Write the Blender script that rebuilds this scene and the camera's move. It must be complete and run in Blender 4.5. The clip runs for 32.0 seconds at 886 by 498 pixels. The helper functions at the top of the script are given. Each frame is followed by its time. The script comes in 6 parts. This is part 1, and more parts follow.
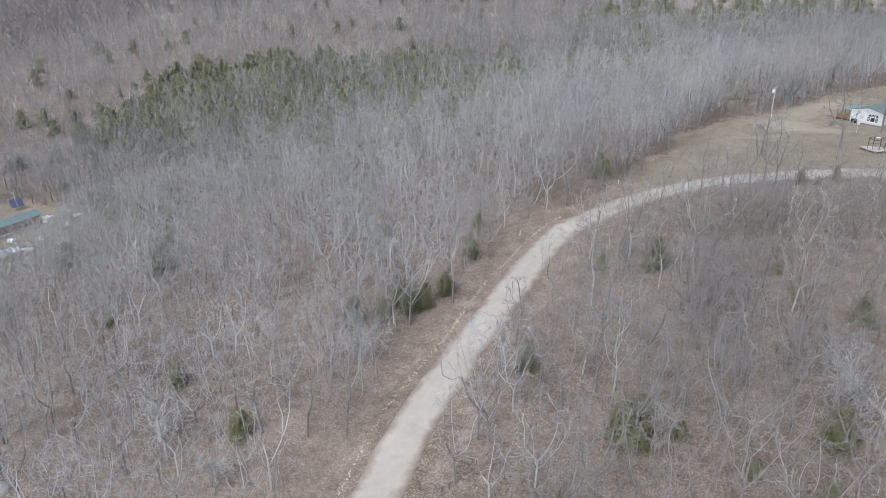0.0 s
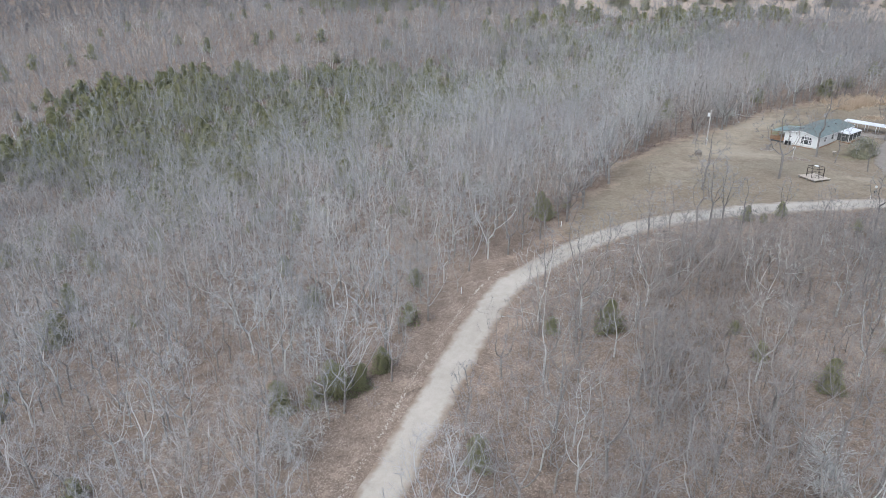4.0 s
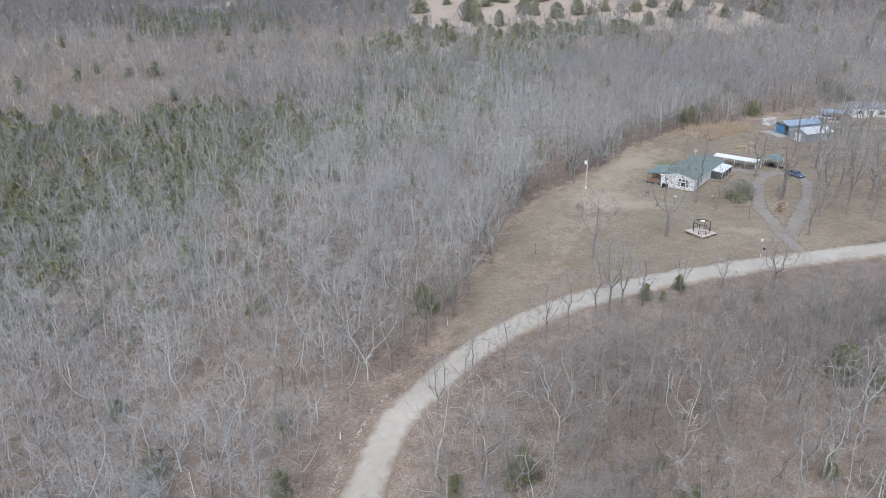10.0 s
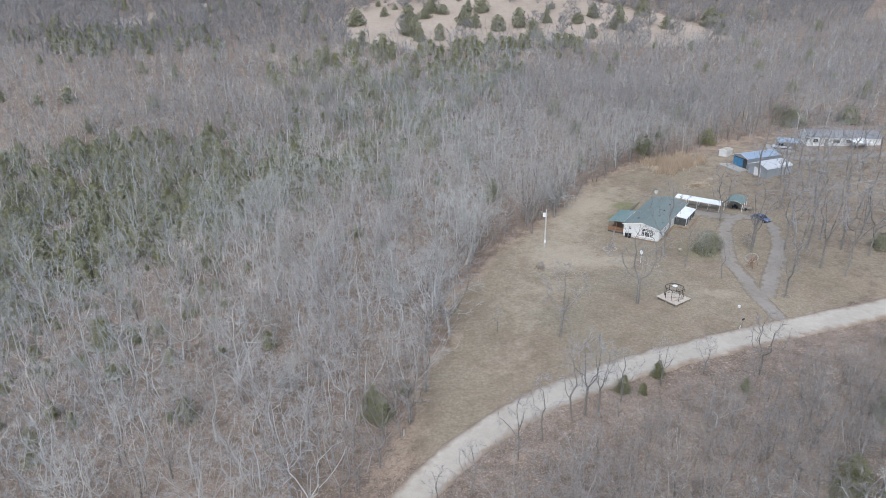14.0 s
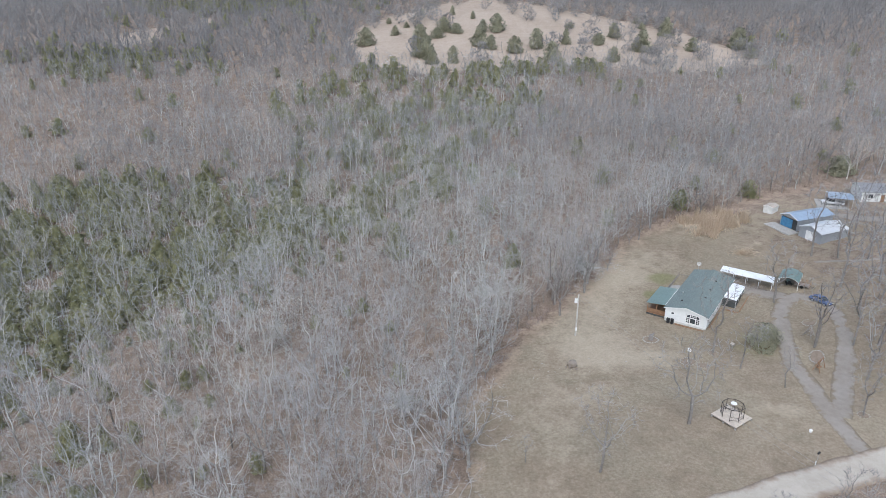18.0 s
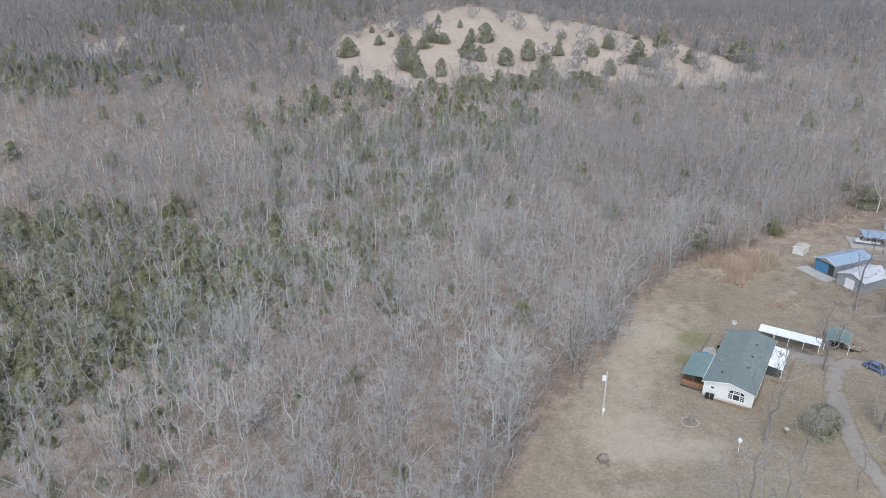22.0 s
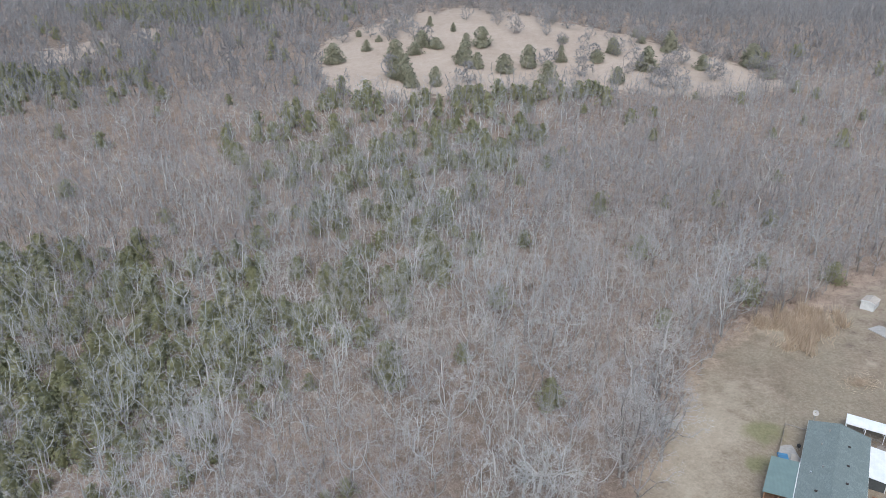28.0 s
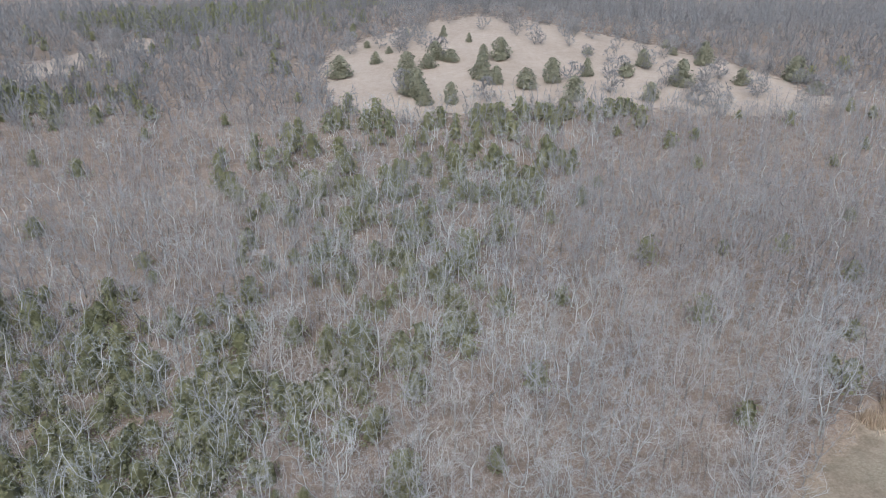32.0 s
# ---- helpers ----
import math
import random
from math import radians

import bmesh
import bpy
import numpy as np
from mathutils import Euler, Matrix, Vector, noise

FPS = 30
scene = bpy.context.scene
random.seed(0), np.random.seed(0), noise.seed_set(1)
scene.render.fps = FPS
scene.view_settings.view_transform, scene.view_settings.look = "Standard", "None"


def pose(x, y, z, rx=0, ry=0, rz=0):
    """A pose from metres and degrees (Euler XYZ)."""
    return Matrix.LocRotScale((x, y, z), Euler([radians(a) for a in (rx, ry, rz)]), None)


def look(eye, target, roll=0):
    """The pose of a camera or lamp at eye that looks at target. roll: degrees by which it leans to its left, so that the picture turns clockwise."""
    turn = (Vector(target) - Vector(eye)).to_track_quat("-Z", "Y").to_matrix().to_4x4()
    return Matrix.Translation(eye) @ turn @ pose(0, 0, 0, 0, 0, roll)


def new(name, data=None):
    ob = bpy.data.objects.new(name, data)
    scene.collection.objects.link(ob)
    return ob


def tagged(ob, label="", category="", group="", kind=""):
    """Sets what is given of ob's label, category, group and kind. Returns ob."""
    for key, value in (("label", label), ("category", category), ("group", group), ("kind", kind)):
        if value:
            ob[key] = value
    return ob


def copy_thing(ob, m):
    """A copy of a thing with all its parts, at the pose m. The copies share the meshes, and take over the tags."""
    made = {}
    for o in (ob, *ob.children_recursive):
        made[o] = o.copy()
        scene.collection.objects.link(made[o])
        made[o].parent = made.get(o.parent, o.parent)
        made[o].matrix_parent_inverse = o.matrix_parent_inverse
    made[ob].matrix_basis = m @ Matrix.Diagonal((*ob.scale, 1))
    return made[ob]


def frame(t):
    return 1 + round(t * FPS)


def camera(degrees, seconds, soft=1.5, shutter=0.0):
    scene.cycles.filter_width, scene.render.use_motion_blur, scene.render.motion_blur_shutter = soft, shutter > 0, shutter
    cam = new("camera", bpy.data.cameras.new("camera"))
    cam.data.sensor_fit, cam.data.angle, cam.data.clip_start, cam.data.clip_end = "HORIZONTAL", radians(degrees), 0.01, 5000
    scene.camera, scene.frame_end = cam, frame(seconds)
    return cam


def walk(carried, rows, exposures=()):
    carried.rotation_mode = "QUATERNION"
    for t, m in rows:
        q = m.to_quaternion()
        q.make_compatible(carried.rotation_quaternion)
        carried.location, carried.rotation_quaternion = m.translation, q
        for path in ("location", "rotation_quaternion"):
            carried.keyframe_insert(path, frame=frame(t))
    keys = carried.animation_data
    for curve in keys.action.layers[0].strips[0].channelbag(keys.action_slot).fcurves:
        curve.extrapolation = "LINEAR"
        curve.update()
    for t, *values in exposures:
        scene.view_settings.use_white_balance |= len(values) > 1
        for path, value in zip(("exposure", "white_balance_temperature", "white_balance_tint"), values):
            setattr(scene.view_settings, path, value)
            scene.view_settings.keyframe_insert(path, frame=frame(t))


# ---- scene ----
cam = camera(64.31, 32.0, soft=0.85)
PATH = [
    (0, (7.94, -118.00, 40.08), (-4.338, -73.572, 20.711), 0.38),
    (0.5, (7.39, -116.43, 40.91), (-4.255, -71.862, 21.464), 0.40),
    (1, (6.84, -114.81, 41.67), (-4.368, -70.154, 22.176), 0.41),
    (1.5, (6.32, -113.15, 42.37), (-4.223, -68.338, 22.851), 0.40),
    (2, (5.89, -111.47, 43.07), (-3.959, -66.511, 23.529), 0.36),
    (2.5, (5.54, -109.84, 43.76), (-3.662, -64.746, 24.214), 0.33),
    (3, (5.20, -108.22, 44.37), (-3.420, -63.002, 24.858), 0.33),
    (3.5, (4.79, -106.55, 44.92), (-3.254, -61.205, 25.443), 0.36),
    (5.5, (3.23, -98.96, 48.31), (-3.552, -53.451, 28.737), 0.32),
    (6, (3.34, -96.92, 49.25), (-2.997, -51.350, 29.678), 0.20),
    (6.5, (3.47, -94.80, 50.16), (-2.585, -49.193, 30.576), 0.00),
    (7, (3.40, -92.70, 50.94), (-1.560, -46.974, 31.337), -0.14),
    (7.5, (3.06, -90.74, 51.64), (-0.773, -44.912, 32.017), -0.14),
    (8, (2.66, -88.85, 52.40), (0.007, -42.945, 32.752), -0.15),
    (8.5, (2.34, -86.91, 53.16), (0.879, -40.957, 33.508), -0.23),
    (9, (2.09, -84.84, 53.80), (1.772, -38.855, 34.164), -0.30),
    (9.5, (1.86, -82.60, 54.35), (2.302, -36.608, 34.745), -0.28),
    (10, (1.73, -80.25, 54.91), (3.121, -34.264, 35.337), -0.26),
    (10.5, (1.74, -77.87, 55.54), (3.740, -31.897, 35.983), -0.28),
    (11, (1.71, -75.49, 56.30), (4.534, -29.561, 36.750), -0.33),
    (11.5, (1.56, -73.09, 57.26), (4.927, -27.213, 37.671), -0.34),
    (12, (1.42, -70.66, 58.36), (5.317, -24.848, 38.715), -0.33),
    (12.5, (1.42, -68.17, 59.54), (5.796, -22.430, 39.820), -0.31),
    (13, (1.52, -65.59, 60.68), (6.266, -19.916, 40.897), -0.28),
    (13.5, (1.59, -62.95, 61.74), (6.747, -17.342, 41.920), -0.26),
    (14, (1.61, -60.31, 62.79), (6.966, -14.724, 42.958), -0.23),
    (14.5, (1.63, -57.67, 63.89), (7.138, -12.101, 44.052), -0.21),
    (16.5, (2.38, -45.58, 68.69), (6.630, 0.122, 48.858), -0.13),
    (17, (2.51, -42.35, 69.68), (6.931, 3.331, 49.837), -0.07),
    (17.5, (2.70, -39.10, 70.40), (7.286, 6.578, 50.585), -0.04),
    (18, (2.76, -35.78, 71.06), (7.514, 9.884, 51.268), -0.00),
    (18.5, (2.73, -32.28, 71.64), (7.664, 13.372, 51.848), 0.08),
    (19, (2.62, -28.86, 72.23), (7.732, 16.777, 52.442), 0.13),
    (19.5, (2.42, -25.41, 72.66), (7.720, 20.225, 52.941), 0.17),
    (20, (2.20, -22.32, 72.96), (7.680, 23.307, 53.251), 0.23),
    (20.5, (1.88, -19.57, 73.21), (7.543, 26.033, 53.512), 0.26),
    (21, (1.71, -16.83, 73.34), (7.521, 28.750, 53.621), 0.29),
    (21.5, (1.37, -14.50, 73.44), (7.343, 31.059, 53.719), 0.28),
    (22, (1.04, -12.16, 73.66), (7.194, 33.357, 53.899), 0.34),
    (22.5, (0.75, -9.91, 73.83), (7.074, 35.561, 54.030), 0.35),
    (23, (0.69, -7.72, 73.77), (7.145, 37.726, 53.945), 0.32),
    (23.5, (0.79, -5.72, 73.72), (7.341, 39.717, 53.912), 0.23),
    (24, (0.76, -3.71, 73.92), (7.429, 41.685, 54.046), 0.16),
    (24.5, (0.63, -1.80, 74.07), (7.441, 43.536, 54.127), 0.13),
    (25, (0.58, 0.38, 74.31), (7.506, 45.667, 54.282), 0.12),
    (25.5, (0.35, 2.84, 74.24), (7.481, 48.094, 54.213), 0.20),
    (27.5, (0.79, 15.28, 74.77), (8.369, 60.448, 54.711), 0.21),
    (28, (0.75, 18.87, 74.86), (7.863, 64.131, 54.835), 0.32),
    (28.5, (0.78, 22.59, 74.91), (7.075, 67.986, 54.920), 0.54),
    (29, (1.05, 26.45, 74.87), (7.311, 71.872, 54.917), 0.55),
    (29.5, (1.36, 30.30, 74.85), (7.657, 75.728, 54.928), 0.41),
    (30, (1.62, 34.18, 74.65), (7.992, 79.627, 54.790), 0.37),
    (30.5, (1.52, 38.17, 74.52), (8.025, 83.611, 54.694), 0.43),
    (31, (1.74, 42.06, 74.51), (8.266, 87.505, 54.707), 0.33),
    (31.5, (1.78, 45.97, 74.53), (8.372, 91.413, 54.750), 0.31),
    (32, (1.92, 49.85, 74.69), (8.527, 95.286, 54.899), 0.19),
]
walk(cam, [(t, look(eye, target, roll)) for t, eye, target, roll in PATH], exposures=[(0, 0.655, 5930, 8), (32, 0.655, 5930, 8)])

# ---------- world, sun ----------
world = bpy.data.worlds.new("overcast_sky")
scene.world = world
world.use_nodes = True
wn = world.node_tree
wn.nodes.clear()
sky = wn.nodes.new("ShaderNodeTexSky")
sky.sky_type = 'NISHITA'
sky.sun_disc = False
sky.sun_elevation = radians(48)
sky.sun_rotation = radians(200)
sky.air_density, sky.dust_density = 1.0, 3.0
veil = wn.nodes.new("ShaderNodeHueSaturation")
veil.inputs["Saturation"].default_value = 0.75
back = wn.nodes.new("ShaderNodeBackground")
back.inputs["Strength"].default_value = 0.14

wout = wn.nodes.new("ShaderNodeOutputWorld")
wn.links.new(sky.outputs[0], veil.inputs["Color"])
wn.links.new(veil.outputs[0], back.inputs["Color"])
wn.links.new(back.outputs[0], wout.inputs["Surface"])

sun_data = bpy.data.lights.new("sun", 'SUN')
sun_data.energy, sun_data.angle, sun_data.color = 0.9, radians(40), (1.0, 0.985, 0.96)
sun = new("sun", sun_data)
sun.matrix_world = look((0, 0, 200), (40, 120, 0))


# ---------- materials ----------
class Mat:
    """A small builder for node materials."""

    def __init__(self, name, rough=0.9, metal=0.0, spec=0.2):
        self.m = bpy.data.materials.new(name)
        self.m.use_nodes = True
        self.t = self.m.node_tree
        self.b = self.t.nodes["Principled BSDF"]
        self.b.inputs["Roughness"].default_value = rough
        self.b.inputs["Metallic"].default_value = metal
        self.b.inputs["Specular IOR Level"].default_value = spec
        self._co = None

    def node(self, kind, **props):
        n = self.t.nodes.new(kind)
        for k, v in props.items():
            if k == "operation":
                n.operation = v
            elif k == "data_type":
                n.data_type = v
            elif k == "attribute_name":
                n.attribute_name = v
            elif k == "blend_type":
                n.blend_type = v
        return n

    def link(self, a, b):
        self.t.links.new(a, b)

    def co(self, obj=False):
        n = self.t.nodes.new("ShaderNodeTexCoord")
        return n.outputs["Object"]

    def pos(self):
        return self.t.nodes.new("ShaderNodeNewGeometry").outputs["Position"]

    def noise(self, scale, detail=4, rough=0.6, vec=None, stretch=None):
        n = self.t.nodes.new("ShaderNodeTexNoise")
        n.inputs["Scale"].default_value = scale
        n.inputs["Detail"].default_value = detail
        n.inputs["Roughness"].default_value = rough
        v = vec if vec is not None else self.co()
        if stretch:
            mp = self.t.nodes.new("ShaderNodeMapping")
            mp.inputs["Scale"].default_value = stretch
            self.link(v, mp.inputs["Vector"])
            v = mp.outputs[0]
        self.link(v, n.inputs["Vector"])
        return n.outputs["Fac"]

    def ramp(self, fac, stops):
        n = self.t.nodes.new("ShaderNodeValToRGB")
        e = n.color_ramp.elements
        while len(e) < len(stops):
            e.new(0.5)
        for k, (p, c) in zip(e, stops):
            k.position = p
            k.color = (*c, 1) if len(c) == 3 else c
        self.link(fac, n.inputs["Fac"])
        return n.outputs["Color"]

    def mix(self, fac, a, b, mode='MIX'):
        n = self.t.nodes.new("ShaderNodeMix")
        n.data_type, n.blend_type = 'RGBA', mode
        for sock, v in ((n.inputs[0], fac), (n.inputs[6], a), (n.inputs[7], b)):
            if isinstance(v, (int, float)):
                sock.default_value = v
            elif isinstance(v, tuple):
                sock.default_value = (*v, 1)
            else:
                self.link(v, sock)
        return n.outputs[2]

    def math(self, op, a, b=0.5, clamp=False):
        n = self.t.nodes.new("ShaderNodeMath")
        n.operation, n.use_clamp = op, clamp
        for sock, v in ((n.inputs[0], a), (n.inputs[1], b)):
            if isinstance(v, (int, float)):
                sock.default_value = v
            else:
                self.link(v, sock)
        return n.outputs[0]

    def step(self, v, lo, hi):
        n = self.t.nodes.new("ShaderNodeMapRange")
        n.interpolation_type = 'SMOOTHSTEP'
        n.inputs["From Min"].default_value, n.inputs["From Max"].default_value = lo, hi
        self.link(v, n.inputs["Value"])
        return n.outputs[0]

    def island(self):
        return self.t.nodes.new("ShaderNodeNewGeometry").outputs["Random Per Island"]

    def rand(self):
        return self.t.nodes.new("ShaderNodeObjectInfo").outputs["Random"]

    def attr(self, name):
        n = self.t.nodes.new("ShaderNodeAttribute")
        n.attribute_name = name
        return n.outputs["Fac"]

    def color(self, c):
        if isinstance(c, tuple):
            self.b.inputs["Base Color"].default_value = (*c, 1)
        else:
            self.link(c, self.b.inputs["Base Color"])
        return self

    def bump(self, h, dist=0.02, strength=0.5):
        n = self.t.nodes.new("ShaderNodeBump")
        n.inputs["Distance"].default_value, n.inputs["Strength"].default_value = dist, strength
        self.link(h, n.inputs["Height"])
        self.link(n.outputs[0], self.b.inputs["Normal"])
        return self


def plain(name, c, rough=0.7, metal=0.0, var=0.25, scale=1.5, fine=14.0, spec=0.25):
    """A paint or surface of one colour with dirt and grain at two sizes."""
    k = Mat(name, rough, metal, spec)
    a = k.noise(scale, 3)
    f = k.noise(fine, 4, 0.7)
    dark = tuple(v * (1 - var) for v in c)
    lite = tuple(min(1.0, v * (1 + var * 0.6)) for v in c)
    base = k.ramp(k.math('ADD', k.math('MULTIPLY', a, 0.65), k.math('MULTIPLY', f, 0.35)), [(0.3, dark), (0.7, lite)])
    k.color(base)
    k.bump(f, 0.01, 0.25)
    return k.m


def bark(name, dark, light, lichen, amount):
    k = Mat(name, 0.95, 0, 0.1)
    r = k.island()
    n = k.noise(0.35, 3, 0.6, k.pos())
    grove, age = k.noise(0.075, 2, 0.6, k.pos()), k.noise(0.04, 2, 0.6, k.pos())
    tone = k.math('ADD', k.math('MULTIPLY', r, 0.45), k.math('ADD', k.math('MULTIPLY', n, 0.15), k.math('MULTIPLY', grove, 0.40)))
    base = k.ramp(tone, [(0.27, dark), (0.70, light)])
    base = k.mix(k.step(age, 0.46, 0.62), base, k.mix(1.0, base, (1.04, 0.993, 0.955), 'MULTIPLY'))
    patch = k.noise(3.0, 3, 0.6, k.pos())
    spots = k.math('MULTIPLY', k.step(patch, 0.5, 0.62), amount)
    k.color(k.mix(spots, base, lichen))
    return k.m


def foliage(name, dark, light, tip, thin=0.35):
    k = Mat(name, 0.8, 0, 0.2)
    r = k.island()
    n = k.noise(0.12, 3, 0.6, k.pos())
    base = k.ramp(k.math('ADD', k.math('MULTIPLY', r, 0.5), k.math('MULTIPLY', n, 0.5)), [(0.25, dark), (0.55, light), (0.8, tip)])
    k.color(base)
    t = k.t.nodes.new("ShaderNodeBsdfTranslucent")
    k.link(base, t.inputs["Color"])
    m = k.t.nodes.new("ShaderNodeMixShader")
    m.inputs["Fac"].default_value = thin
    out = k.t.nodes["Material Output"]
    k.link(k.b.outputs[0], m.inputs[1])
    k.link(t.outputs[0], m.inputs[2])
    k.link(m.outputs[0], out.inputs["Surface"])
    return k.m


M_OAK = bark("grey_oak_bark", (0.15, 0.138, 0.127), (0.29, 0.273, 0.258), (0.44, 0.45, 0.42), 0.35)
M_PALE = bark("lichened_oak_bark", (0.336, 0.329, 0.314), (0.560, 0.554, 0.532), (0.58, 0.60, 0.57), 0.5)
M_YOUNG = bark("young_wood_bark", (0.232, 0.220, 0.206), (0.394, 0.378, 0.357), (0.46, 0.45, 0.43), 0.2)
M_TRUNK = bark("dark_trunk_bark", (0.121, 0.108, 0.099), (0.270, 0.250, 0.232), (0.33, 0.33, 0.31), 0.35)
M_TWIG = bark("twig_bark", (0.263, 0.258, 0.255), (0.448, 0.443, 0.438), (0.50, 0.50, 0.48), 0.2)
M_TWIGP = bark("pale_twig_bark", (0.298, 0.298, 0.289), (0.497, 0.500, 0.484), (0.66, 0.67, 0.63), 0.3)
# darker copy of the twig bark: the far woods' shade put into its colour
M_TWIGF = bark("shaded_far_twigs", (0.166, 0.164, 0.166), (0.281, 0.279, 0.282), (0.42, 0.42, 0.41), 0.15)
M_SHRUB = bark("shrub_stems", (0.221, 0.200, 0.190), (0.365, 0.340, 0.328), (0.42, 0.40, 0.39), 0.2)
M_TWIGM = bark("ridge_twig_bark", (0.210, 0.204, 0.204), (0.354, 0.348, 0.348), (0.44, 0.44, 0.42), 0.2)
M_TWIGS = bark("brown_twig_bark", (0.186, 0.174, 0.164), (0.329, 0.312, 0.298), (0.40, 0.40, 0.37), 0.2)
M_GROVE = bark("grove_trunk_bark", (0.13, 0.12, 0.11), (0.27, 0.25, 0.235), (0.36, 0.36, 0.34), 0.3)
M_DARKTWIG = bark("dark_twig_bark", (0.180, 0.168, 0.158), (0.360, 0.342, 0.323), (0.30, 0.30, 0.28), 0.2)
M_CEDAR = foliage("cedar_foliage", (0.224, 0.232, 0.138), (0.284, 0.282, 0.158), (0.32, 0.305, 0.175), 0.5)
M_FIELDCEDAR = foliage("field_cedar_foliage", (0.263, 0.259, 0.185), (0.364, 0.354, 0.256), (0.30, 0.30, 0.24), 0.5)
M_DEADLEAF = foliage("clinging_dead_leaves", (0.20, 0.145, 0.11), (0.31, 0.24, 0.19), (0.38, 0.31, 0.255))
M_STRAW = foliage("dry_reed_straw", (0.43, 0.338, 0.242), (0.57, 0.465, 0.35), (0.67, 0.57, 0.45))


def ground_material():
    k = Mat("winter_ground", 0.95, 0, 0.1)
    p = k.pos()
    big, mid, fine = k.noise(0.03, 4, 0.6, p), k.noise(0.35, 4, 0.65, p), k.noise(1.9, 6, 0.85, p)
    mixv = k.math('ADD', k.math('MULTIPLY', big, 0.25), k.math('ADD', k.math('MULTIPLY', mid, 0.25), k.math('MULTIPLY', fine, 0.5)))
    litter = k.ramp(mixv, [(0.36, (0.085, 0.066, 0.053)), (0.46, (0.17, 0.132, 0.105)), (0.54, (0.25, 0.196, 0.155)), (0.64, (0.37, 0.305, 0.25))])
    leaves = k.step(k.noise(4.5, 3, 0.8, p), 0.52, 0.60)
    litter = k.mix(k.math('MULTIPLY', leaves, 0.8), litter, k.ramp(mid, [(0.4, (0.34, 0.265, 0.205)), (0.6, (0.47, 0.385, 0.31))]))
    grass = k.ramp(mixv, [(0.36, (0.15, 0.120, 0.085)), (0.50, (0.25, 0.204, 0.150)), (0.64, (0.365, 0.307, 0.235))])
    worn = k.ramp(k.noise(0.09, 4, 0.62, p), [(0.42, (0.0, 0.0, 0.0)), (0.62, (1.0, 1.0, 1.0))])
    grass = k.mix(k.math('MULTIPLY', worn, 0.55), grass, k.ramp(fine, [(0.35, (0.195, 0.170, 0.120)), (0.65, (0.35, 0.308, 0.232))]))
    green = k.ramp(fine, [(0.3, (0.12, 0.125, 0.055)), (0.7, (0.235, 0.225, 0.115))])
    field = k.ramp(mixv, [(0.35, (0.265, 0.214, 0.168)), (0.52, (0.385, 0.318, 0.258)), (0.68, (0.47, 0.402, 0.338))])
    wob = k.math('MULTIPLY', k.math('SUBTRACT', mid, 0.5), 0.9)
    lawn = k.step(k.math('ADD', k.attr("lawn"), wob), 0.38, 0.62)
    fld = k.step(k.math('ADD', k.attr("field"), k.math('ADD', wob, k.math('MULTIPLY', k.math('SUBTRACT', k.noise(0.07, 4, 0.6, p), 0.5), 1.5))), 0.38, 0.62)
    fallen = k.math('MULTIPLY', k.step(k.math('ADD', k.attr("leaves"), k.math('MULTIPLY', wob, 1.6)), 0.35, 0.75), k.step(fine, 0.36, 0.56))
    grn = k.step(k.math('ADD', k.attr("green"), wob), 0.3, 0.8)
    pale = k.step(k.math('ADD', k.attr("pale"), wob), 0.25, 0.95)
    grass = k.mix(k.math('MULTIPLY', pale, 0.7), grass, k.ramp(fine, [(0.3, (0.335, 0.283, 0.21)), (0.7, (0.47, 0.41, 0.318))]))
    c = k.mix(lawn, litter, grass)
    c = k.mix(k.math('MULTIPLY', grn, 0.75), c, green)
    c = k.mix(k.math('MULTIPLY', fallen, 0.7), c, k.ramp(mid, [(0.35, (0.275, 0.202, 0.147)), (0.65, (0.385, 0.298, 0.228))]))
    c = k.mix(fld, c, field)
    k.color(c)
    k.bump(k.math('ADD', fine, k.math('MULTIPLY', mid, 1.5)), 0.12, 0.6)
    return k.m


def gravel(name, dark, light, soil=(0.26, 0.205, 0.155), ragged=0.5):
    k = Mat(name, 0.95, 0, 0.15)
    p = k.pos()
    big, mid, fine = k.noise(0.12, 4, 0.6, p), k.noise(0.9, 4, 0.65, p), k.noise(9.0, 3, 0.7, p)
    v = k.math('ADD', k.math('MULTIPLY', big, 0.4), k.math('ADD', k.math('MULTIPLY', mid, 0.3), k.math('MULTIPLY', fine, 0.3)))
    stone = k.ramp(v, [(0.36, dark), (0.62, light)])
    worn = k.math('ADD', k.attr("edge"), k.math('MULTIPLY', k.math('SUBTRACT', k.noise(0.55, 4, 0.65, p), 0.5), ragged * 2))
    k.color(k.mix(k.step(worn, 0.5, 1.05), stone, k.mix(fine, tuple(c * 0.75 for c in soil), tuple(c * 1.3 for c in soil))))
    k.bump(fine, 0.04, 0.6)
    return k.m


M_GROUND = ground_material()
M_ROAD = gravel("pale_crushed_limestone", (0.365, 0.327, 0.275), (0.49, 0.448, 0.388))
M_DRIVE = gravel("grey_driveway_gravel", (0.225, 0.198, 0.168), (0.325, 0.292, 0.258), soil=(0.215, 0.178, 0.132), ragged=1.3)
M_BERM = gravel("earth_berm", (0.36, 0.31, 0.25), (0.52, 0.47, 0.41), soil=(0.34, 0.285, 0.23))


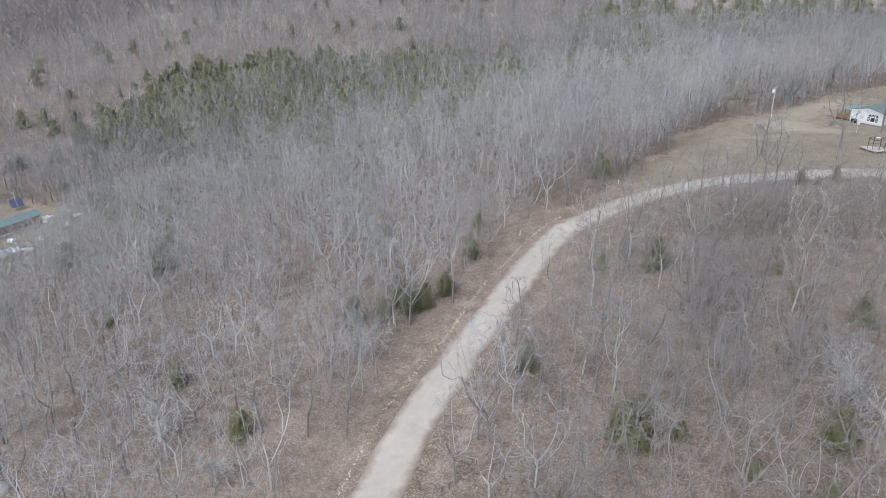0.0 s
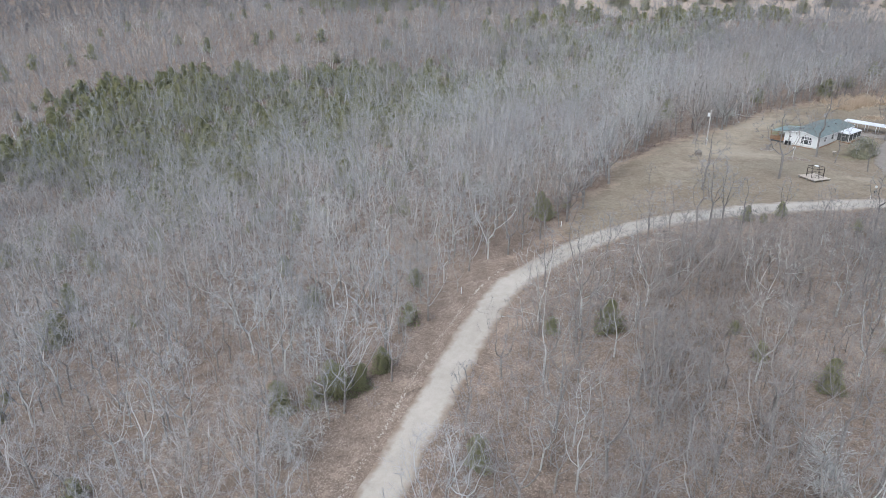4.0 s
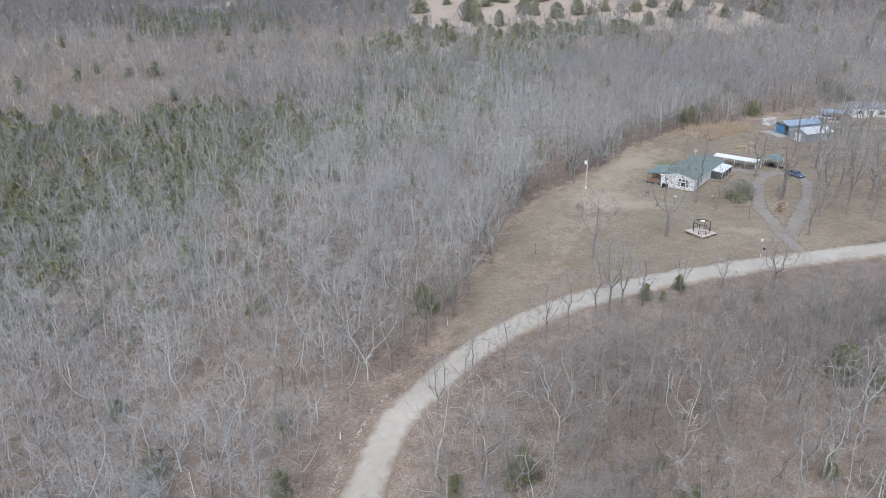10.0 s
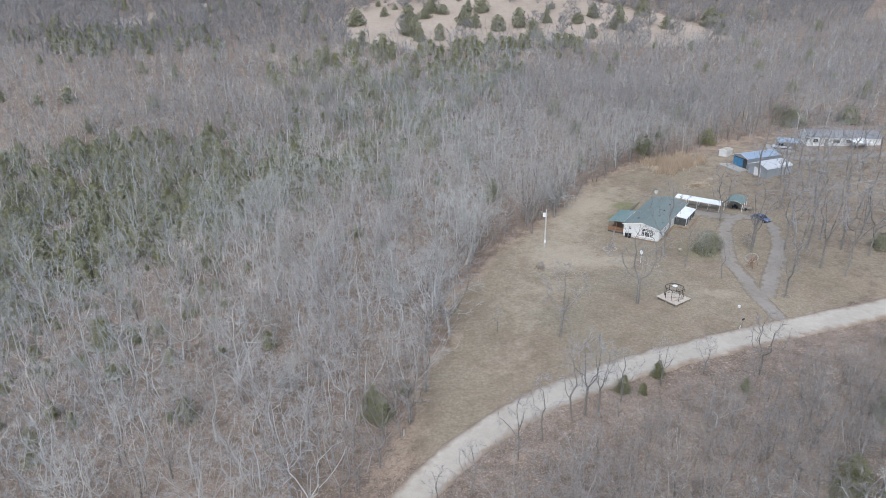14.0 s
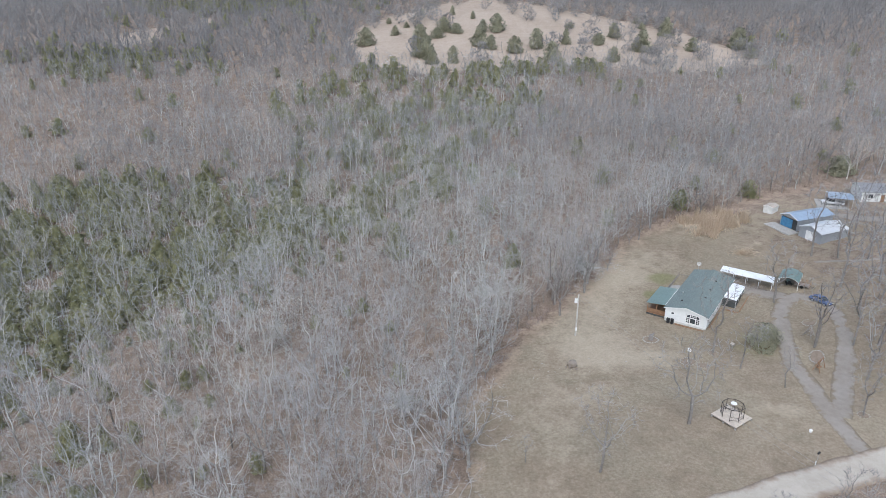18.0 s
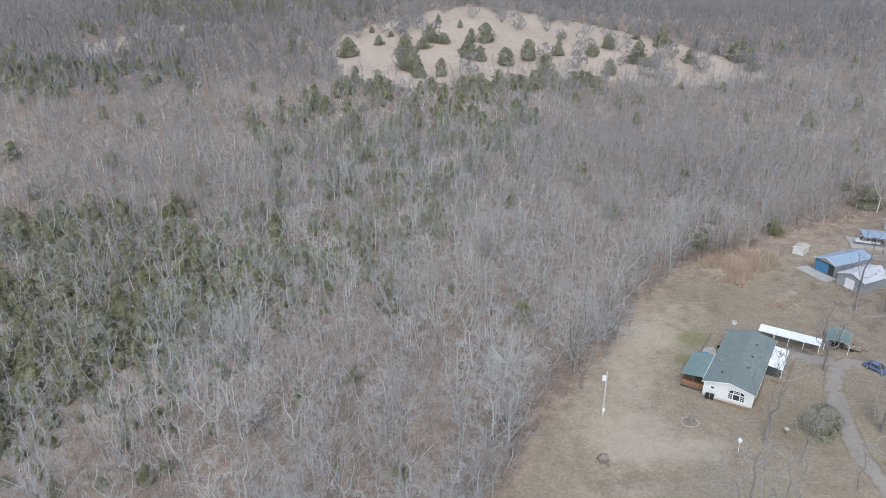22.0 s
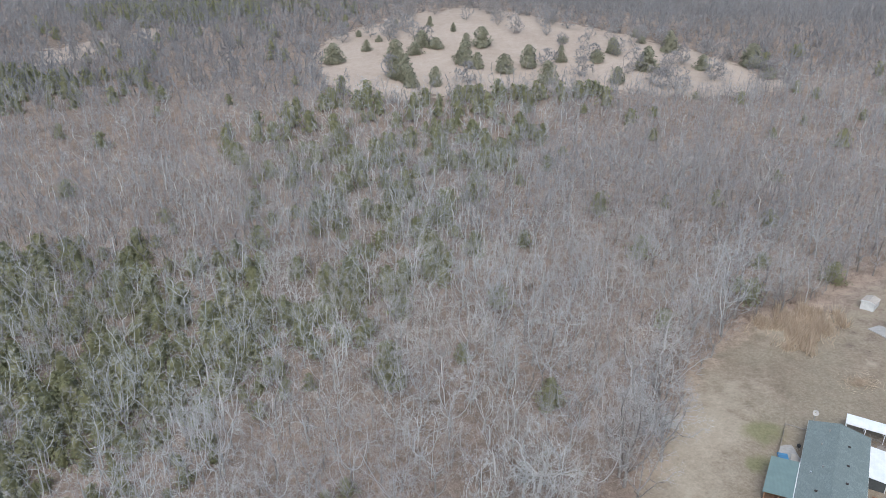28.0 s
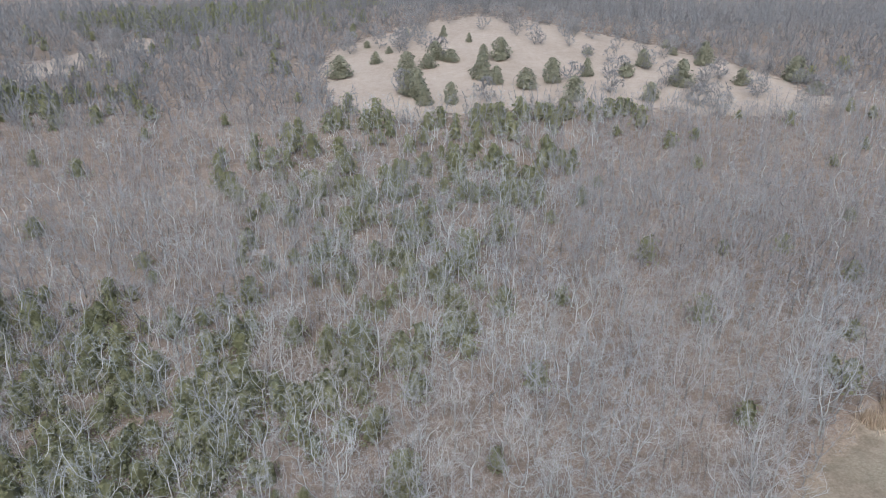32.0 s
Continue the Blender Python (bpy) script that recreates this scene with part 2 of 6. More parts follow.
# ---------- ground ----------
HILLS = (
    (0.2, 3.3, -3.0, -23.5, -16.5, 2.0, 2.6), (-1.8, -11.1, -0.8, 15.6, 2.8, 6.0, 4.1), (3.5, -17.2, -10.3, 18.9, -12.3, -4.5, -0.2),
    (0.7, -4.0, -10.0, -5.4, 4.0, 15.7, -0.9), (-12.8, 3.1, 11.3, -4.2, -1.9, -0.3, 1.4), (-8.1, 6.6, 2.4, 0.1, 3.6, -11.9, 9.0),
    (0.9, 8.9, -12.6, -6.8, 18.8, 0.4, 8.0), (-1.4, 2.9, 2.9, 8.4, 6.6, -5.3, 0.6))


def height(x, y):
    """Height of the land: a ridge with a valley to its west and a hill to the north."""
    x, y = np.asarray(x, float), np.asarray(y, float)
    z = 28 / (1 + np.exp(-(y - 330) / 90)) - 6
    for j, row in enumerate(HILLS):
        for i, a in enumerate(row):
            z = z + a * np.exp(-((x + 300 - 100 * i) ** 2 + (y + 150 - 100 * j) ** 2) / 22050)
    return z - 0.8 * np.exp(-((x - 67) ** 2 + (y - 88) ** 2) / 390)


def inside(poly, x, y):
    x, y = np.asarray(x, float), np.asarray(y, float)
    hit = np.zeros(x.shape, bool)
    for (x0, y0), (x1, y1) in zip(poly, poly[1:] + poly[:1]):
        if y0 != y1:
            hit ^= ((y0 > y) != (y1 > y)) & (x < x0 + (y - y0) * (x1 - x0) / (y1 - y0))
    return hit


def near_line(line, x, y):
    """Distance to a polyline."""
    x, y = np.asarray(x, float), np.asarray(y, float)
    best = np.full(x.shape, 1e9)
    for (x0, y0), (x1, y1) in zip(line, line[1:]):
        dx, dy = x1 - x0, y1 - y0
        k = np.clip(((x - x0) * dx + (y - y0) * dy) / (dx * dx + dy * dy), 0, 1)
        best = np.minimum(best, np.hypot(x - x0 - k * dx, y - y0 - k * dy))
    return best


ROAD = [(-24, -330), (-21, -220), (-18.6, -140), (-17.5, -90), (-17.0, -75), (-15.3, -60.2), (-14.2, -48.9), (-12.0, -37.8), (-9.6, -27.0), (-7.0, -15), (-3.2, -1.2), (2.4, 7.0), (10.4, 15.8),
        (20.6, 23.4), (31, 28.4), (41.7, 32.2), (52.7, 35.1), (64.2, 37.9), (75.9, 40.3), (89, 43.2), (104, 46), (125, 50), (160, 57), (230, 70)]
DRIVE = [(75, 41.5), (75.2, 50), (76.4, 58.6), (77.8, 67.3), (80.6, 74.8), (84, 82.4), (88.6, 88.6), (93, 90), (96.3, 86), (94, 77.5), (88, 67), (81, 57.5), (76.6, 51)]
LAWN = [(5, 19), (6.6, 26), (10.4, 42), (14.9, 47), (15.8, 64), (24, 72), (30.6, 84), (38, 91), (52, 107), (67, 125.5), (85, 137), (102, 141), (113, 146), (138, 152),
        (164, 152), (200, 150), (220, 110), (200, 68), (97, 46), (64, 39), (42, 33), (31, 30), (20, 25), (10, 17)]
FIELD = [(-8, 405), (-4, 360), (2, 337), (31, 320), (46, 327), (93, 327), (138, 318), (164, 307), (208, 318), (208, 350), (187, 390), (140, 428), (85, 478), (62, 470), (30, 455), (3, 433)]
FIELD_WEST = [(-153, 428), (-141, 394), (-126, 410), (-117, 445), (-100, 478), (-105, 508), (-131, 470)]
CLEARING = [(-190, 58), (-160, 54), (-148, 42), (-139, 28), (-130, 10), (-137, -3), (-164, 3), (-190, 18)]
ROAD_LINE, DRIVE_LINE = ROAD, DRIVE


def link_mesh(name, verts, faces, material, parent=None, smooth=False, second=None, slots=None):
    """One mesh object from arrays; all faces have the same number of corners."""
    verts, faces = np.asarray(verts, np.float32), np.asarray(faces, np.int32)
    me = bpy.data.meshes.new(name)
    n, k = faces.shape
    me.vertices.add(len(verts))
    me.vertices.foreach_set("co", verts.ravel())
    me.loops.add(n * k)
    me.loops.foreach_set("vertex_index", faces.ravel())
    me.polygons.add(n)
    me.polygons.foreach_set("loop_start", np.arange(0, n * k, k, dtype=np.int32))
    me.polygons.foreach_set("loop_total", np.full(n, k, np.int32))
    if smooth:
        me.polygons.foreach_set("use_smooth", np.ones(n, bool))
    me.materials.append(material)
    if second is not None:
        me.materials.append(second)
        me.polygons.foreach_set("material_index", np.asarray(slots, np.int32))
    me.update(calc_edges=True)
    ob = new(name, me)
    if parent is not None:
        ob.parent = parent
    return ob


def axis_steps(lo, hi, step, far):
    mid = np.arange(lo, hi + step / 2, step)
    out, s, v = [], step, 0.0
    while v < far:
        s *= 1.35
        v += s
        out.append(v)
    out = np.array(out)
    return np.r_[lo - out[::-1], mid, hi + out]


def build_ground():
    xs, ys = axis_steps(-200, 240, 2.5, 3200), axis_steps(-120, 540, 2.5, 3200)
    X, Y = np.meshgrid(xs, ys)
    Z = height(X, Y)
    rng = np.random.default_rng(3)
    Z = Z + np.where(near_line(ROAD, X, Y) < 5, 0, rng.normal(0, 0.05, X.shape))
    d = near_line(ROAD, X, Y)
    Z = Z - 0.25 * np.exp(-((d - 4.4) / 0.9) ** 2)
    nx, ny = len(xs), len(ys)
    idx = np.arange(nx * ny).reshape(ny, nx)
    faces = np.stack([idx[:-1, :-1], idx[:-1, 1:], idx[1:, 1:], idx[1:, :-1]], -1).reshape(-1, 4)
    ob = link_mesh("ground", np.stack([X, Y, Z], -1).reshape(-1, 3), faces, M_GROUND, smooth=True)
    def cover(poly, soft):
        """1 well inside an outline, 0 well outside, one half on it."""
        far = near_line(poly + poly[:1], X, Y) * np.where(inside(poly, X, Y), 1, -1)
        return np.clip(0.5 + far / soft, 0, 1)
    lawn = np.maximum(cover(LAWN, 10), cover(CLEARING, 10)) * (1 - 0.5 / (1 + np.exp(-np.clip((X - 90) / 6, -40, 40))))
    field = np.maximum(cover(FIELD, 22), cover(FIELD_WEST, 22))
    pale = np.zeros_like(X)
    for px, py, rx, ry, amt in ((57, 108, 13, 9, 1.0), (50, 93, 8, 8, 0.7), (51, 72, 10, 4, 0.9), (48, 80, 9, 5, 0.5), (68, 54, 4, 2.5, 0.9), (40, 62, 7, 5, 0.5), (72, 118, 10, 6, 0.5), (98, 118, 3, 2, 0.8), (42, 75, 6, 4, 0.5), (91, 131, 10, 7, 0.8), (30, 56, 9, 14, 0.5), (40, 84, 8, 10, 0.5), (22, 38, 8, 8, 0.4)):
        pale += amt * np.exp(-((X - px) / rx) ** 2 - ((Y - py) / ry) ** 2)
    green = 1.15 * np.exp(-((X - 68) / 3.6) ** 2 - ((Y - 104.5) / 3.2) ** 2) + np.exp(-((X - 63.2) ** 2 + (Y - 97.5) ** 2) / 7) + 0.55 * np.exp(-((X - 74) ** 2 + (Y - 74) ** 2) / 90)
    rim = near_line(LAWN[:14], X, Y)
    leaves = 0.7 * np.exp(-(rim / 4.0) ** 2) + 0.45 * np.exp(-((d - 6.5) / 2.5) ** 2) * (Y < 20)
    for name, values in (("leaves", leaves), ("lawn", lawn), ("field", field), ("green", green), ("pale", pale)):
        a = ob.data.attributes.new(name, 'FLOAT', 'POINT')
        a.data.foreach_set("value", values.astype(np.float32).ravel())
    tagged(ob, "rolling winter ground of brown leaf litter and dry lawn", "ground", kind="structure")
    return ob


def smooth_line(line, step=1.0):
    """A polyline rounded through its points (Catmull-Rom)."""
    p = np.array([line[0]] + list(line) + [line[-1]], float)
    out = []
    for a, b, c, d in zip(p, p[1:], p[2:], p[3:]):
        n = max(2, int(np.hypot(*(c - b)) / step))
        for t in np.arange(n) / n:
            out.append(0.5 * (2 * b + (c - a) * t + (2 * a - 5 * b + 4 * c - d) * t * t + (3 * b - a - 3 * c + d) * t ** 3))
    return np.array(out + [p[-1]])


def ribbon(name, line, width, lift, material, label, category, crown=0.06, wander=0.25, seed=1):
    """A gravel strip laid on the land, with a crowned section and uneven edges."""
    c = smooth_line(line)
    t = np.gradient(c, axis=0)
    t /= np.linalg.norm(t, axis=1)[:, None]
    nrm = np.stack([-t[:, 1], t[:, 0]], 1)
    rng = np.random.default_rng(seed)
    def wave(n):
        w = rng.normal(0, 1, n)
        return np.convolve(w, np.ones(4) / 4, "same") * wander
    offs = [-0.5, -0.47, -0.36, -0.2, -0.05, 0.1, 0.25, 0.38, 0.47, 0.5]
    el, er = wave(len(c)), wave(len(c))
    rows = []
    for o in offs:
        s = o * width + (el if o < 0 else er) * abs(o) * 2
        q = c + nrm * s[:, None]
        rut = -0.03 if abs(abs(o) - 0.22) < 0.05 else 0.0
        z = height(q[:, 0], q[:, 1]) + lift + crown * (1 - (2 * o) ** 2) + rut
        if abs(o) == 0.5:
            z = z - lift - crown - 0.15
        rows.append(np.c_[q, z])
    v = np.stack(rows, 1)
    idx = np.arange(v.shape[0] * v.shape[1]).reshape(v.shape[:2])
    f = np.stack([idx[:-1, :-1], idx[1:, :-1], idx[1:, 1:], idx[:-1, 1:]], -1).reshape(-1, 4)[:, ::-1]
    ob = link_mesh(name, v.reshape(-1, 3), f, material, smooth=True)
    a = ob.data.attributes.new("edge", 'FLOAT', 'POINT')
    a.data.foreach_set("value", np.tile(np.abs(offs) * 2, len(c)).astype(np.float32))
    return tagged(ob, label, category, kind="structure")


ground = build_ground()
ribbon("road", ROAD, 5.9, 0.10, M_ROAD, "pale crushed limestone country road curving along the ridge", "road", seed=4)
ribbon("driveway", DRIVE, 3.5, 0.05, M_DRIVE, "grey gravel driveway looping round an island of lawn", "driveway", wander=0.35, seed=5)

ribbon("driveway_apron", [(91.5, 88.6), (88.5, 91.2), (85.5, 94), (82.5, 96.6)], 4.6, 0.03, M_DRIVE, "worn grey gravel between the driveway and the white walkway roof", "driveway", wander=0.5, seed=6)


# ---------- trees ----------
def unit(v):
    return v / max(1e-9, float(np.linalg.norm(v)))


class Wood:
    """Collects tapered limbs and thin twigs of one tree."""

    def __init__(self, seed):
        self.r = np.random.default_rng(seed)
        self.limb_v, self.limb_f, self.twig_v, self.twig_f = [], [], [], []

    def limb(self, path, radii, sides=3):
        base = len(self.limb_v)
        for k, (p, rad) in enumerate(zip(path, radii)):
            d = unit(path[min(k + 1, len(path) - 1)] - path[max(k - 1, 0)])
            a = unit(np.cross(d, (0.31, 0.87, 0.21)))
            b = np.cross(d, a)
            for s in range(sides):
                w = 2 * math.pi * s / sides
                self.limb_v.append(p + rad * (math.cos(w) * a + math.sin(w) * b))
        for k in range(len(path) - 1):
            for s in range(sides):
                i, j = base + k * sides + s, base + k * sides + (s + 1) % sides
                self.limb_f += [(i, j, j + sides), (i, j + sides, i + sides)]

    def spike(self, p, d, length, rad):
        """A limb as one three-sided point."""
        base = len(self.limb_v)
        a = unit(np.cross(d, (0.31, 0.17, 0.91)))
        b = np.cross(d, a)
        for w in (0, 2.1, 4.2):
            self.limb_v.append(p + rad * (math.cos(w) * a + math.sin(w) * b))
        self.limb_v.append(p + d * length)
        self.limb_f += [(base, base + 1, base + 3), (base + 1, base + 2, base + 3), (base + 2, base, base + 3)]

    def twig(self, p, d, length, width):
        base = len(self.twig_v)
        s = unit(np.cross(d, self.r.normal(size=3))) * width / 2
        self.twig_v += [p - s, p + s, p + d * length]
        self.twig_f.append((base, base + 1, base + 2))

    def ribbon(self, path, widths, tip):
        """A thin branch: a strip that follows its path and tapers."""
        base = len(self.twig_v)
        flat = self.r.normal(size=3)
        n = len(path)
        for k, p in enumerate(path):
            d = path[min(k + 1, n - 1)] - path[max(k - 1, 0)]
            s = unit(np.cross(d, flat)) * (widths[k] if k < n - 1 else tip) / 2
            self.twig_v += [p - s, p + s]
        for k in range(n - 1):
            i = base + 2 * k
            self.twig_f += [(i, i + 1, i + 3), (i, i + 3, i + 2)]

    def turned(self, d, angle):
        """A direction at about that angle from d."""
        side = unit(np.cross(d, self.r.normal(size=3)))
        return unit(d * math.cos(angle) + side * math.sin(angle))


def bare_tree(seed, tall, spread, trunk, points, twigs, width, base=0.3, flare=0.5, step=0.6, crook=0.12, skip=2, reach=0.8, sides=3, branch=0.05, limbs=6, rise=1.0, stout=1.6):
    """A leafless tree: the stem grows up and forks towards points strewn through a lumpy crown, then bears fine twigs."""
    w = Wood(seed)
    r = w.r
    low, mid = base * tall, (base + 1) * tall / 2
    half = tall - mid
    # strewn points: a crown widest at a share (flare) of its height, uneven all round
    phase = r.uniform(0, 6.28, 4)
    goals = []
    while len(goals) < points:
        f = r.uniform(0.02, 1) ** 0.8
        az = r.uniform(0, 6.28)
        wide = (math.sin(math.pi * 0.5 * min(1, f / flare)) ** 0.8) if f < flare else math.sqrt(max(0, 1 - ((f - flare) / (1 - flare)) ** 2.2))
        wide *= 1 + 0.22 * math.sin(2 * az + phase[0]) + 0.2 * math.sin(3 * az + phase[1] + 4 * f)
        q = r.uniform(0, 1) ** 0.36 * spread * wide
        goals.append((q * math.cos(az), q * math.sin(az), low + f * (tall - low)))
    goals = np.array(goals)
    lean = r.normal(0, 0.04, 2)
    nodes, parent = [], []
    z = -0.3
    while z < low:
        nodes.append(np.array([lean[0] * z + r.normal(0, 0.03), lean[1] * z + r.normal(0, 0.03), z]))
        parent.append(len(nodes) - 2)
        z += max(step, low / 4)
    # main limbs fan out from the top of the stem before the fine forking begins
    foot = len(nodes) - 1
    for k in range(limbs):
        at = max(min(1, foot), foot - int(r.integers(0, 2)))
        az = 6.283 * (k + r.uniform(-0.25, 0.25)) / limbs
        d = unit(np.array([math.cos(az), math.sin(az), rise * r.uniform(0.7, 1.4)]))
        for _q in range(max(1, round(0.42 * spread / step))):
            d = unit(d + r.normal(0, crook, 3) + np.array([0, 0, 0.08]))
            nodes.append(nodes[at] + d * step * r.uniform(0.85, 1.15))
            parent.append(at)
            at = len(nodes) - 1
    live = np.ones(points, bool)
    near, dist = np.zeros(points, int), np.full(points, 1e9)

    def look_at(k):
        d = np.linalg.norm(goals - nodes[k], axis=1)
        closer = d < dist
        dist[closer], near[closer] = d[closer], k

    for k in range(len(nodes)):
        look_at(k)
    for _turn in range(70):
        if not live.any():
            break
        born = []
        for k in np.unique(near[live]):
            mine = goals[live & (near == k)] - nodes[k]
            d = (mine / np.linalg.norm(mine, axis=1)[:, None]).mean(0)
            d = unit(d + 0.3 * unit(nodes[k] - nodes[max(0, parent[k])] + np.array([0, 0, 1e-3])) + r.normal(0, crook, 3))
            p = nodes[k] + d * step
            if all(np.linalg.norm(p - nodes[q]) > 0.25 * step for q in range(max(0, len(nodes) - 40), len(nodes))):
                born.append((p, k))
            else:
                live[np.flatnonzero(live & (near == k))[0]] = False
        for p, k in born:
            nodes.append(p)
            parent.append(int(k))
            look_at(len(nodes) - 1)
        live &= dist > step * 0.8
    n = len(nodes)
    kids = [[] for _ in range(n)]
    for k, q in enumerate(parent):
        if q >= 0:
            kids[q].append(k)
    load = np.zeros(n)
    for k in range(n - 1, -1, -1):
        load[k] = sum(load[c] for c in kids[k]) if kids[k] else 1.0
    rad = trunk * (load / load[0]) ** 0.56
    heart = np.array([lean[0] * mid, lean[1] * mid, low + 0.3 * (tall - low)])
    heads = [(0, None)]
    while heads:
        k, stem = heads.pop()
        chain = ([stem] if stem is not None else []) + [k]
        while kids[k]:
            order = sorted(kids[k], key=lambda c: -load[c])
            heads += [(c, k) for c in order[1:]]
            k = order[0]
            chain.append(k)
        keep = [0] + [i for i in range(1, len(chain) - 1) if i % skip == 0] + [len(chain) - 1] if len(chain) > 1 else [0]
        if len(keep) < 2:
            continue
        pts = [nodes[chain[i]] for i in keep]
        rr = [float(rad[chain[i]]) for i in keep]
        if stem is not None:
            rr[0] = rr[1]
        thick = sum(1 for v in rr if v > branch)
        if thick >= 2:
            w.limb(pts[:thick + 1], rr[:thick + 1], 4 if stem is None else sides)
            pts, rr = pts[thick - 1:], rr[thick - 1:]
        if len(pts) >= 2:
            w.ribbon(pts, [max(width, stout * v) for v in rr], width * 0.4)
    tips = [k for k in range(n) if load[k] <= 4]
    for _t in range(twigs):
        k = tips[int(r.integers(len(tips)))]
        q = parent[k]
        along = unit(nodes[k] - nodes[q]) if q >= 0 else np.array([0, 0, 1.0])
        p = nodes[q] + (nodes[k] - nodes[q]) * r.uniform(0, 1)
        d = unit(0.8 * w.turned(along, r.uniform(0.35, 1.15)) + 0.35 * unit(p - heart) + np.array([0, 0, 0.08]))
        w.twig(p, d, reach * r.uniform(0.5, 1.3), width)
    return w


def shrub(seed, tall, stems, width):
    """Brush: thin stems that rise from one foot, with a few side twigs."""
    w = Wood(seed)
    r = w.r
    for k in range(stems):
        d = unit(np.array([r.normal(0, 0.4), r.normal(0, 0.4), 1.0]))
        p = np.array([r.normal(0, 0.35), r.normal(0, 0.35), -0.1])
        h = tall * r.uniform(0.5, 1)
        w.twig(p, d, h, width)
        for q in range(2):
            w.twig(p + d * h * r.uniform(0.3, 0.8), w.turned(d, r.uniform(0.3, 0.9)), h * r.uniform(0.3, 0.5), width * 0.8)
    return w


def evergreen(seed, tall, spread, tufts, size, base=0.04, point=1.0, lumps=0.25):
    """A cedar: a stem, and a ragged cone of small sprays that leave gaps."""
    w = Wood(seed)
    r = w.r
    w.limb([np.array([0, 0, -0.3]), np.array([0.05, 0, tall * 0.5]), np.array([0, 0.05, tall * 0.96])], [0.13, 0.08, 0.02], 4)
    phase = r.uniform(0, 6.3, 6)

    def girth(f, az):
        env = spread * (1 - f) ** (0.75 * point) * (0.55 + 0.45 * min(1, (f - base + 0.03) / 0.14))
        return env * (1 + lumps * math.sin(2 * az + phase[0] + 5 * f) + lumps * 0.8 * math.sin(3 * az + phase[1] - 9 * f))

    # the dense heart of the crown, uneven like its outside
    rings, around = 6, 8
    for j in range(rings):
        f = base + 0.05 + (0.93 - base) * j / (rings - 1)
        for q in range(around):
            az = 6.283 * q / around + 0.4 * j
            rad = girth(f, az) * r.uniform(0.4, 0.62)
            w.twig_v.append(np.array([rad * math.cos(az), rad * math.sin(az), tall * (f + r.normal(0, 0.015))]))
    for j in range(rings - 1):
        for q in range(around):
            i, k = j * around + q, j * around + (q + 1) % around
            w.twig_f += [(i, k, k + around), (i, k + around, i + around)]
    for k in range(tufts):
        f = base + (1 - base) * r.uniform(0, 1) ** 1.35
        az = r.uniform(0, 6.283)
        rad = girth(f, az) * r.uniform(0.6, 1.08) + 0.05
        p = np.array([math.cos(az) * rad, math.sin(az) * rad, f * tall])
        # each spray lies along the outside of the crown, like a shingle with its tip turned out
        swell = unit(np.array([math.cos(az), math.sin(az), 0.3 + 1.1 * f]) + r.normal(0, 0.38, 3))
        side = unit(np.cross(swell, r.normal(size=3)))
        out = unit(np.cross(side, swell) + 0.25 * swell)
        s = size * r.uniform(0.6, 1.25)
        i = len(w.twig_v)
        w.twig_v += [p - side * s * 0.5 - out * s * 0.35, p + side * s * 0.5 - out * s * 0.35, p + out * s * 0.75]
        w.twig_f.append((i, i + 1, i + 2))
    return w


def merged(w):
    v = np.array(w.limb_v + w.twig_v)
    f = np.array(w.limb_f + [tuple(i + len(w.limb_v) for i in t) for t in w.twig_f])
    return v, f, np.r_[np.zeros(len(w.limb_f), np.int32), np.ones(len(w.twig_f), np.int32)]


def spread_points(x0, x1, y0, y1, step, seed):
    rng = np.random.default_rng(seed)
    xs, ys = np.meshgrid(np.arange(x0, x1, step), np.arange(y0, y1, step))
    xs, ys = xs.ravel(), ys.ravel()
    xs = xs + rng.uniform(-0.48, 0.48, len(xs)) * step + np.where((np.round(ys / step) % 2) > 0, step / 2, 0)
    ys = ys + rng.uniform(-0.48, 0.48, len(ys)) * step
    return xs, ys, rng


def lumps2(x, y, scale, seed):
    """A smooth field between about 0 and 1 that says where one kind of tree is common."""
    rng = np.random.default_rng(seed)
    out = np.zeros_like(x)
    for k in range(10):
        a, f, p = rng.uniform(0, 6.28), rng.uniform(0.6, 1.8) / scale, rng.uniform(0, 6.28)
        out += np.sin((x * math.cos(a) + y * math.sin(a)) * f * 6.28 + p)
    return 0.5 + 0.5 * np.tanh(out / 3.0)


def open_ground(x, y):
    """Where no wood grows."""
    no = inside(LAWN, x, y) | inside(FIELD, x, y) | inside(FIELD_WEST, x, y) | inside(CLEARING, x, y)
    return no | (near_line(ROAD, x, y) < 7.2)


def bulk(name, templates, xs, ys, sizes, seed, wood, material, label, category):
    """Many trees joined into one mesh of a wood too thick to count."""
    rng = np.random.default_rng(seed)
    vs, fs, ks, n = [], [], [], 0
    zs = height(xs, ys)
    for x, y, z, s in zip(xs, ys, zs, sizes):
        v, f, k = templates[rng.integers(len(templates))]
        a = rng.uniform(0, 6.283)
        c, q = math.cos(a) * s, math.sin(a) * s
        t = np.empty_like(v)
        t[:, 0] = v[:, 0] * c - v[:, 1] * q + x
        t[:, 1] = v[:, 0] * q + v[:, 1] * c + y
        t[:, 2] = v[:, 2] * s * rng.uniform(0.88, 1.12) + z
        vs.append(t)
        fs.append(f + n)
        ks.append(k)
        n += len(v)
    if not vs:
        return None
    ob = link_mesh(name, np.concatenate(vs), np.concatenate(fs), wood, second=material, slots=np.concatenate(ks))
    return tagged(ob, label, category, kind="stuff")


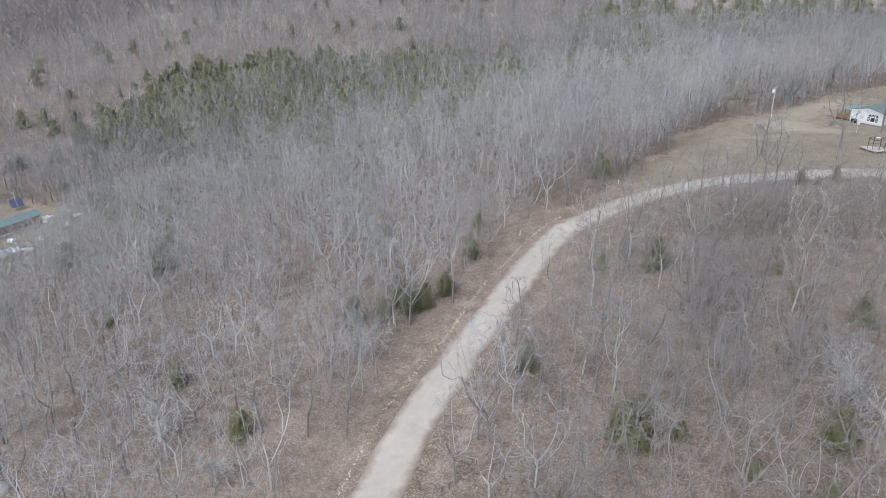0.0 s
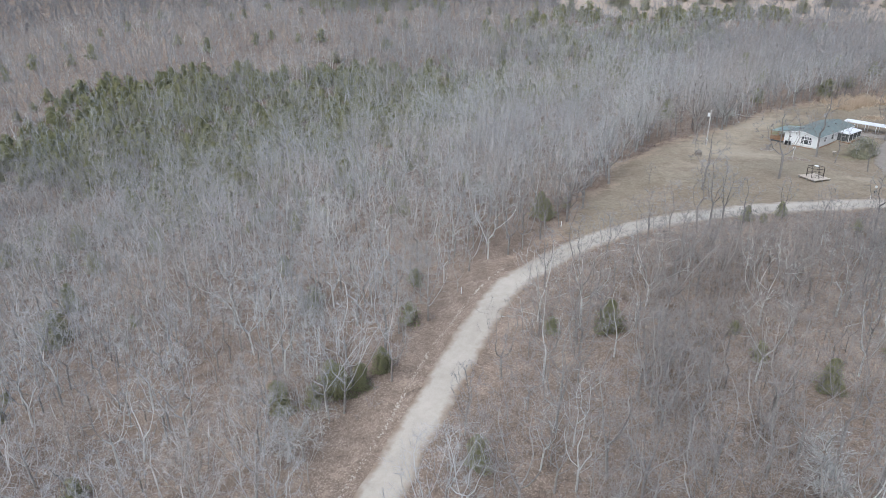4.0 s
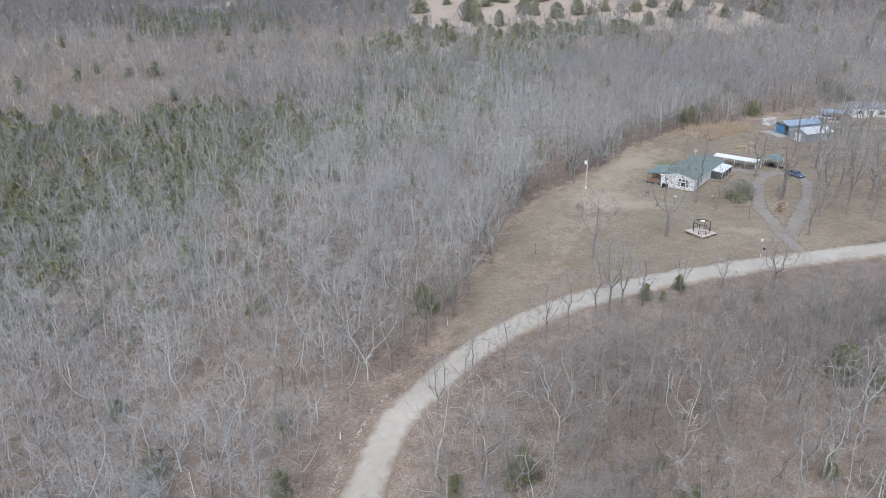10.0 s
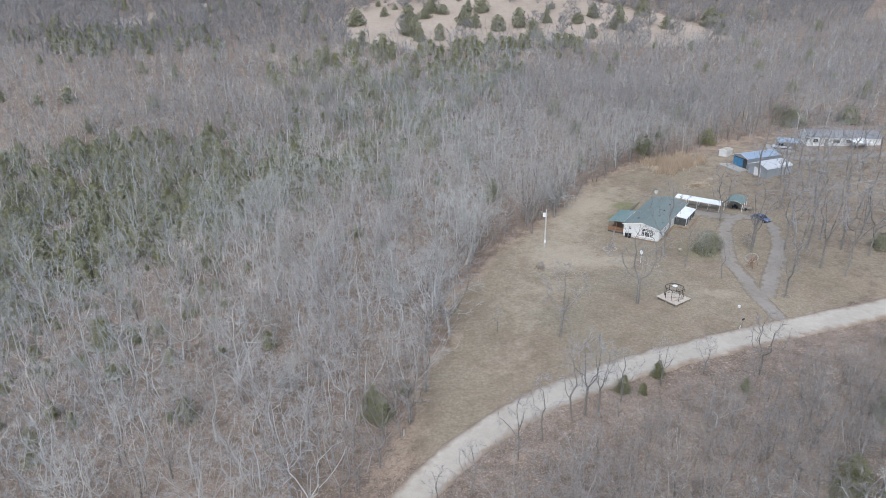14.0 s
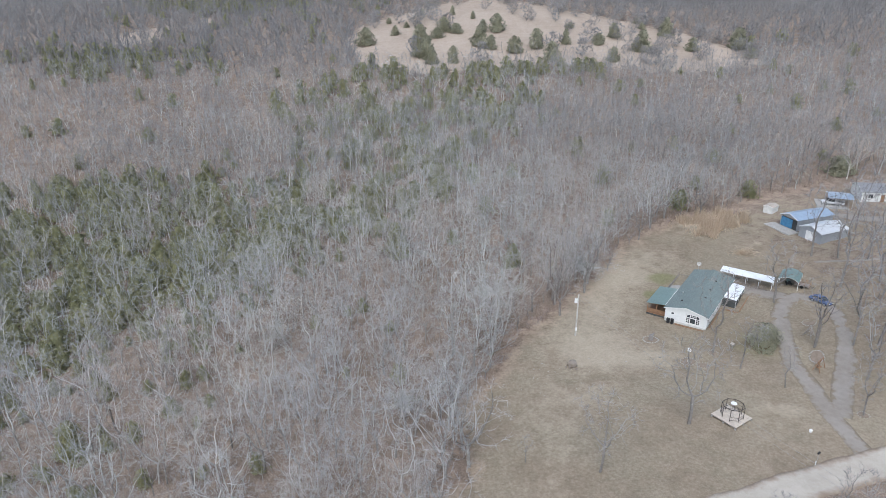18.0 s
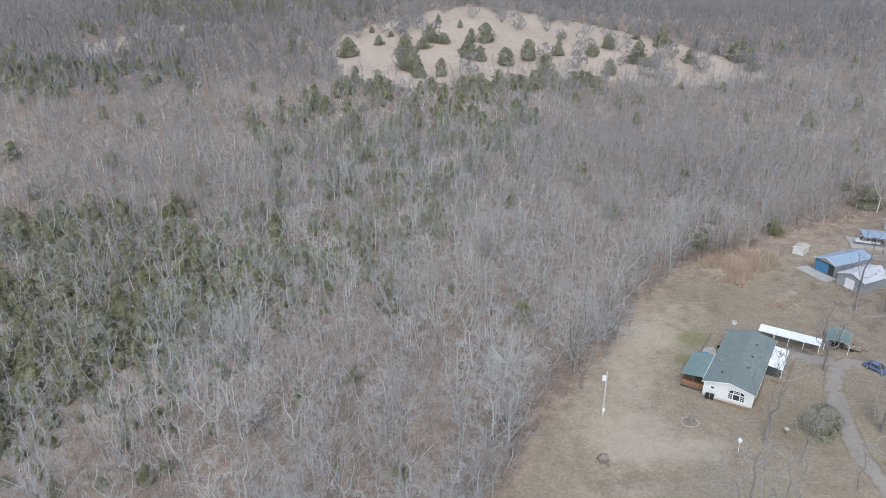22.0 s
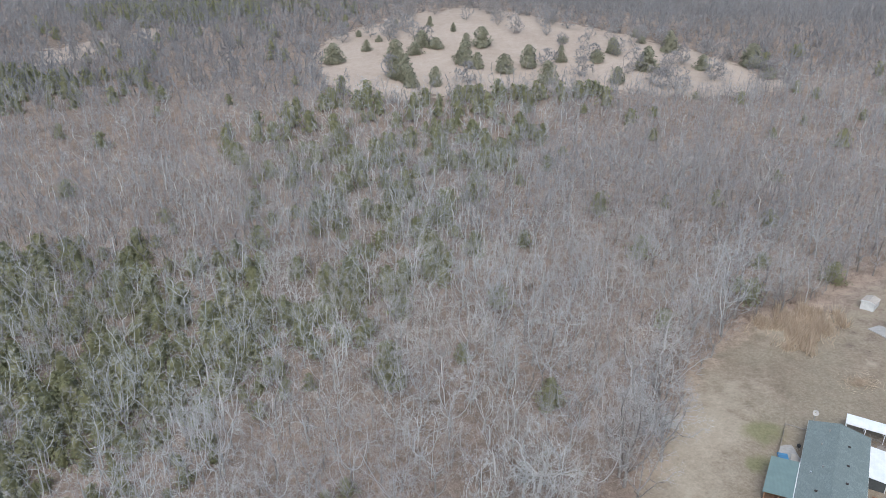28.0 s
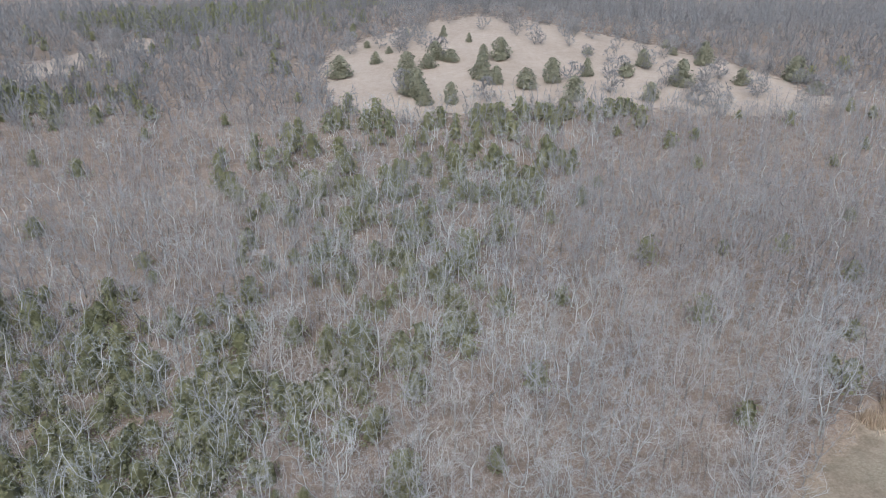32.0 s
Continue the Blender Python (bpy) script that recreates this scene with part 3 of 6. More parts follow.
def tree_thing(name, w, wood, leaf, crown_name="crown"):
    """One tree as a thing: a trunk with its limbs, and a crown of twigs or sprays."""
    top = new(name)
    link_mesh("trunk", w.limb_v, w.limb_f, wood, top)
    link_mesh(crown_name, w.twig_v, w.twig_f, leaf, top)
    return top


OAK = [bare_tree(10 + k, 11.5 + 0.8 * (k % 3), 4.0, 0.13, 140, 500, 0.031, base=0.3, flare=0.6, crook=0.12, rise=0.75, reach=0.9, limbs=6 + k % 3, branch=0.065, stout=2.0) for k in range(7)]
PALE = [bare_tree(30 + k, 10.4, 4.4, 0.14, 110, 260, 0.036, base=0.34, flare=0.62, crook=0.13, limbs=5 + k % 3, rise=0.65, reach=0.55, branch=0.09, stout=1.9) for k in range(6)]
YOUNG = [bare_tree(50 + k, 9.4, 3.0, 0.075, 70, 360, 0.03, base=0.28, flare=0.6, crook=0.08, limbs=5, rise=1.0, branch=0.045, reach=0.95) for k in range(6)]
MID = [bare_tree(20 + k, 12.2, 4.1, 0.13, 42, 170, 0.058, base=0.28, flare=0.6, step=0.9, reach=1.2, crook=0.1, rise=0.75, branch=0.08) for k in range(6)]
SHRUB = [shrub(60 + k, 2.6, 14, 0.045) for k in range(4)]
FAR_SHRUB = [shrub(65 + k, 3.2, 9, 0.09) for k in range(3)]
CEDAR = [evergreen(70 + k, 4.4, 2.7, 240, 0.43, point=0.36, lumps=0.22) for k in range(6)]
NEAR_OAK = [bare_tree(140 + k, 11.5 + 0.8 * (k % 3), 4.0, 0.14, 200, 950, 0.023, base=0.3, flare=0.6, step=0.5, crook=0.12, rise=0.75, reach=0.8, limbs=6 + k % 3, branch=0.065, stout=2.1) for k in range(6)]
NEAR_YOUNG = [bare_tree(147 + k, 9.4, 3.0, 0.075, 120, 640, 0.024, base=0.28, flare=0.6, step=0.5, crook=0.08, limbs=5, rise=1.0) for k in range(5)]
NEAR_CEDAR = [evergreen(76 + k, 4.6, 2.2, 500, 0.34, point=0.55, lumps=0.3) for k in range(3)]
FAR_OAK = [bare_tree(90 + k, 12.0, 4.2, 0.12, 13, 84, 0.1, base=0.22, flare=0.5, step=1.5, reach=1.7, crook=0.06, branch=0.12, limbs=4) for k in range(6)]
FAR_PALE = [bare_tree(110 + k, 10.6, 4.1, 0.15, 20, 44, 0.1, base=0.25, flare=0.5, step=1.2, reach=1.4, crook=0.15, branch=0.12, limbs=5) for k in range(5)]
HILL_OAK = [bare_tree(120 + k, 11.5, 4.6, 0.15, 5, 56, 0.2, base=0.15, flare=0.5, step=2.4, reach=2.4, crook=0.06, branch=0.16, limbs=3) for k in range(6)]
FAR_CEDAR = [evergreen(130 + k, 5.2, 2.8, 60, 0.9, point=0.42, lumps=0.25) for k in range(3)]


def wooded(xs, ys):
    """The part of the land where the wood is drawn: within sight of the ridge road, and no further."""
    return (xs > -92 - (ys + 62) * 1.22) & (xs < 62 + (ys + 62) * 0.80) & ~open_ground(xs, ys)


def within(poly, x, y, soft):
    """1 well inside an outline, 0 well outside."""
    return np.clip(0.5 + near_line(poly + poly[:1], x, y) * np.where(inside(poly, x, y), 1, -1) / soft, 0, 1)


VALLEY = [(-205, 112), (-150, 112), (-104, 100), (-77, 98), (-50, 108), (-32, 122), (-15, 140), (-2, 158), (-4, 178), (-30, 184), (-60, 204), (-95, 206), (-160, 204), (-210, 190)]
HOLLOW = [(-35, 290), (0, 318), (74, 316), (92, 282), (48, 220), (34, 186), (12, 166), (-8, 192), (-22, 248)]


def cedar_share(x, y):
    """How thick the cedars stand under the bare trees: a band along the valley, thinner up the hollow to the field."""
    clump = lumps2(x, y, 22, 8) * (0.4 + 0.6 * lumps2(x, y, 60, 3))
    b = within(VALLEY, x, y, 26) * (0.12 + 1.5 * clump) + within(HOLLOW, x, y, 30) * (0.05 + 0.4 * clump) * np.clip((335 - y) / 60, 0.3, 1)
    b += 0.45 * np.exp(-(((x - 70) / 50) ** 2 + ((y - 318) / 4) ** 2)) + 0.3 * np.exp(-(((x + 125) / 30) ** 2 + ((y - 350) / 26) ** 2))
    b += (0.06 + 0.5 * clump) * np.exp(-(((x + 78) / 45) ** 2 + ((y - 80) / 34) ** 2))
    return np.clip(b, 0, 0.9)


def build_woods():
    xs, ys, rng = spread_points(-330, 330, -74, 330, 4.5, 7)
    thick = cedar_share(xs, ys)
    ok = wooded(xs, ys) & (rng.uniform(size=len(xs)) > 0.68 * np.clip(thick, 0, 1))
    # the wood stands back from the far bend of the road
    ok &= ~((xs > 6) & (ys < 24 + 0.2 * xs) & (near_line(ROAD, xs, ys) < 13))
    ok &= (near_line([(8, -116), (2, -60), (1, 0), (2, 50)], xs, ys) < 205) | (rng.uniform(size=len(xs)) < 0.82)
    xs, ys, thick = xs[ok], ys[ok], thick[ok]
    far = near_line([(8, -116), (2, -60), (1, 0), (2, 50)], xs, ys) > 205
    west = np.clip((-xs - 5 + 0.10 * ys) / 45, 0, 1) * np.clip((ys - 20) / 50, 0, 1)
    pale = rng.uniform(size=len(xs)) < 0.11 + 0.2 * west * lumps2(xs, ys, 70, 2) + 0.8 * np.clip(thick, 0, 1) + 0.35 * within(HOLLOW, xs, ys, 40)
    young = ~pale & (rng.uniform(size=len(xs)) < 0.25 + 0.3 * lumps2(xs, ys, 60, 5))
    size = rng.uniform(0.85, 1.35, len(xs)) * np.where(far, 0.85, 1.0)
    # low young growth between the far bend of the road and the tall wood south of it
    bank = (xs > 22) & (ys < 24 + 0.2 * xs)
    size = np.where(bank, size * np.clip(0.22 + near_line(ROAD, xs, ys) / 52 + 0.5 * np.clip((40 - xs) / 18, 0, 1), 0.42, 1), size)
    # the trees that stand nearest the camera's line are things of their own
    line = near_line([(-6, -62), (-2, 20), (4, 100)], xs, ys) + 0.25 * np.maximum(0, ys - 20)
    own = np.zeros(len(xs), bool)
    own[np.argsort(line)[:300]] = True
    mid = ~far & ~own & ~pale & (near_line([(8, -116), (2, -60), (1, 0), (2, 50)], xs, ys) > 140)
    rest = ~far & ~own & ~mid
    south = (xs > -4) & (ys < 24 + 0.2 * xs)
    slope = ~south & (xs > -45) & (xs < 40) & (ys > 10) & (ys < 200) & (rng.uniform(size=len(xs)) < 0.6)
    bulk("ridge_wood", [merged(w) for w in MID], *[a[mid] for a in (xs, ys, size)], 20, M_OAK, M_TWIGM, "bare grey wood along the ridge behind the lawn", "woods")
    bulk("bare_oak_wood", [merged(w) for w in OAK], *[a[rest & ~pale & ~young & ~south & ~slope] for a in (xs, ys, size)], 21, M_OAK, M_TWIG, "bare grey oak wood on the valley sides", "woods")
    bulk("slope_oak_wood", [merged(w) for w in OAK], *[a[rest & ~pale & ~young & slope] for a in (xs, ys, size)], 33, M_YOUNG, M_TWIGP, "bare pale grey oak wood on the slope below the road", "woods")
    bulk("south_oak_wood", [merged(w) for w in OAK], *[a[rest & ~pale & ~young & south] for a in (xs, ys, size)], 34, M_OAK, M_TWIGS, "bare brown-grey oak wood across the road from the lawn", "woods")
    bulk("lichened_oak_wood", [merged(w) for w in PALE], *[a[rest & pale] for a in (xs, ys, size)], 22, M_PALE, M_TWIGP, "bare oaks with pale lichened limbs among the wood", "woods")
    bulk("young_wood", [merged(w) for w in YOUNG], *[a[rest & young & ~south] for a in (xs, ys, size)], 23, M_OAK, M_YOUNG, "slender young bare trees filling the wood", "woods")
    bulk("south_young_wood", [merged(w) for w in YOUNG], *[a[rest & young & south] for a in (xs, ys, size)], 35, M_TRUNK, M_TWIGS, "slender brown young trees across the road from the lawn", "woods")
    bulk("far_oak_wood", [merged(w) for w in FAR_OAK], *[a[far & ~pale] for a in (xs, ys, size)], 24, M_OAK, M_TWIGM, "distant bare grey wood in the valley", "woods")
    bulk("far_lichened_wood", [merged(w) for w in FAR_PALE], *[a[far & pale] for a in (xs, ys, size)], 25, M_PALE, M_TWIGP, "distant bare trees with pale limbs", "woods")
    fx, fy, rng = spread_points(-420, 560, 330, 540, 7.0, 9)
    gx, gy, rng = spread_points(-420, 620, 540, 740, 10.0, 10)
    fx, fy = np.r_[fx, gx], np.r_[fy, gy]
    ok = (fx > -40 - fy * 0.72) & (fx < fy * 0.84 + 10) & ~open_ground(fx, fy)
    wx, wy, rng = spread_points(-540, -180, 110, 500, 7.2, 14)
    keep = (wx > -75 - (wy + 62) * 1.06) & ((wx < -330) | ((wy > 330) & (wx <= -40 - wy * 0.72))) & ~open_ground(wx, wy)
    fx, fy = np.r_[fx[ok], wx[keep]], np.r_[fy[ok], wy[keep]]
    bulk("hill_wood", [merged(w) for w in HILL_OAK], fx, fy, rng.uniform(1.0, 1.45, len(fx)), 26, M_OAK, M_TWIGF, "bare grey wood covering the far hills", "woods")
    bx, by, rng = spread_points(-90, 110, -72, 190, 3.3, 15)
    ok = wooded(bx, by) & (rng.uniform(size=len(bx)) < 0.08 + 0.6 * lumps2(bx, by, 30, 4))
    bx, by = bx[ok], by[ok]
    bulk("woodland_brush", [merged(w) for w in SHRUB], bx, by, rng.uniform(0.6, 1.4, len(bx)), 29, M_SHRUB, M_SHRUB, "thin brown brush growing under the bare trees", "brush")
    bx, by, rng = spread_points(-230, 130, 60, 300, 4.6, 16)
    ok = wooded(bx, by) & ~((bx > -90) & (bx < 110) & (by < 190))
    bx, by = bx[ok], by[ok]
    bulk("valley_brush", [merged(w) for w in FAR_SHRUB], bx, by, rng.uniform(0.8, 1.5, len(bx)), 30, M_SHRUB, M_SHRUB, "pale brown brush under the bare valley trees", "brush")
    bx, by, rng = spread_points(18, 150, -40, 60, 3.1, 19)
    ok = ~open_ground(bx, by) & (by < 24 + 0.2 * bx) & (near_line(ROAD, bx, by) < 40 + rng.uniform(-8, 8, len(bx))) & (bx < 62 + (by + 62) * 0.8)
    bx, by = bx[ok], by[ok]
    bulk("roadside_thicket", [merged(w) for w in YOUNG], bx, by, np.clip(0.22 + near_line(ROAD, bx, by) / 30, 0.4, 0.85) * rng.uniform(0.7, 1.1, len(bx)), 38, M_TRUNK, M_TWIGS, "thicket of low bare saplings on the bank below the road", "thicket")
    # the wood goes on behind and beside the road
    ox, oy, rng = spread_points(-190, 210, -190, 60, 9.0, 18)
    ok = ~wooded(ox, oy) & ~open_ground(ox, oy) & ((oy < -70) | (np.abs(ox - 20) > 60))
    bulk("outer_wood", [merged(w) for w in HILL_OAK], ox[ok], oy[ok], rng.uniform(0.8, 1.15, ok.sum()), 37, M_OAK, M_TWIGM, "bare grey wood on both sides of the road", "woods")
    # a bushy rim round the hill field
    rim = smooth_line(FIELD + FIELD[:1], 2.2)
    rim = rim + rng.normal(0, 2.2, rim.shape)
    rim = rim[~inside(FIELD, rim[:, 0], rim[:, 1])]
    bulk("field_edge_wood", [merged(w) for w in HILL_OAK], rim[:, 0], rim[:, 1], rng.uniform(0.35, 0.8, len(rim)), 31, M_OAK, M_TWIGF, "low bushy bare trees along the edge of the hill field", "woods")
    # cedars under the bare trees, thick in the valley
    cx, cy, rng = spread_points(-300, 260, -60, 372, 3.2, 12)
    ok = wooded(cx, cy)
    cx, cy = cx[ok], cy[ok]
    band = cedar_share(cx, cy) + 0.012
    keep = rng.uniform(size=len(cx)) < band
    cx, cy = cx[keep], cy[keep]
    s = rng.uniform(0.75, 1.5, len(cx))
    far = np.hypot(cx - 2, cy - 50) > 230
    close = near_line([(8, -116), (2, -60), (1, 0), (2, 50)], cx, cy) < 95
    bulk("ridge_cedars", [merged(w) for w in NEAR_CEDAR], cx[close], cy[close], 0.6 * s[close], 36, M_TRUNK, M_CEDAR, "scattered young green cedars under the bare ridge trees", "cedars")
    far, dense = far & ~close, ~far & ~close
    bulk("cedar_thicket", [merged(w) for w in CEDAR], cx[dense], cy[dense], s[dense], 27, M_TRUNK, M_CEDAR, "green cedars growing under the bare valley trees", "cedars")
    bulk("far_cedar_thicket", [merged(w) for w in FAR_CEDAR], cx[far], cy[far], s[far], 28, M_TRUNK, M_CEDAR, "distant green cedars among the bare trees", "cedars")
    hx, hy, rng = spread_points(-180, 40, 350, 680, 5.5, 13)
    thick = 0.9 * np.exp(-(((hx + 85) / 60) ** 2 + ((hy - 572) / 45) ** 2)) + 0.6 * np.exp(-(((hx + 145) / 32) ** 2 + ((hy - 368) / 10) ** 2)) + 0.05
    ok = (rng.uniform(size=len(hx)) < thick * 2 * lumps2(hx, hy, 60, 6)) & ~open_ground(hx, hy)
    bulk("hill_cedars", [merged(w) for w in FAR_CEDAR], hx[ok], hy[ok], rng.uniform(0.8, 1.5, ok.sum()), 32, M_TRUNK, M_CEDAR, "distant green cedars on the far hillside", "cedars")
    return [(xs[m], ys[m], size[m]) for m in (own & ~pale & ~young & ~south, own & pale, own & young & ~south, own & ~pale & south)]


def stand(name, templates, spots, wood, twig, label, group, category="tree", seed=40):
    """Trees as things: the first of each shape is built, the others are copies of it."""
    rng = np.random.default_rng(seed)
    made = {}
    for x, y, s in zip(*spots):
        k = int(rng.integers(len(templates)))
        turn, tall = rng.uniform(0, 360), rng.uniform(0.9, 1.1)
        if k not in made:
            made[k] = tree_thing(name, templates[k], wood, twig)
            ob = tagged(made[k], label, category, group)
        else:
            ob = copy_thing(made[k], Matrix.Identity(4))
        ob.matrix_basis = pose(x, y, float(height(x, y)), 0, 0, turn) @ Matrix.Diagonal((s, s, s * tall, 1))


near_oak, near_pale, near_young, near_south = build_woods()
stand("oak_tree", NEAR_OAK, near_oak, M_OAK, M_TWIG, "bare grey oak tree with a fine twiggy crown", "trees of the ridge wood", seed=41)
stand("lichened_oak_tree", PALE, near_pale, M_PALE, M_TWIGP, "bare gnarled oak with pale lichened limbs", "pale trees of the ridge wood", seed=42)
stand("young_tree", NEAR_YOUNG, near_young, M_YOUNG, M_YOUNG, "slender young bare tree with brown-grey bark", "young trees of the ridge wood", seed=43)

stand("brown_oak_tree", NEAR_OAK[:3] + NEAR_YOUNG[:3], near_south, M_OAK, M_TWIGS, "bare brown-grey tree standing across the road from the lawn", "trees across the road", seed=46)

# cedars standing apart on the hill field: x, y, height, half width
CEDARS_A = [(2.2, 383.8, 9.8, 5.4), (43.3, 385.8, 6.0, 3.8), (55.0, 392.4, 5.6, 4.2), (47.2, 339.5, 8.6, 3.2), (65.0, 365.2, 11.0, 4.7), (70.1, 358.8, 7.7, 3.3),
            (70.8, 391.2, 7.1, 2.5), (78.8, 389.8, 10.2, 4.8), (82.1, 352.1, 8.4, 4.6), (95.3, 357.5, 10.5, 4.3), (98.7, 335.6, 9.9, 4.3), (113.2, 362.9, 8.1, 2.7),
            (131.7, 362.0, 6.0, 3.6), (130.8, 331.9, 7.6, 3.5), (152.1, 348.4, 11.4, 4.9), (144.6, 374.5, 8.0, 3.7), (176.7, 377.0, 10.8, 4.2)]
CEDARS_B = [(180.8, 348.0, 7.3, 3.7), (208, 350.8, 11.0, 5.5), (206.9, 332.8, 5.1, 4.0), (169.2, 404.5, 4.4, 2.5), (167.8, 392.9, 3.7, 2.5), (123.8, 393.8, 3.0, 2.7),
            (19.6, 399.8, 5.7, 2.6), (17.0, 429.3, 3.7, 1.8), (38.9, 441.3, 4.4, 1.6), (27.1, 414.2, 3.5, 1.8), (57.6, 433.1, 5.6, 1.9), (68.8, 419.1, 4.8, 1.5),
            (48.3, 397.1, 8.5, 4.3), (34.0, 348.7, 12.0, 4.6), (30.7, 354.2, 10.0, 4.5), (35.8, 339.6, 8.6, 3.6), (32.8, 380.4, 9.8, 4.8)]
FIELD_BARE = [(62.1, 339.8, 10.6), (28.3, 352.8, 11.0), (117.0, 341.7, 9.5), (148.7, 323.9, 10.6), (51.5, 400.5, 10.0), (104.3, 356.5, 9.5), (131.0, 365.7, 8.3),
              (173.7, 356.5, 10.8), (177.3, 381.3, 9.1), (140.7, 343.4, 5.3), (118, 405, 7.0), (104, 410, 6.5), (140, 398, 7.0), (95, 425, 8.0), (80, 440, 8.0), (150, 392, 8), (160, 412, 9)]


def field_trees():
    shapes = [evergreen(150 + k, 6.0, 3.0, 700, 0.6, base=0.02, point=0.56, lumps=0.2) for k in range(4)]
    made = {}
    for k, (x, y, h, half) in enumerate(CEDARS_A + CEDARS_B):
        s = k % 4
        if s not in made:
            made[s] = tree_thing("field_cedar", shapes[s], M_TRUNK, M_FIELDCEDAR)
            ob = tagged(made[s], "dense dark green cedar standing alone in the dry field", "cedar tree", "cedars in the field")
        else:
            ob = copy_thing(made[s], Matrix.Identity(4))
        wide = 1.12 * half / 3.0
        ob.matrix_basis = pose(x, y, float(height(x, y)), 0, 0, 77 * k) @ Matrix.Diagonal((wide, wide, h / 6.0, 1))
    bare = [bare_tree(170 + k, 8.4, 4.0, 0.16, 130, 900, 0.1, base=0.05, flare=0.45, step=0.6, crook=0.08, reach=1.3) for k in range(4)]
    rng = np.random.default_rng(45)
    more = []
    while len(more) < 62:
        x, y = rng.uniform(0, 208), rng.uniform(315, 475)
        edge = min(near_line(FIELD[8:] + FIELD[:1], np.array([x]), np.array([y]))[0] / 16, 1)
        if inside(FIELD, x, y) and (x > 120 or y > 400) and rng.uniform() > edge * 0.85:
            more.append((x, y, rng.uniform(7, 11)))
    while len(more) < 76:
        x, y = rng.uniform(-168, -92), rng.uniform(378, 530)
        if inside(FIELD_WEST, x, y):
            more.append((x, y, rng.uniform(7, 11)))
    bushy = [bare_tree(175 + k, 8.0, 4.2, 0.16, 130, 1500, 0.13, base=0.04, flare=0.42, step=0.6, crook=0.08, reach=1.2) for k in range(2)]
    spots = np.array(FIELD_BARE[:9]).T
    stand("grey_thicket_tree", bushy, (spots[0], spots[1], spots[2] / 9.0), M_OAK, M_TWIGM, "dense round grey bare tree in the dry field", "grey round trees in the field", seed=47)
    spots = np.array(FIELD_BARE[9:] + more).T
    stand("field_tree", bare, (spots[0], spots[1], spots[2] / 8.6), M_OAK, M_TWIGM, "bare grey bushy tree standing in the dry field", "bare trees in the field", seed=44)


field_trees()


# ---------- helpers for built things ----------
def part(name, bm, material, parent, label=""):
    """Links a bmesh as one mesh object under a thing or a part."""
    me = bpy.data.meshes.new(name)
    bm.normal_update()
    bm.to_mesh(me)
    bm.free()
    me.materials.append(material)
    ob = new(name, me)
    if parent is not None:
        ob.parent = parent
    if label:
        ob["label"] = label
    return ob


def thing(name, m, label, category, group=""):
    ob = new(name)
    ob.matrix_basis = m
    return tagged(ob, label, category, group)


def at_ground(x, y, turn=0, lift=0.0):
    return pose(x, y, float(height(x, y)) + lift, 0, 0, turn)


def box(x0, x1, y0, y1, z0, z1, bevel=0.0, bm=None):
    bm = bm or bmesh.new()
    r = bmesh.ops.create_cube(bm, size=1, matrix=Matrix.LocRotScale(((x0 + x1) / 2, (y0 + y1) / 2, (z0 + z1) / 2), None, (x1 - x0, y1 - y0, z1 - z0)))
    if bevel:
        edges = list({e for v in r["verts"] for e in v.link_edges})
        bmesh.ops.bevel(bm, geom=edges, offset=bevel, segments=1, affect='EDGES')
    return bm


def beam(a, b, wide, deep=None, bm=None):
    """A square bar from a to b."""
    bm = bm or bmesh.new()
    a, b = Vector(a), Vector(b)
    q = (b - a).to_track_quat('Z', 'Y')
    bmesh.ops.create_cube(bm, size=1, matrix=Matrix.LocRotScale((a + b) / 2, q, (wide, deep or wide, (b - a).length)))
    return bm


def rod(a, b, r0, r1=None, sides=8, bm=None):
    bm = bm or bmesh.new()
    a, b = Vector(a), Vector(b)
    q = (b - a).to_track_quat('Z', 'Y')
    bmesh.ops.create_cone(bm, cap_ends=True, segments=sides, radius1=r0, radius2=r0 if r1 is None else r1, depth=(b - a).length, matrix=Matrix.LocRotScale((a + b) / 2, q, None))
    return bm


def slab(corners, thick, bm=None):
    """A flat plate from its upper corners, with thickness below."""
    bm = bm or bmesh.new()
    up = [bm.verts.new(c) for c in corners]
    lo = [bm.verts.new((c[0], c[1], c[2] - thick)) for c in corners]
    bm.faces.new(up)
    bm.faces.new(lo[::-1])
    for k in range(len(up)):
        j = (k + 1) % len(up)
        bm.faces.new((up[k], lo[k], lo[j], up[j]))
    bmesh.ops.recalc_face_normals(bm, faces=bm.faces)
    return bm


def prism(profile, y0, y1, bm=None):
    """A profile in x and z drawn out along y."""
    bm = bm or bmesh.new()
    a = [bm.verts.new((x, y0, z)) for x, z in profile]
    b = [bm.verts.new((x, y1, z)) for x, z in profile]
    bm.faces.new(a)
    bm.faces.new(b[::-1])
    for k in range(len(a)):
        j = (k + 1) % len(a)
        bm.faces.new((a[k], b[k], b[j], a[j]))
    bmesh.ops.recalc_face_normals(bm, faces=bm.faces)
    return bm


def stone_mesh(seed, r=0.5):
    bm = bmesh.new()
    bmesh.ops.create_icosphere(bm, subdivisions=1, radius=r)
    rng = np.random.default_rng(seed)
    for v in bm.verts:
        v.co = Vector((v.co.x * rng.uniform(0.75, 1.2), v.co.y * rng.uniform(0.75, 1.2), v.co.z * rng.uniform(0.5, 0.8)))
    return bm


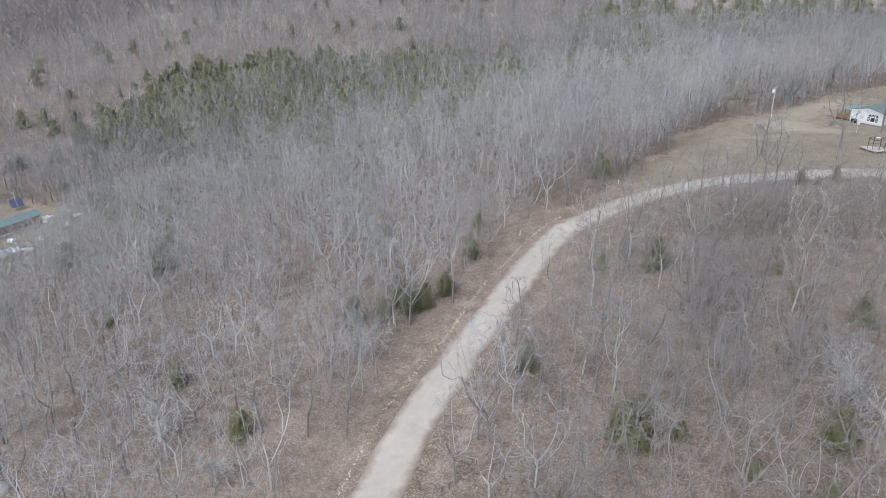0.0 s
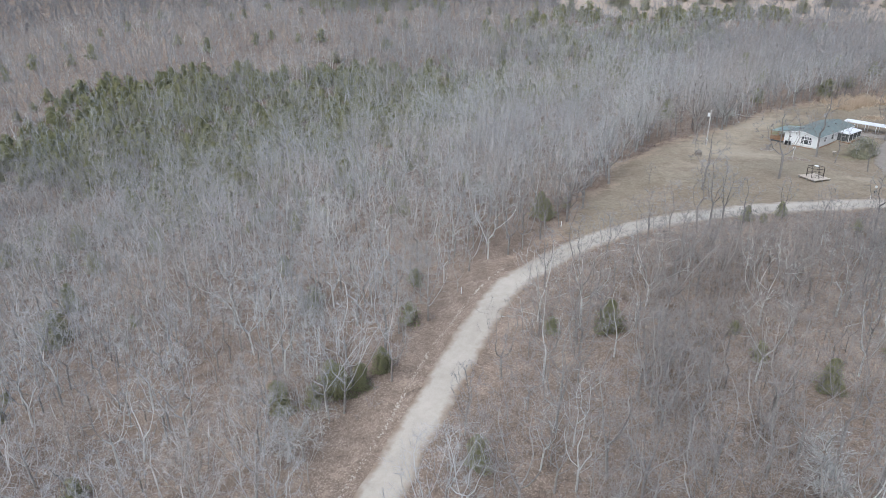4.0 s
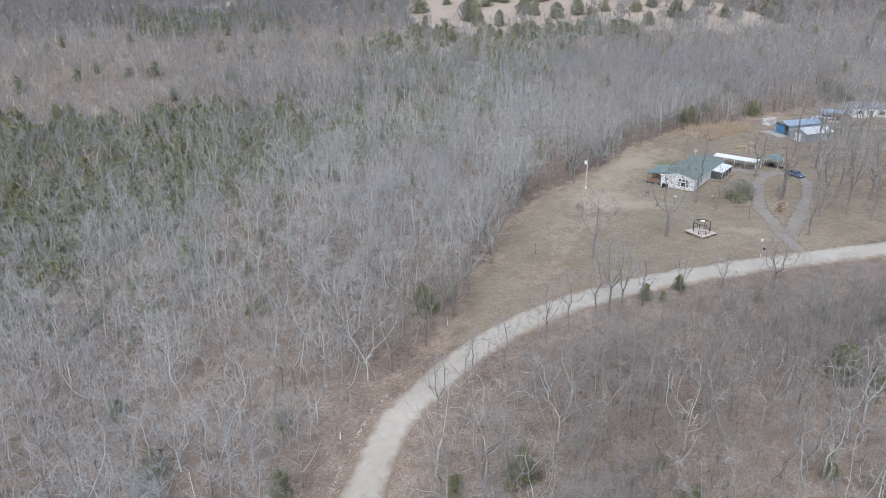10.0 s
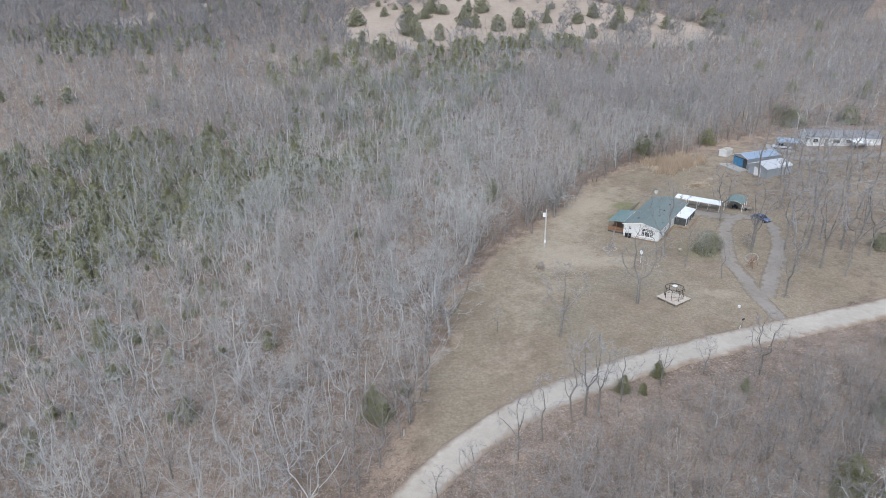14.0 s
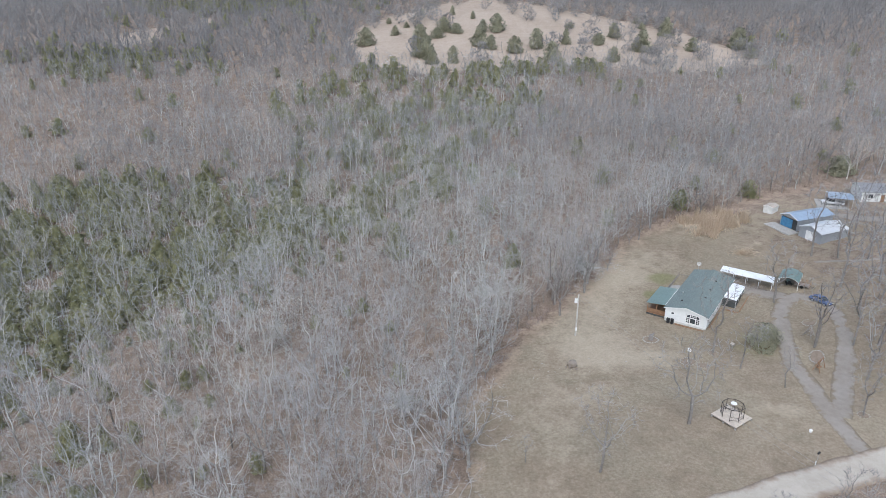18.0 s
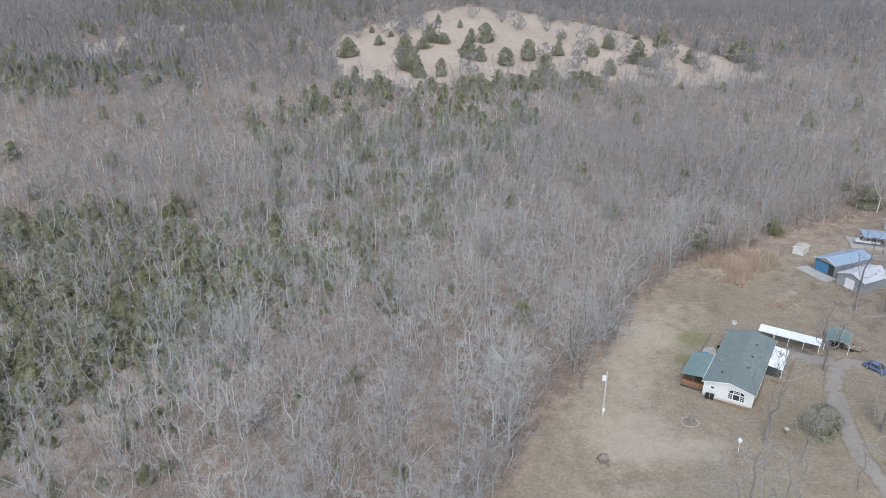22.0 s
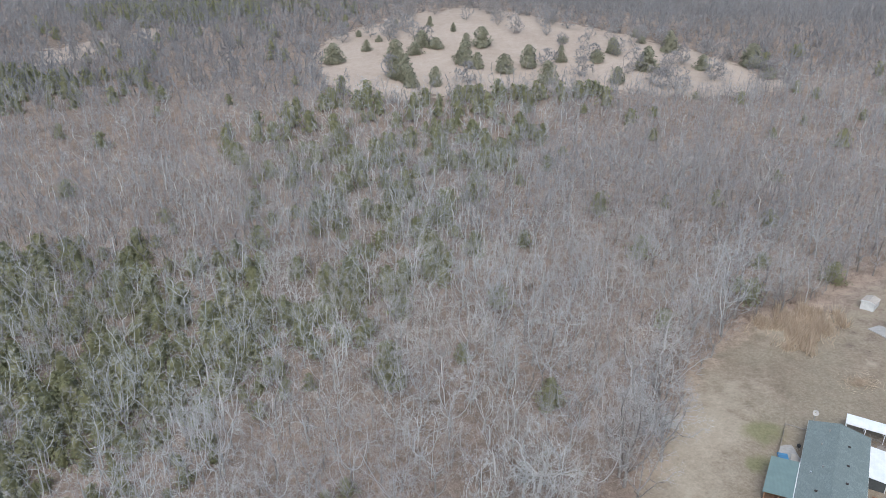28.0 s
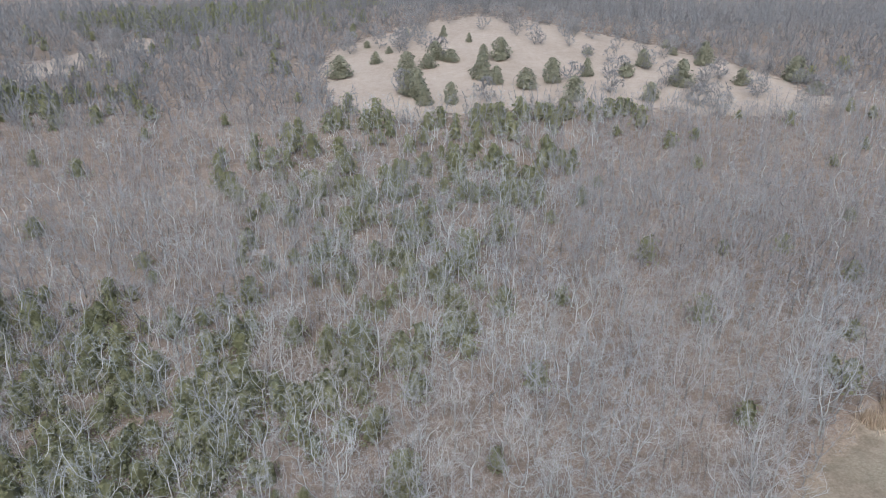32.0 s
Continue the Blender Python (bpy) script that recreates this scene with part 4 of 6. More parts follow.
def ribbed(name, c, along_x=True, rough=0.45, metal=0.3, pitch=9.0):
    """Painted corrugated sheet."""
    k = Mat(name, rough, metal, 0.4)
    n = k.noise(0.8, 3)
    f = k.noise(9, 4, 0.7)
    k.color(k.ramp(k.math('ADD', k.math('MULTIPLY', n, 0.6), k.math('MULTIPLY', f, 0.4)), [(0.3, tuple(v * 0.86 for v in c)), (0.7, tuple(min(1, v * 1.1) for v in c))]))
    w = k.t.nodes.new("ShaderNodeTexWave")
    w.bands_direction = 'X' if along_x else 'Y'
    w.inputs["Scale"].default_value = pitch / 6.283
    k.link(k.co(), w.inputs["Vector"])
    k.bump(w.outputs["Fac"], 0.03, 0.6)
    return k.m


def siding(name, c):
    k = Mat(name, 0.55, 0, 0.3)
    n = k.noise(1.2, 4)
    w = k.t.nodes.new("ShaderNodeTexWave")
    w.bands_direction, w.wave_profile = 'Z', 'SAW'
    w.inputs["Scale"].default_value = 5.0 / 1.0
    k.link(k.co(), w.inputs["Vector"])
    k.color(k.ramp(n, [(0.3, tuple(v * 0.88 for v in c)), (0.7, c)]))
    k.bump(w.outputs["Fac"], 0.012, 0.6)
    return k.m


def shingles(name, c):
    k = Mat(name, 0.9, 0, 0.2)
    br = k.t.nodes.new("ShaderNodeTexBrick")
    br.inputs["Scale"].default_value = 1.0
    br.inputs["Brick Width"].default_value, br.inputs["Row Height"].default_value = 0.3, 0.14
    br.inputs["Mortar Size"].default_value = 0.006
    for s, f in (("Color1", 0.85), ("Color2", 1.15), ("Mortar", 0.6)):
        br.inputs[s].default_value = (*[v * f for v in c], 1)
    mp = k.t.nodes.new("ShaderNodeMapping")
    mp.inputs["Rotation"].default_value = (0, 0, radians(90))
    k.link(k.co(), mp.inputs["Vector"])
    k.link(mp.outputs[0], br.inputs["Vector"])
    n = k.noise(0.5, 4, 0.6)
    k.color(k.mix(k.step(n, 0.35, 0.7), k.mix(0.5, br.outputs["Color"], tuple(v * 0.8 for v in c)), br.outputs["Color"]))
    k.bump(br.outputs["Fac"], 0.01, 0.4)
    return k.m


def glass(name, c=(0.03, 0.035, 0.04)):
    k = Mat(name, 0.08, 0, 0.6)
    n = k.noise(0.8, 2)
    k.color(k.ramp(n, [(0.3, c), (0.7, tuple(v * 2 for v in c))]))
    return k.m


M_ROOF = shingles("grey_green_shingle", (0.185, 0.222, 0.212))
M_WHITE = siding("white_lap_siding", (0.74, 0.75, 0.74))
M_TRIM = plain("white_trim", (0.78, 0.78, 0.77), 0.5, var=0.12)
M_SKIRT = plain("white_skirting_panel", (0.62, 0.62, 0.60), 0.6, var=0.2)
M_GLASS = glass("dark_window_glass")
M_TEAL = ribbed("green_metal_sheet", (0.21, 0.285, 0.26), False)
M_WHITEMETAL = ribbed("white_metal_sheet", (0.80, 0.81, 0.82), True, metal=0.1)
M_BLUEMETAL = ribbed("blue_grey_metal_sheet", (0.35, 0.43, 0.53), False)
M_GREYMETAL = ribbed("grey_metal_siding", (0.36, 0.385, 0.41), True)
M_PALEMETAL = ribbed("dull_white_metal_sheet", (0.60, 0.61, 0.62), True, metal=0.1)
M_SOIL = plain("bare_brown_soil", (0.25, 0.20, 0.155), 0.95, var=0.35)
M_TARP = plain("blue_tarp", (0.08, 0.22, 0.38), 0.5, var=0.35)
M_CEDARWOOD = plain("brown_stained_wood", (0.27, 0.16, 0.095), 0.8, var=0.4, scale=3)
M_DECK = plain("weathered_deck_board", (0.55, 0.48, 0.40), 0.85, var=0.3, scale=2)
M_GREYWOOD = plain("grey_weathered_wood", (0.34, 0.31, 0.28), 0.9, var=0.35, scale=3)
M_IRON = plain("dark_brown_iron", (0.05, 0.038, 0.035), 0.55, 0.3, var=0.3)
M_BLACK = plain("black_plastic", (0.03, 0.03, 0.033), 0.5, var=0.3)
M_CONCRETE = plain("pale_concrete", (0.38, 0.365, 0.34), 0.9, var=0.25)
M_STONE = plain("white_limestone", (0.38, 0.36, 0.33), 0.9, var=0.3, scale=4)
M_ROCK = plain("grey_brown_rock", (0.26, 0.225, 0.19), 0.95, var=0.4, scale=2)
M_RUBBER = plain("tyre_rubber", (0.025, 0.025, 0.025), 0.85, var=0.2)
M_STEEL = plain("galvanised_steel", (0.55, 0.56, 0.57), 0.4, 0.7, var=0.15)
M_CARBLUE = plain("blue_car_paint", (0.17, 0.22, 0.37), 0.25, 0.3, var=0.1, spec=0.6)
M_CARWHITE = plain("white_car_paint", (0.74, 0.75, 0.76), 0.25, 0.0, var=0.06, spec=0.6)
M_LAMP = plain("pale_lamp_glass", (0.7, 0.7, 0.66), 0.2, var=0.1)
M_REDLAMP = plain("red_lamp_glass", (0.35, 0.03, 0.03), 0.25, var=0.2)
M_GREYROOF = shingles("grey_shingle", (0.25, 0.255, 0.27))
M_SHADE = plain("dark_screen_and_shade", (0.07, 0.075, 0.075), 0.8, var=0.3)
M_POLE = plain("grey_pole_wood", (0.50, 0.475, 0.44), 0.9, var=0.3, scale=4)
M_WIRE = plain("aluminium_wire", (0.30, 0.30, 0.30), 0.6, 0.3)
M_SOLAR = plain("solar_cells", (0.10, 0.11, 0.17), 0.3, 0.2, var=0.2)
M_TAN = plain("tan_board", (0.43, 0.385, 0.33), 0.8, var=0.25)


# ---------- the house ----------
def window(name, parent, x0, x1, z0, z1, y, axis='x', lights=(2, 2), label="white framed window with dark panes"):
    """A framed window in a wall that faces -y, or +x when axis is 'y' (then x0 and x1 run along y)."""
    def b(u0, u1, w0, w1, d0, d1):
        return (u0, u1, y + d0, y + d1, w0, w1) if axis == 'x' else (y - d1, y - d0, u0, u1, w0, w1)
    bm = bmesh.new()
    f = 0.07
    for a in ((x0 - f, x1 + f, z0 - f, z0), (x0 - f, x1 + f, z1, z1 + f), (x0 - f, x0, z0, z1), (x1, x1 + f, z0, z1)):
        box(*b(*a, -0.03, 0.12), bm=bm)
    fr = part(name, bm, M_TRIM, parent, label)
    part("pane", box(*b(x0, x1, z0, z1, 0.05, 0.07)), M_GLASS, fr, "dark window glass")
    nx, nz = lights
    for k in range(1, nx):
        u = x0 + (x1 - x0) * k / nx
        part("muntin", box(*b(u - 0.025, u + 0.025, z0, z1, 0.0, 0.048)), M_TRIM, fr)
    for k in range(1, nz):
        w = z0 + (z1 - z0) * k / nz
        part("muntin", box(*b(x0, x1, w - 0.025, w + 0.025, 0.002, 0.046)), M_TRIM, fr)
    return fr


def quarter_pane(parent, x0, x1, z0, z1, y, left):
    """A quarter-round light: glass, and a white rim along its arc."""
    n = 8
    cx = x1 if left else x0
    pts = [(cx + (-1 if left else 1) * (x1 - x0) * math.cos(a), z0 + (z1 - z0) * math.sin(a)) for a in [k * math.pi / 2 / n for k in range(n + 1)]]
    fr = part("arched_pane", prism([(cx, z0)] + pts, y + 0.05, y + 0.07), M_GLASS, parent, "dark quarter-round window glass")
    bm = bmesh.new()
    for p, q in zip(pts, pts[1:]):
        beam((p[0], y + 0.02, p[1]), (q[0], y + 0.02, q[1]), 0.08, 0.1, bm)
    part("rim", bm, M_TRIM, fr)
    corner = (x0 if left else x1, z1)
    part("spandrel", prism([corner] + (pts if not left else pts), y, y + 0.13), M_WHITE, parent)


HW, HL, EAVE, RIDGE, SK = 8.3, 21.3, 3.2, 4.15, 0.75


def build_house():
    h = thing("house", pose(61.2, 86.2, 0.05, 0, 0, -39.7), "white single-storey manufactured house with a grey-green shingle roof", "house")
    # front gable wall, in panels round its openings
    T = 0.14
    wx0, wx1, wz0, wz1 = 4.2, 6.95, 0.98, 2.95
    for x0, x1, z0, z1 in ((0, 1.25, SK, EAVE), (1.75, wx0, SK, EAVE), (1.25, 1.75, SK, 2.05), (1.25, 1.75, 2.45, EAVE), (wx1, HW, SK, EAVE), (wx0, wx1, SK, wz0), (wx0, wx1, wz1, EAVE)):
        part("wall_panel", box(x0, x1, 0, T, z0, z1), M_WHITE, h)
    part("gable", prism([(0, EAVE), (HW, EAVE), (HW / 2, RIDGE - 0.12)], 0, T), M_WHITE, h, "white siding gable under the roof edge")
    part("side_wall", box(0, T, T, HL - T, SK, EAVE), M_WHITE, h)
    part("back_wall", box(0, HW, HL - T, HL, SK, EAVE), M_WHITE, h)
    part("gable", prism([(0, EAVE), (HW, EAVE), (HW / 2, RIDGE - 0.12)], HL - T, HL), M_WHITE, h)
    # right wall in panels round two windows and a door
    y = T
    for y0, y1, z0, z1 in ((4.0, 5.2, 1.5, 2.6), (8.2, 9.4, 1.5, 2.6), (14.6, 15.5, SK, 2.85), (17.2, 18.4, 1.5, 2.6)):
        part("wall_panel", box(HW - T, HW, y, y0, SK, EAVE), M_WHITE, h)
        if z0 > SK:
            part("wall_panel", box(HW - T, HW, y0, y1, SK, z0), M_WHITE, h)
            window("window", h, y0, y1, z0, z1, HW, 'y', (2, 2))
        else:
            d = part("door", box(HW - 0.09, HW - 0.04, y0, y1, SK, z1), M_TRIM, h, "white house door")
            part("door_handle", box(HW - 0.04, HW + 0.02, y0 + 0.08, y0 + 0.16, SK + 1.0, SK + 1.05), M_STEEL, d)
        part("wall_panel", box(HW - T, HW, y0, y1, z1, EAVE), M_WHITE, h)
        y = y1
    part("wall_panel", box(HW - T, HW, y, HL - T, SK, EAVE), M_WHITE, h)
    for x0, x1, y0, y1 in ((0.03, HW - 0.03, 0.03, 0.09), (0.03, HW - 0.03, HL - 0.09, HL - 0.03), (0.03, 0.09, 0.09, HL - 0.09), (HW - 0.09, HW - 0.03, 0.09, HL - 0.09)):
        part("skirting", box(x0, x1, y0, y1, -0.3, SK - 0.002), M_SKIRT, h, "off-white skirting below the wall")
    part("floor_deck", box(0.1, HW - 0.1, 0.16, HL - 0.16, SK - 0.2, SK - 0.01), M_GREYWOOD, h)
    part("belt_trim", box(-0.02, HW + 0.02, -0.025, 0.0, SK - 0.05, SK + 0.05), M_TRIM, h)
    for x in (-0.02, HW - 0.08):
        part("corner_trim", box(x, x + 0.1, -0.03, 0.0, SK + 0.05, EAVE), M_TRIM, h)
    # arched window group: two lights in the middle, three at each side with a quarter-round head
    window("small_window", h, 1.25, 1.75, 2.05, 2.45, 0.0, 'x', (1, 1), "small square window")
    a, b = wx0 + 0.78, wx1 - 0.78
    window("picture_window", h, a + 0.09, b - 0.09, wz0 + 0.07, 2.1, 0.0, 'x', (1, 1), "large dark picture window")
    window("top_window", h, a + 0.09, b - 0.09, 2.27, 2.85, 0.0, 'x', (3, 2), "window of six small lights")
    for x0, x1, left in ((wx0 + 0.07, a - 0.07, True), (b + 0.07, wx1 - 0.07, False)):
        window("side_window", h, x0, x1, wz0 + 0.07, 2.1, 0.0, 'x', (2, 3), "white side window of six lights")
        quarter_pane(h, x0, x1, 2.25, 2.9, 0.0, left)
    for x in (a, b):
        part("mullion", box(x - 0.02, x + 0.02, -0.02, 0.1, wz0, wz1), M_TRIM, h)
    part("transom", box(wx0, wx1, -0.01, 0.1, 2.17, 2.2), M_TRIM, h)
    # roof
    o = 0.32
    s = (RIDGE - EAVE) / (HW / 2)
    for sign in (-1, 1):
        xe = -o if sign < 0 else HW + o
        ze = EAVE - s * o + 0.12
        c = [(xe, -o, ze), (HW / 2, -o, RIDGE + 0.12), (HW / 2, HL + o, RIDGE + 0.12), (xe, HL + o, ze)]
        r = part("roof_slope", slab(c if sign > 0 else c[::-1], 0.1), M_ROOF, h, "grey-green shingle roof slope")
        part("fascia", beam((xe, -o, ze - 0.13), (xe, HL + o, ze - 0.13), 0.05, 0.16), M_TRIM, r)
        part("barge_board", beam((xe, -o - 0.02, ze - 0.1), (HW / 2, -o - 0.02, RIDGE + 0.02), 0.05, 0.18), M_TRIM, r, "white barge board")
    part("ridge_cap", beam((HW / 2, -o, RIDGE + 0.13), (HW / 2, HL + o, RIDGE + 0.13), 0.28, 0.06), M_ROOF, h)
    for k, (x, y) in enumerate(((2.2, 3.4), (6.2, 3.0), (5.9, 7.2), (2.6, 9.2), (5.8, 11.5), (2.0, 15.0), (5.7, 16.4), (2.8, 19.0))):
        z = RIDGE - s * abs(x - HW / 2) + 0.1
        if k % 2:
            v = part("roof_vent", rod((x, y, z - 0.05), (x, y, z + 0.3), 0.06), M_GREYWOOD, h, "grey vent pipe")
            part("cap", rod((x, y, z + 0.3), (x, y, z + 0.36), 0.11), M_GREYWOOD, v)
        else:
            part("roof_vent", box(x - 0.2, x + 0.2, y - 0.16, y + 0.16, z - 0.02, z + 0.16, 0.03), M_IRON, h, "dark low roof vent")
    part("roof_vent", rod((1.2, 7.5, 3.4), (1.2, 7.5, 3.85), 0.16), M_STEEL, h, "pale metal flue")
    # covered porch with a green metal roof
    px0, py0, py1 = -4.1, 0.9, 9.8
    pr = part("porch_roof", slab([(px0 - 0.2, py0, 2.72), (-0.33, py0, 3.16), (-0.33, py1, 3.16), (px0 - 0.2, py1, 2.72)], 0.06), M_TEAL, h, "green metal porch roof")
    part("flashing", box(-0.42, -0.26, py0 - 0.05, py1, 3.165, 3.2), M_TRIM, pr, "white flashing strip")
    part("porch_floor", box(px0, -0.02, py0 + 0.1, py1, 0.45, 0.6), M_CEDARWOOD, h, "brown stained porch floor")
    for x, y in ((px0 + 0.1, py0 + 0.2), (px0 + 0.1, 5.2), (px0 + 0.1, py1 - 0.1), (-2.1, py0 + 0.2)):
        part("porch_post", box(x - 0.06, x + 0.06, y - 0.06, y + 0.06, 0.6, 2.72 if x < -3 else 2.92), M_CEDARWOOD, h)
        part("porch_pier", box(x - 0.1, x + 0.1, y - 0.1, y + 0.1, -0.3, 0.45), M_CONCRETE, h)
    for z in (0.75, 1.45):
        part("porch_rail", box(px0 + 0.16, -0.15, py0 + 0.17, py0 + 0.23, z, z + 0.07), M_CEDARWOOD, h, "brown porch rail")
    for k in range(5):
        part("porch_board", box(px0 + 0.16, -0.15, py0 + 0.18, py0 + 0.21, 0.84 + 0.12 * k, 0.93 + 0.12 * k), M_CEDARWOOD, h)
    part("porch_lattice", box(px0, -0.1, py0 + 0.08, py0 + 0.1, -0.25, 0.44), M_SHADE, h, "dark lattice below the porch")
    # open deck behind the porch, with a board fence
    part("deck_floor", box(px0 + 0.6, -0.02, py1 + 0.02, 21.6, 0.42, 0.56), M_CONCRETE, h, "pale grey open deck floor")
    for k in range(6):
        y = py1 + 0.1 + k * 2.3
        f = part("deck_post", box(px0 + 0.6, px0 + 0.7, y - 0.05, y + 0.05, -0.3, 1.6), M_GREYWOOD, h)
        if k < 5:
            for j in range(3):
                part("fence_board", box(px0 + 0.66, px0 + 0.69, y + 0.06, y + 2.24, 0.7 + 0.3 * j, 0.95 + 0.3 * j), M_GREYWOOD, h)
    part("end_rail", box(px0 + 0.7, -0.2, 21.5, 21.56, 1.3, 1.4), M_GREYWOOD, h)
    # screened porch with a white roof on the other long side
    qx0, qx1, qy0, qy1 = HW + 0.02, 11.2, 11.8, 19.8
    part("screen_porch_roof", slab([(qx0 + 0.3, qy0, 3.0), (qx1, qy0, 2.78), (qx1, qy1, 2.78), (qx0 + 0.3, qy1, 3.0)], 0.12), M_WHITEMETAL, h, "white metal porch roof")
    part("screen_porch_floor", box(qx0, qx1, qy0 + 0.1, qy1, 0.0, 0.5), M_CONCRETE, h)
    for y in (qy0 + 0.2, qy0 + 2.7, qy0 + 5.2, qy1 - 0.2):
        part("screen_post", box(qx1 - 0.15, qx1 - 0.05, y - 0.05, y + 0.05, 0.5, 2.66), M_TRIM, h)
    part("screen", box(qx1 - 0.11, qx1 - 0.09, qy0 + 0.25, qy1 - 0.25, 0.5, 2.66), M_SHADE, h, "dark insect screen")
    part("screen", box(qx0, qx1 - 0.16, qy0 + 0.19, qy0 + 0.21, 0.5, 2.66), M_SHADE, h)
    part("screen_sill", box(qx0, qx1, qy0 + 0.12, qy0 + 0.28, 0.5, 0.6), M_TRIM, h)
    return h


house = build_house()


def local(x, y, lift=0.0, turn=0.0):
    """A pose on the land beside the house, given in the house's own directions."""
    p = pose(61.2, 86.2, 0, 0, 0, -39.7) @ Vector((x, y, 0))
    return at_ground(p.x, p.y, -39.7 + turn, lift)


def build_covers():
    w = thing("walkway_cover", local(4.9, 23.4), "long low white metal roof on posts behind the house", "carport")
    part("roof_sheet", slab([(0, 0, 2.35), (11.2, 0, 2.35), (11.2, 2.5, 2.6), (0, 2.5, 2.6)], 0.07), M_WHITEMETAL, w, "white metal roof sheet")
    part("fascia", box(0, 11.2, -0.04, 0.0, 2.2, 2.36), M_TRIM, w)
    for k in range(5):
        for y, z in ((0.1, 2.28), (2.4, 2.52)):
            part("post", box(0.2 + 2.7 * k - 0.05, 0.2 + 2.7 * k + 0.05, y - 0.05, y + 0.05, -0.3, z), M_TRIM, w)
    c = thing("carport", local(16.6, 25.4), "green metal carport with white posts and dark things under it", "carport")
    n = 6
    arc = [(4.2 * k / n, 2.2 + 0.75 * math.sin(math.pi * k / n)) for k in range(n + 1)]
    part("roof_sheet", prism(arc + [(x, z - 0.05) for x, z in arc[::-1]], 0, 5.6), M_TEAL, c, "arched green metal roof")
    for y in (0.05, 2.8, 5.55):
        for x in (0.05, 4.15):
            part("post", box(x - 0.05, x + 0.05, y - 0.05, y + 0.05, -0.4, 2.2), M_TRIM, c)
        bm = bmesh.new()
        for p, q in zip(arc, arc[1:]):
            beam((p[0], y, p[1] - 0.09), (q[0], y, q[1] - 0.09), 0.06, 0.06, bm)
        part("hoop", bm, M_TRIM, c)
    t = thing("garden_tractor", local(18.6, 28.0, 0, 20), "dark green garden tractor parked under the carport", "tractor")
    part("hood", box(-0.35, 0.35, 0.1, 1.0, 0.45, 0.95, 0.08), M_TEAL, t)
    part("seat", box(-0.3, 0.3, -0.75, -0.3, 0.6, 1.05, 0.08), M_BLACK, t)
    part("deck", box(-0.5, 0.5, -0.7, 0.5, 0.3, 0.45, 0.03), M_BLACK, t)
    for x, y, r in ((-0.5, -0.5, 0.34), (0.5, -0.5, 0.34), (-0.42, 0.75, 0.24), (0.42, 0.75, 0.24)):
        part("wheel", rod((x - 0.1, y, r), (x + 0.1, y, r), r, sides=14), M_RUBBER, t)
    # brush stacked under the walkway cover
    rng = np.random.default_rng(8)
    vs, fs = [], []
    for k in range(260):
        p = np.array([rng.uniform(1.5, 10.5), rng.uniform(-0.9, 1.2), rng.uniform(0.1, 1.0)])
        d = unit(np.array([rng.normal(), rng.normal() * 0.5, rng.normal() * 0.4])) * rng.uniform(0.5, 1.3)
        s = unit(np.cross(d, rng.normal(size=3))) * 0.05
        i = len(vs)
        vs += [p - s, p + s, p + d]
        fs.append((i, i + 1, i + 2))
    pile = link_mesh("brush_pile", vs, fs, M_TRUNK)
    pile.matrix_basis = local(4.9, 22.9)
    tagged(pile, "tangled dry brush stacked along the white walkway roof", "brush", kind="stuff")


build_covers()


def build_gazebo():
    g = thing("gazebo", at_ground(58.95, 52.9, 29, 0.12), "open octagonal dark iron gazebo frame on a pale wooden deck", "gazebo")
    w, d = 2.2, 2.3
    for k in range(16):
        y = -d + 2 * d * k / 16
        part("deck_board", box(-w, w, y + 0.01, y + 2 * d / 16 - 0.01, 0.28, 0.33), M_DECK, g)
    for x in (-w + 0.1, 0, w - 0.1):
        part("joist", box(x - 0.06, x + 0.06, -d, d, 0.1, 0.28), M_GREYWOOD, g)
        for y in (-d + 0.15, 0, d - 0.15):
            part("block", box(x - 0.12, x + 0.12, y - 0.12, y + 0.12, -0.4, 0.1), M_CONCRETE, g)
    r, top = 1.75, 2.45
    ps = [(r * math.cos(math.pi / 8 + k * math.pi / 4), r * math.sin(math.pi / 8 + k * math.pi / 4)) for k in range(8)]
    for k, (x, y) in enumerate(ps):
        x2, y2 = ps[(k + 1) % 8]
        part("post", rod((x, y, 0.33), (x, y, top), 0.045), M_IRON, g)
        part("ring_bar", beam((x, y, top), (x2, y2, top), 0.07, 0.09), M_IRON, g)
        part("rib", beam((x, y, top), (x * 0.25, y * 0.25, top + 0.32), 0.025, 0.025), M_IRON, g)
        if k not in (3, 6):
            p = part("rail_panel", beam((x, y, 1.1), (x2, y2, 1.1), 0.035, 0.035), M_IRON, g, "scrolled iron rail panel")
            part("lower_bar", beam((x, y, 0.55), (x2, y2, 0.55), 0.03, 0.03), M_IRON, p)
            for j in range(1, 5):
                u = j / 5
                cx, cy = x + (x2 - x) * u, y + (y2 - y) * u
                part("scroll", beam((cx, cy, 0.56), (cx + (x2 - x) * 0.1, cy + (y2 - y) * 0.1, 1.08), 0.025, 0.025), M_IRON, p)
    part("hub", rod((0, 0, top + 0.28), (0, 0, top + 0.36), 0.5, 0.45, 20), M_TRIM, g, "round white hub of the gazebo roof")


build_gazebo()


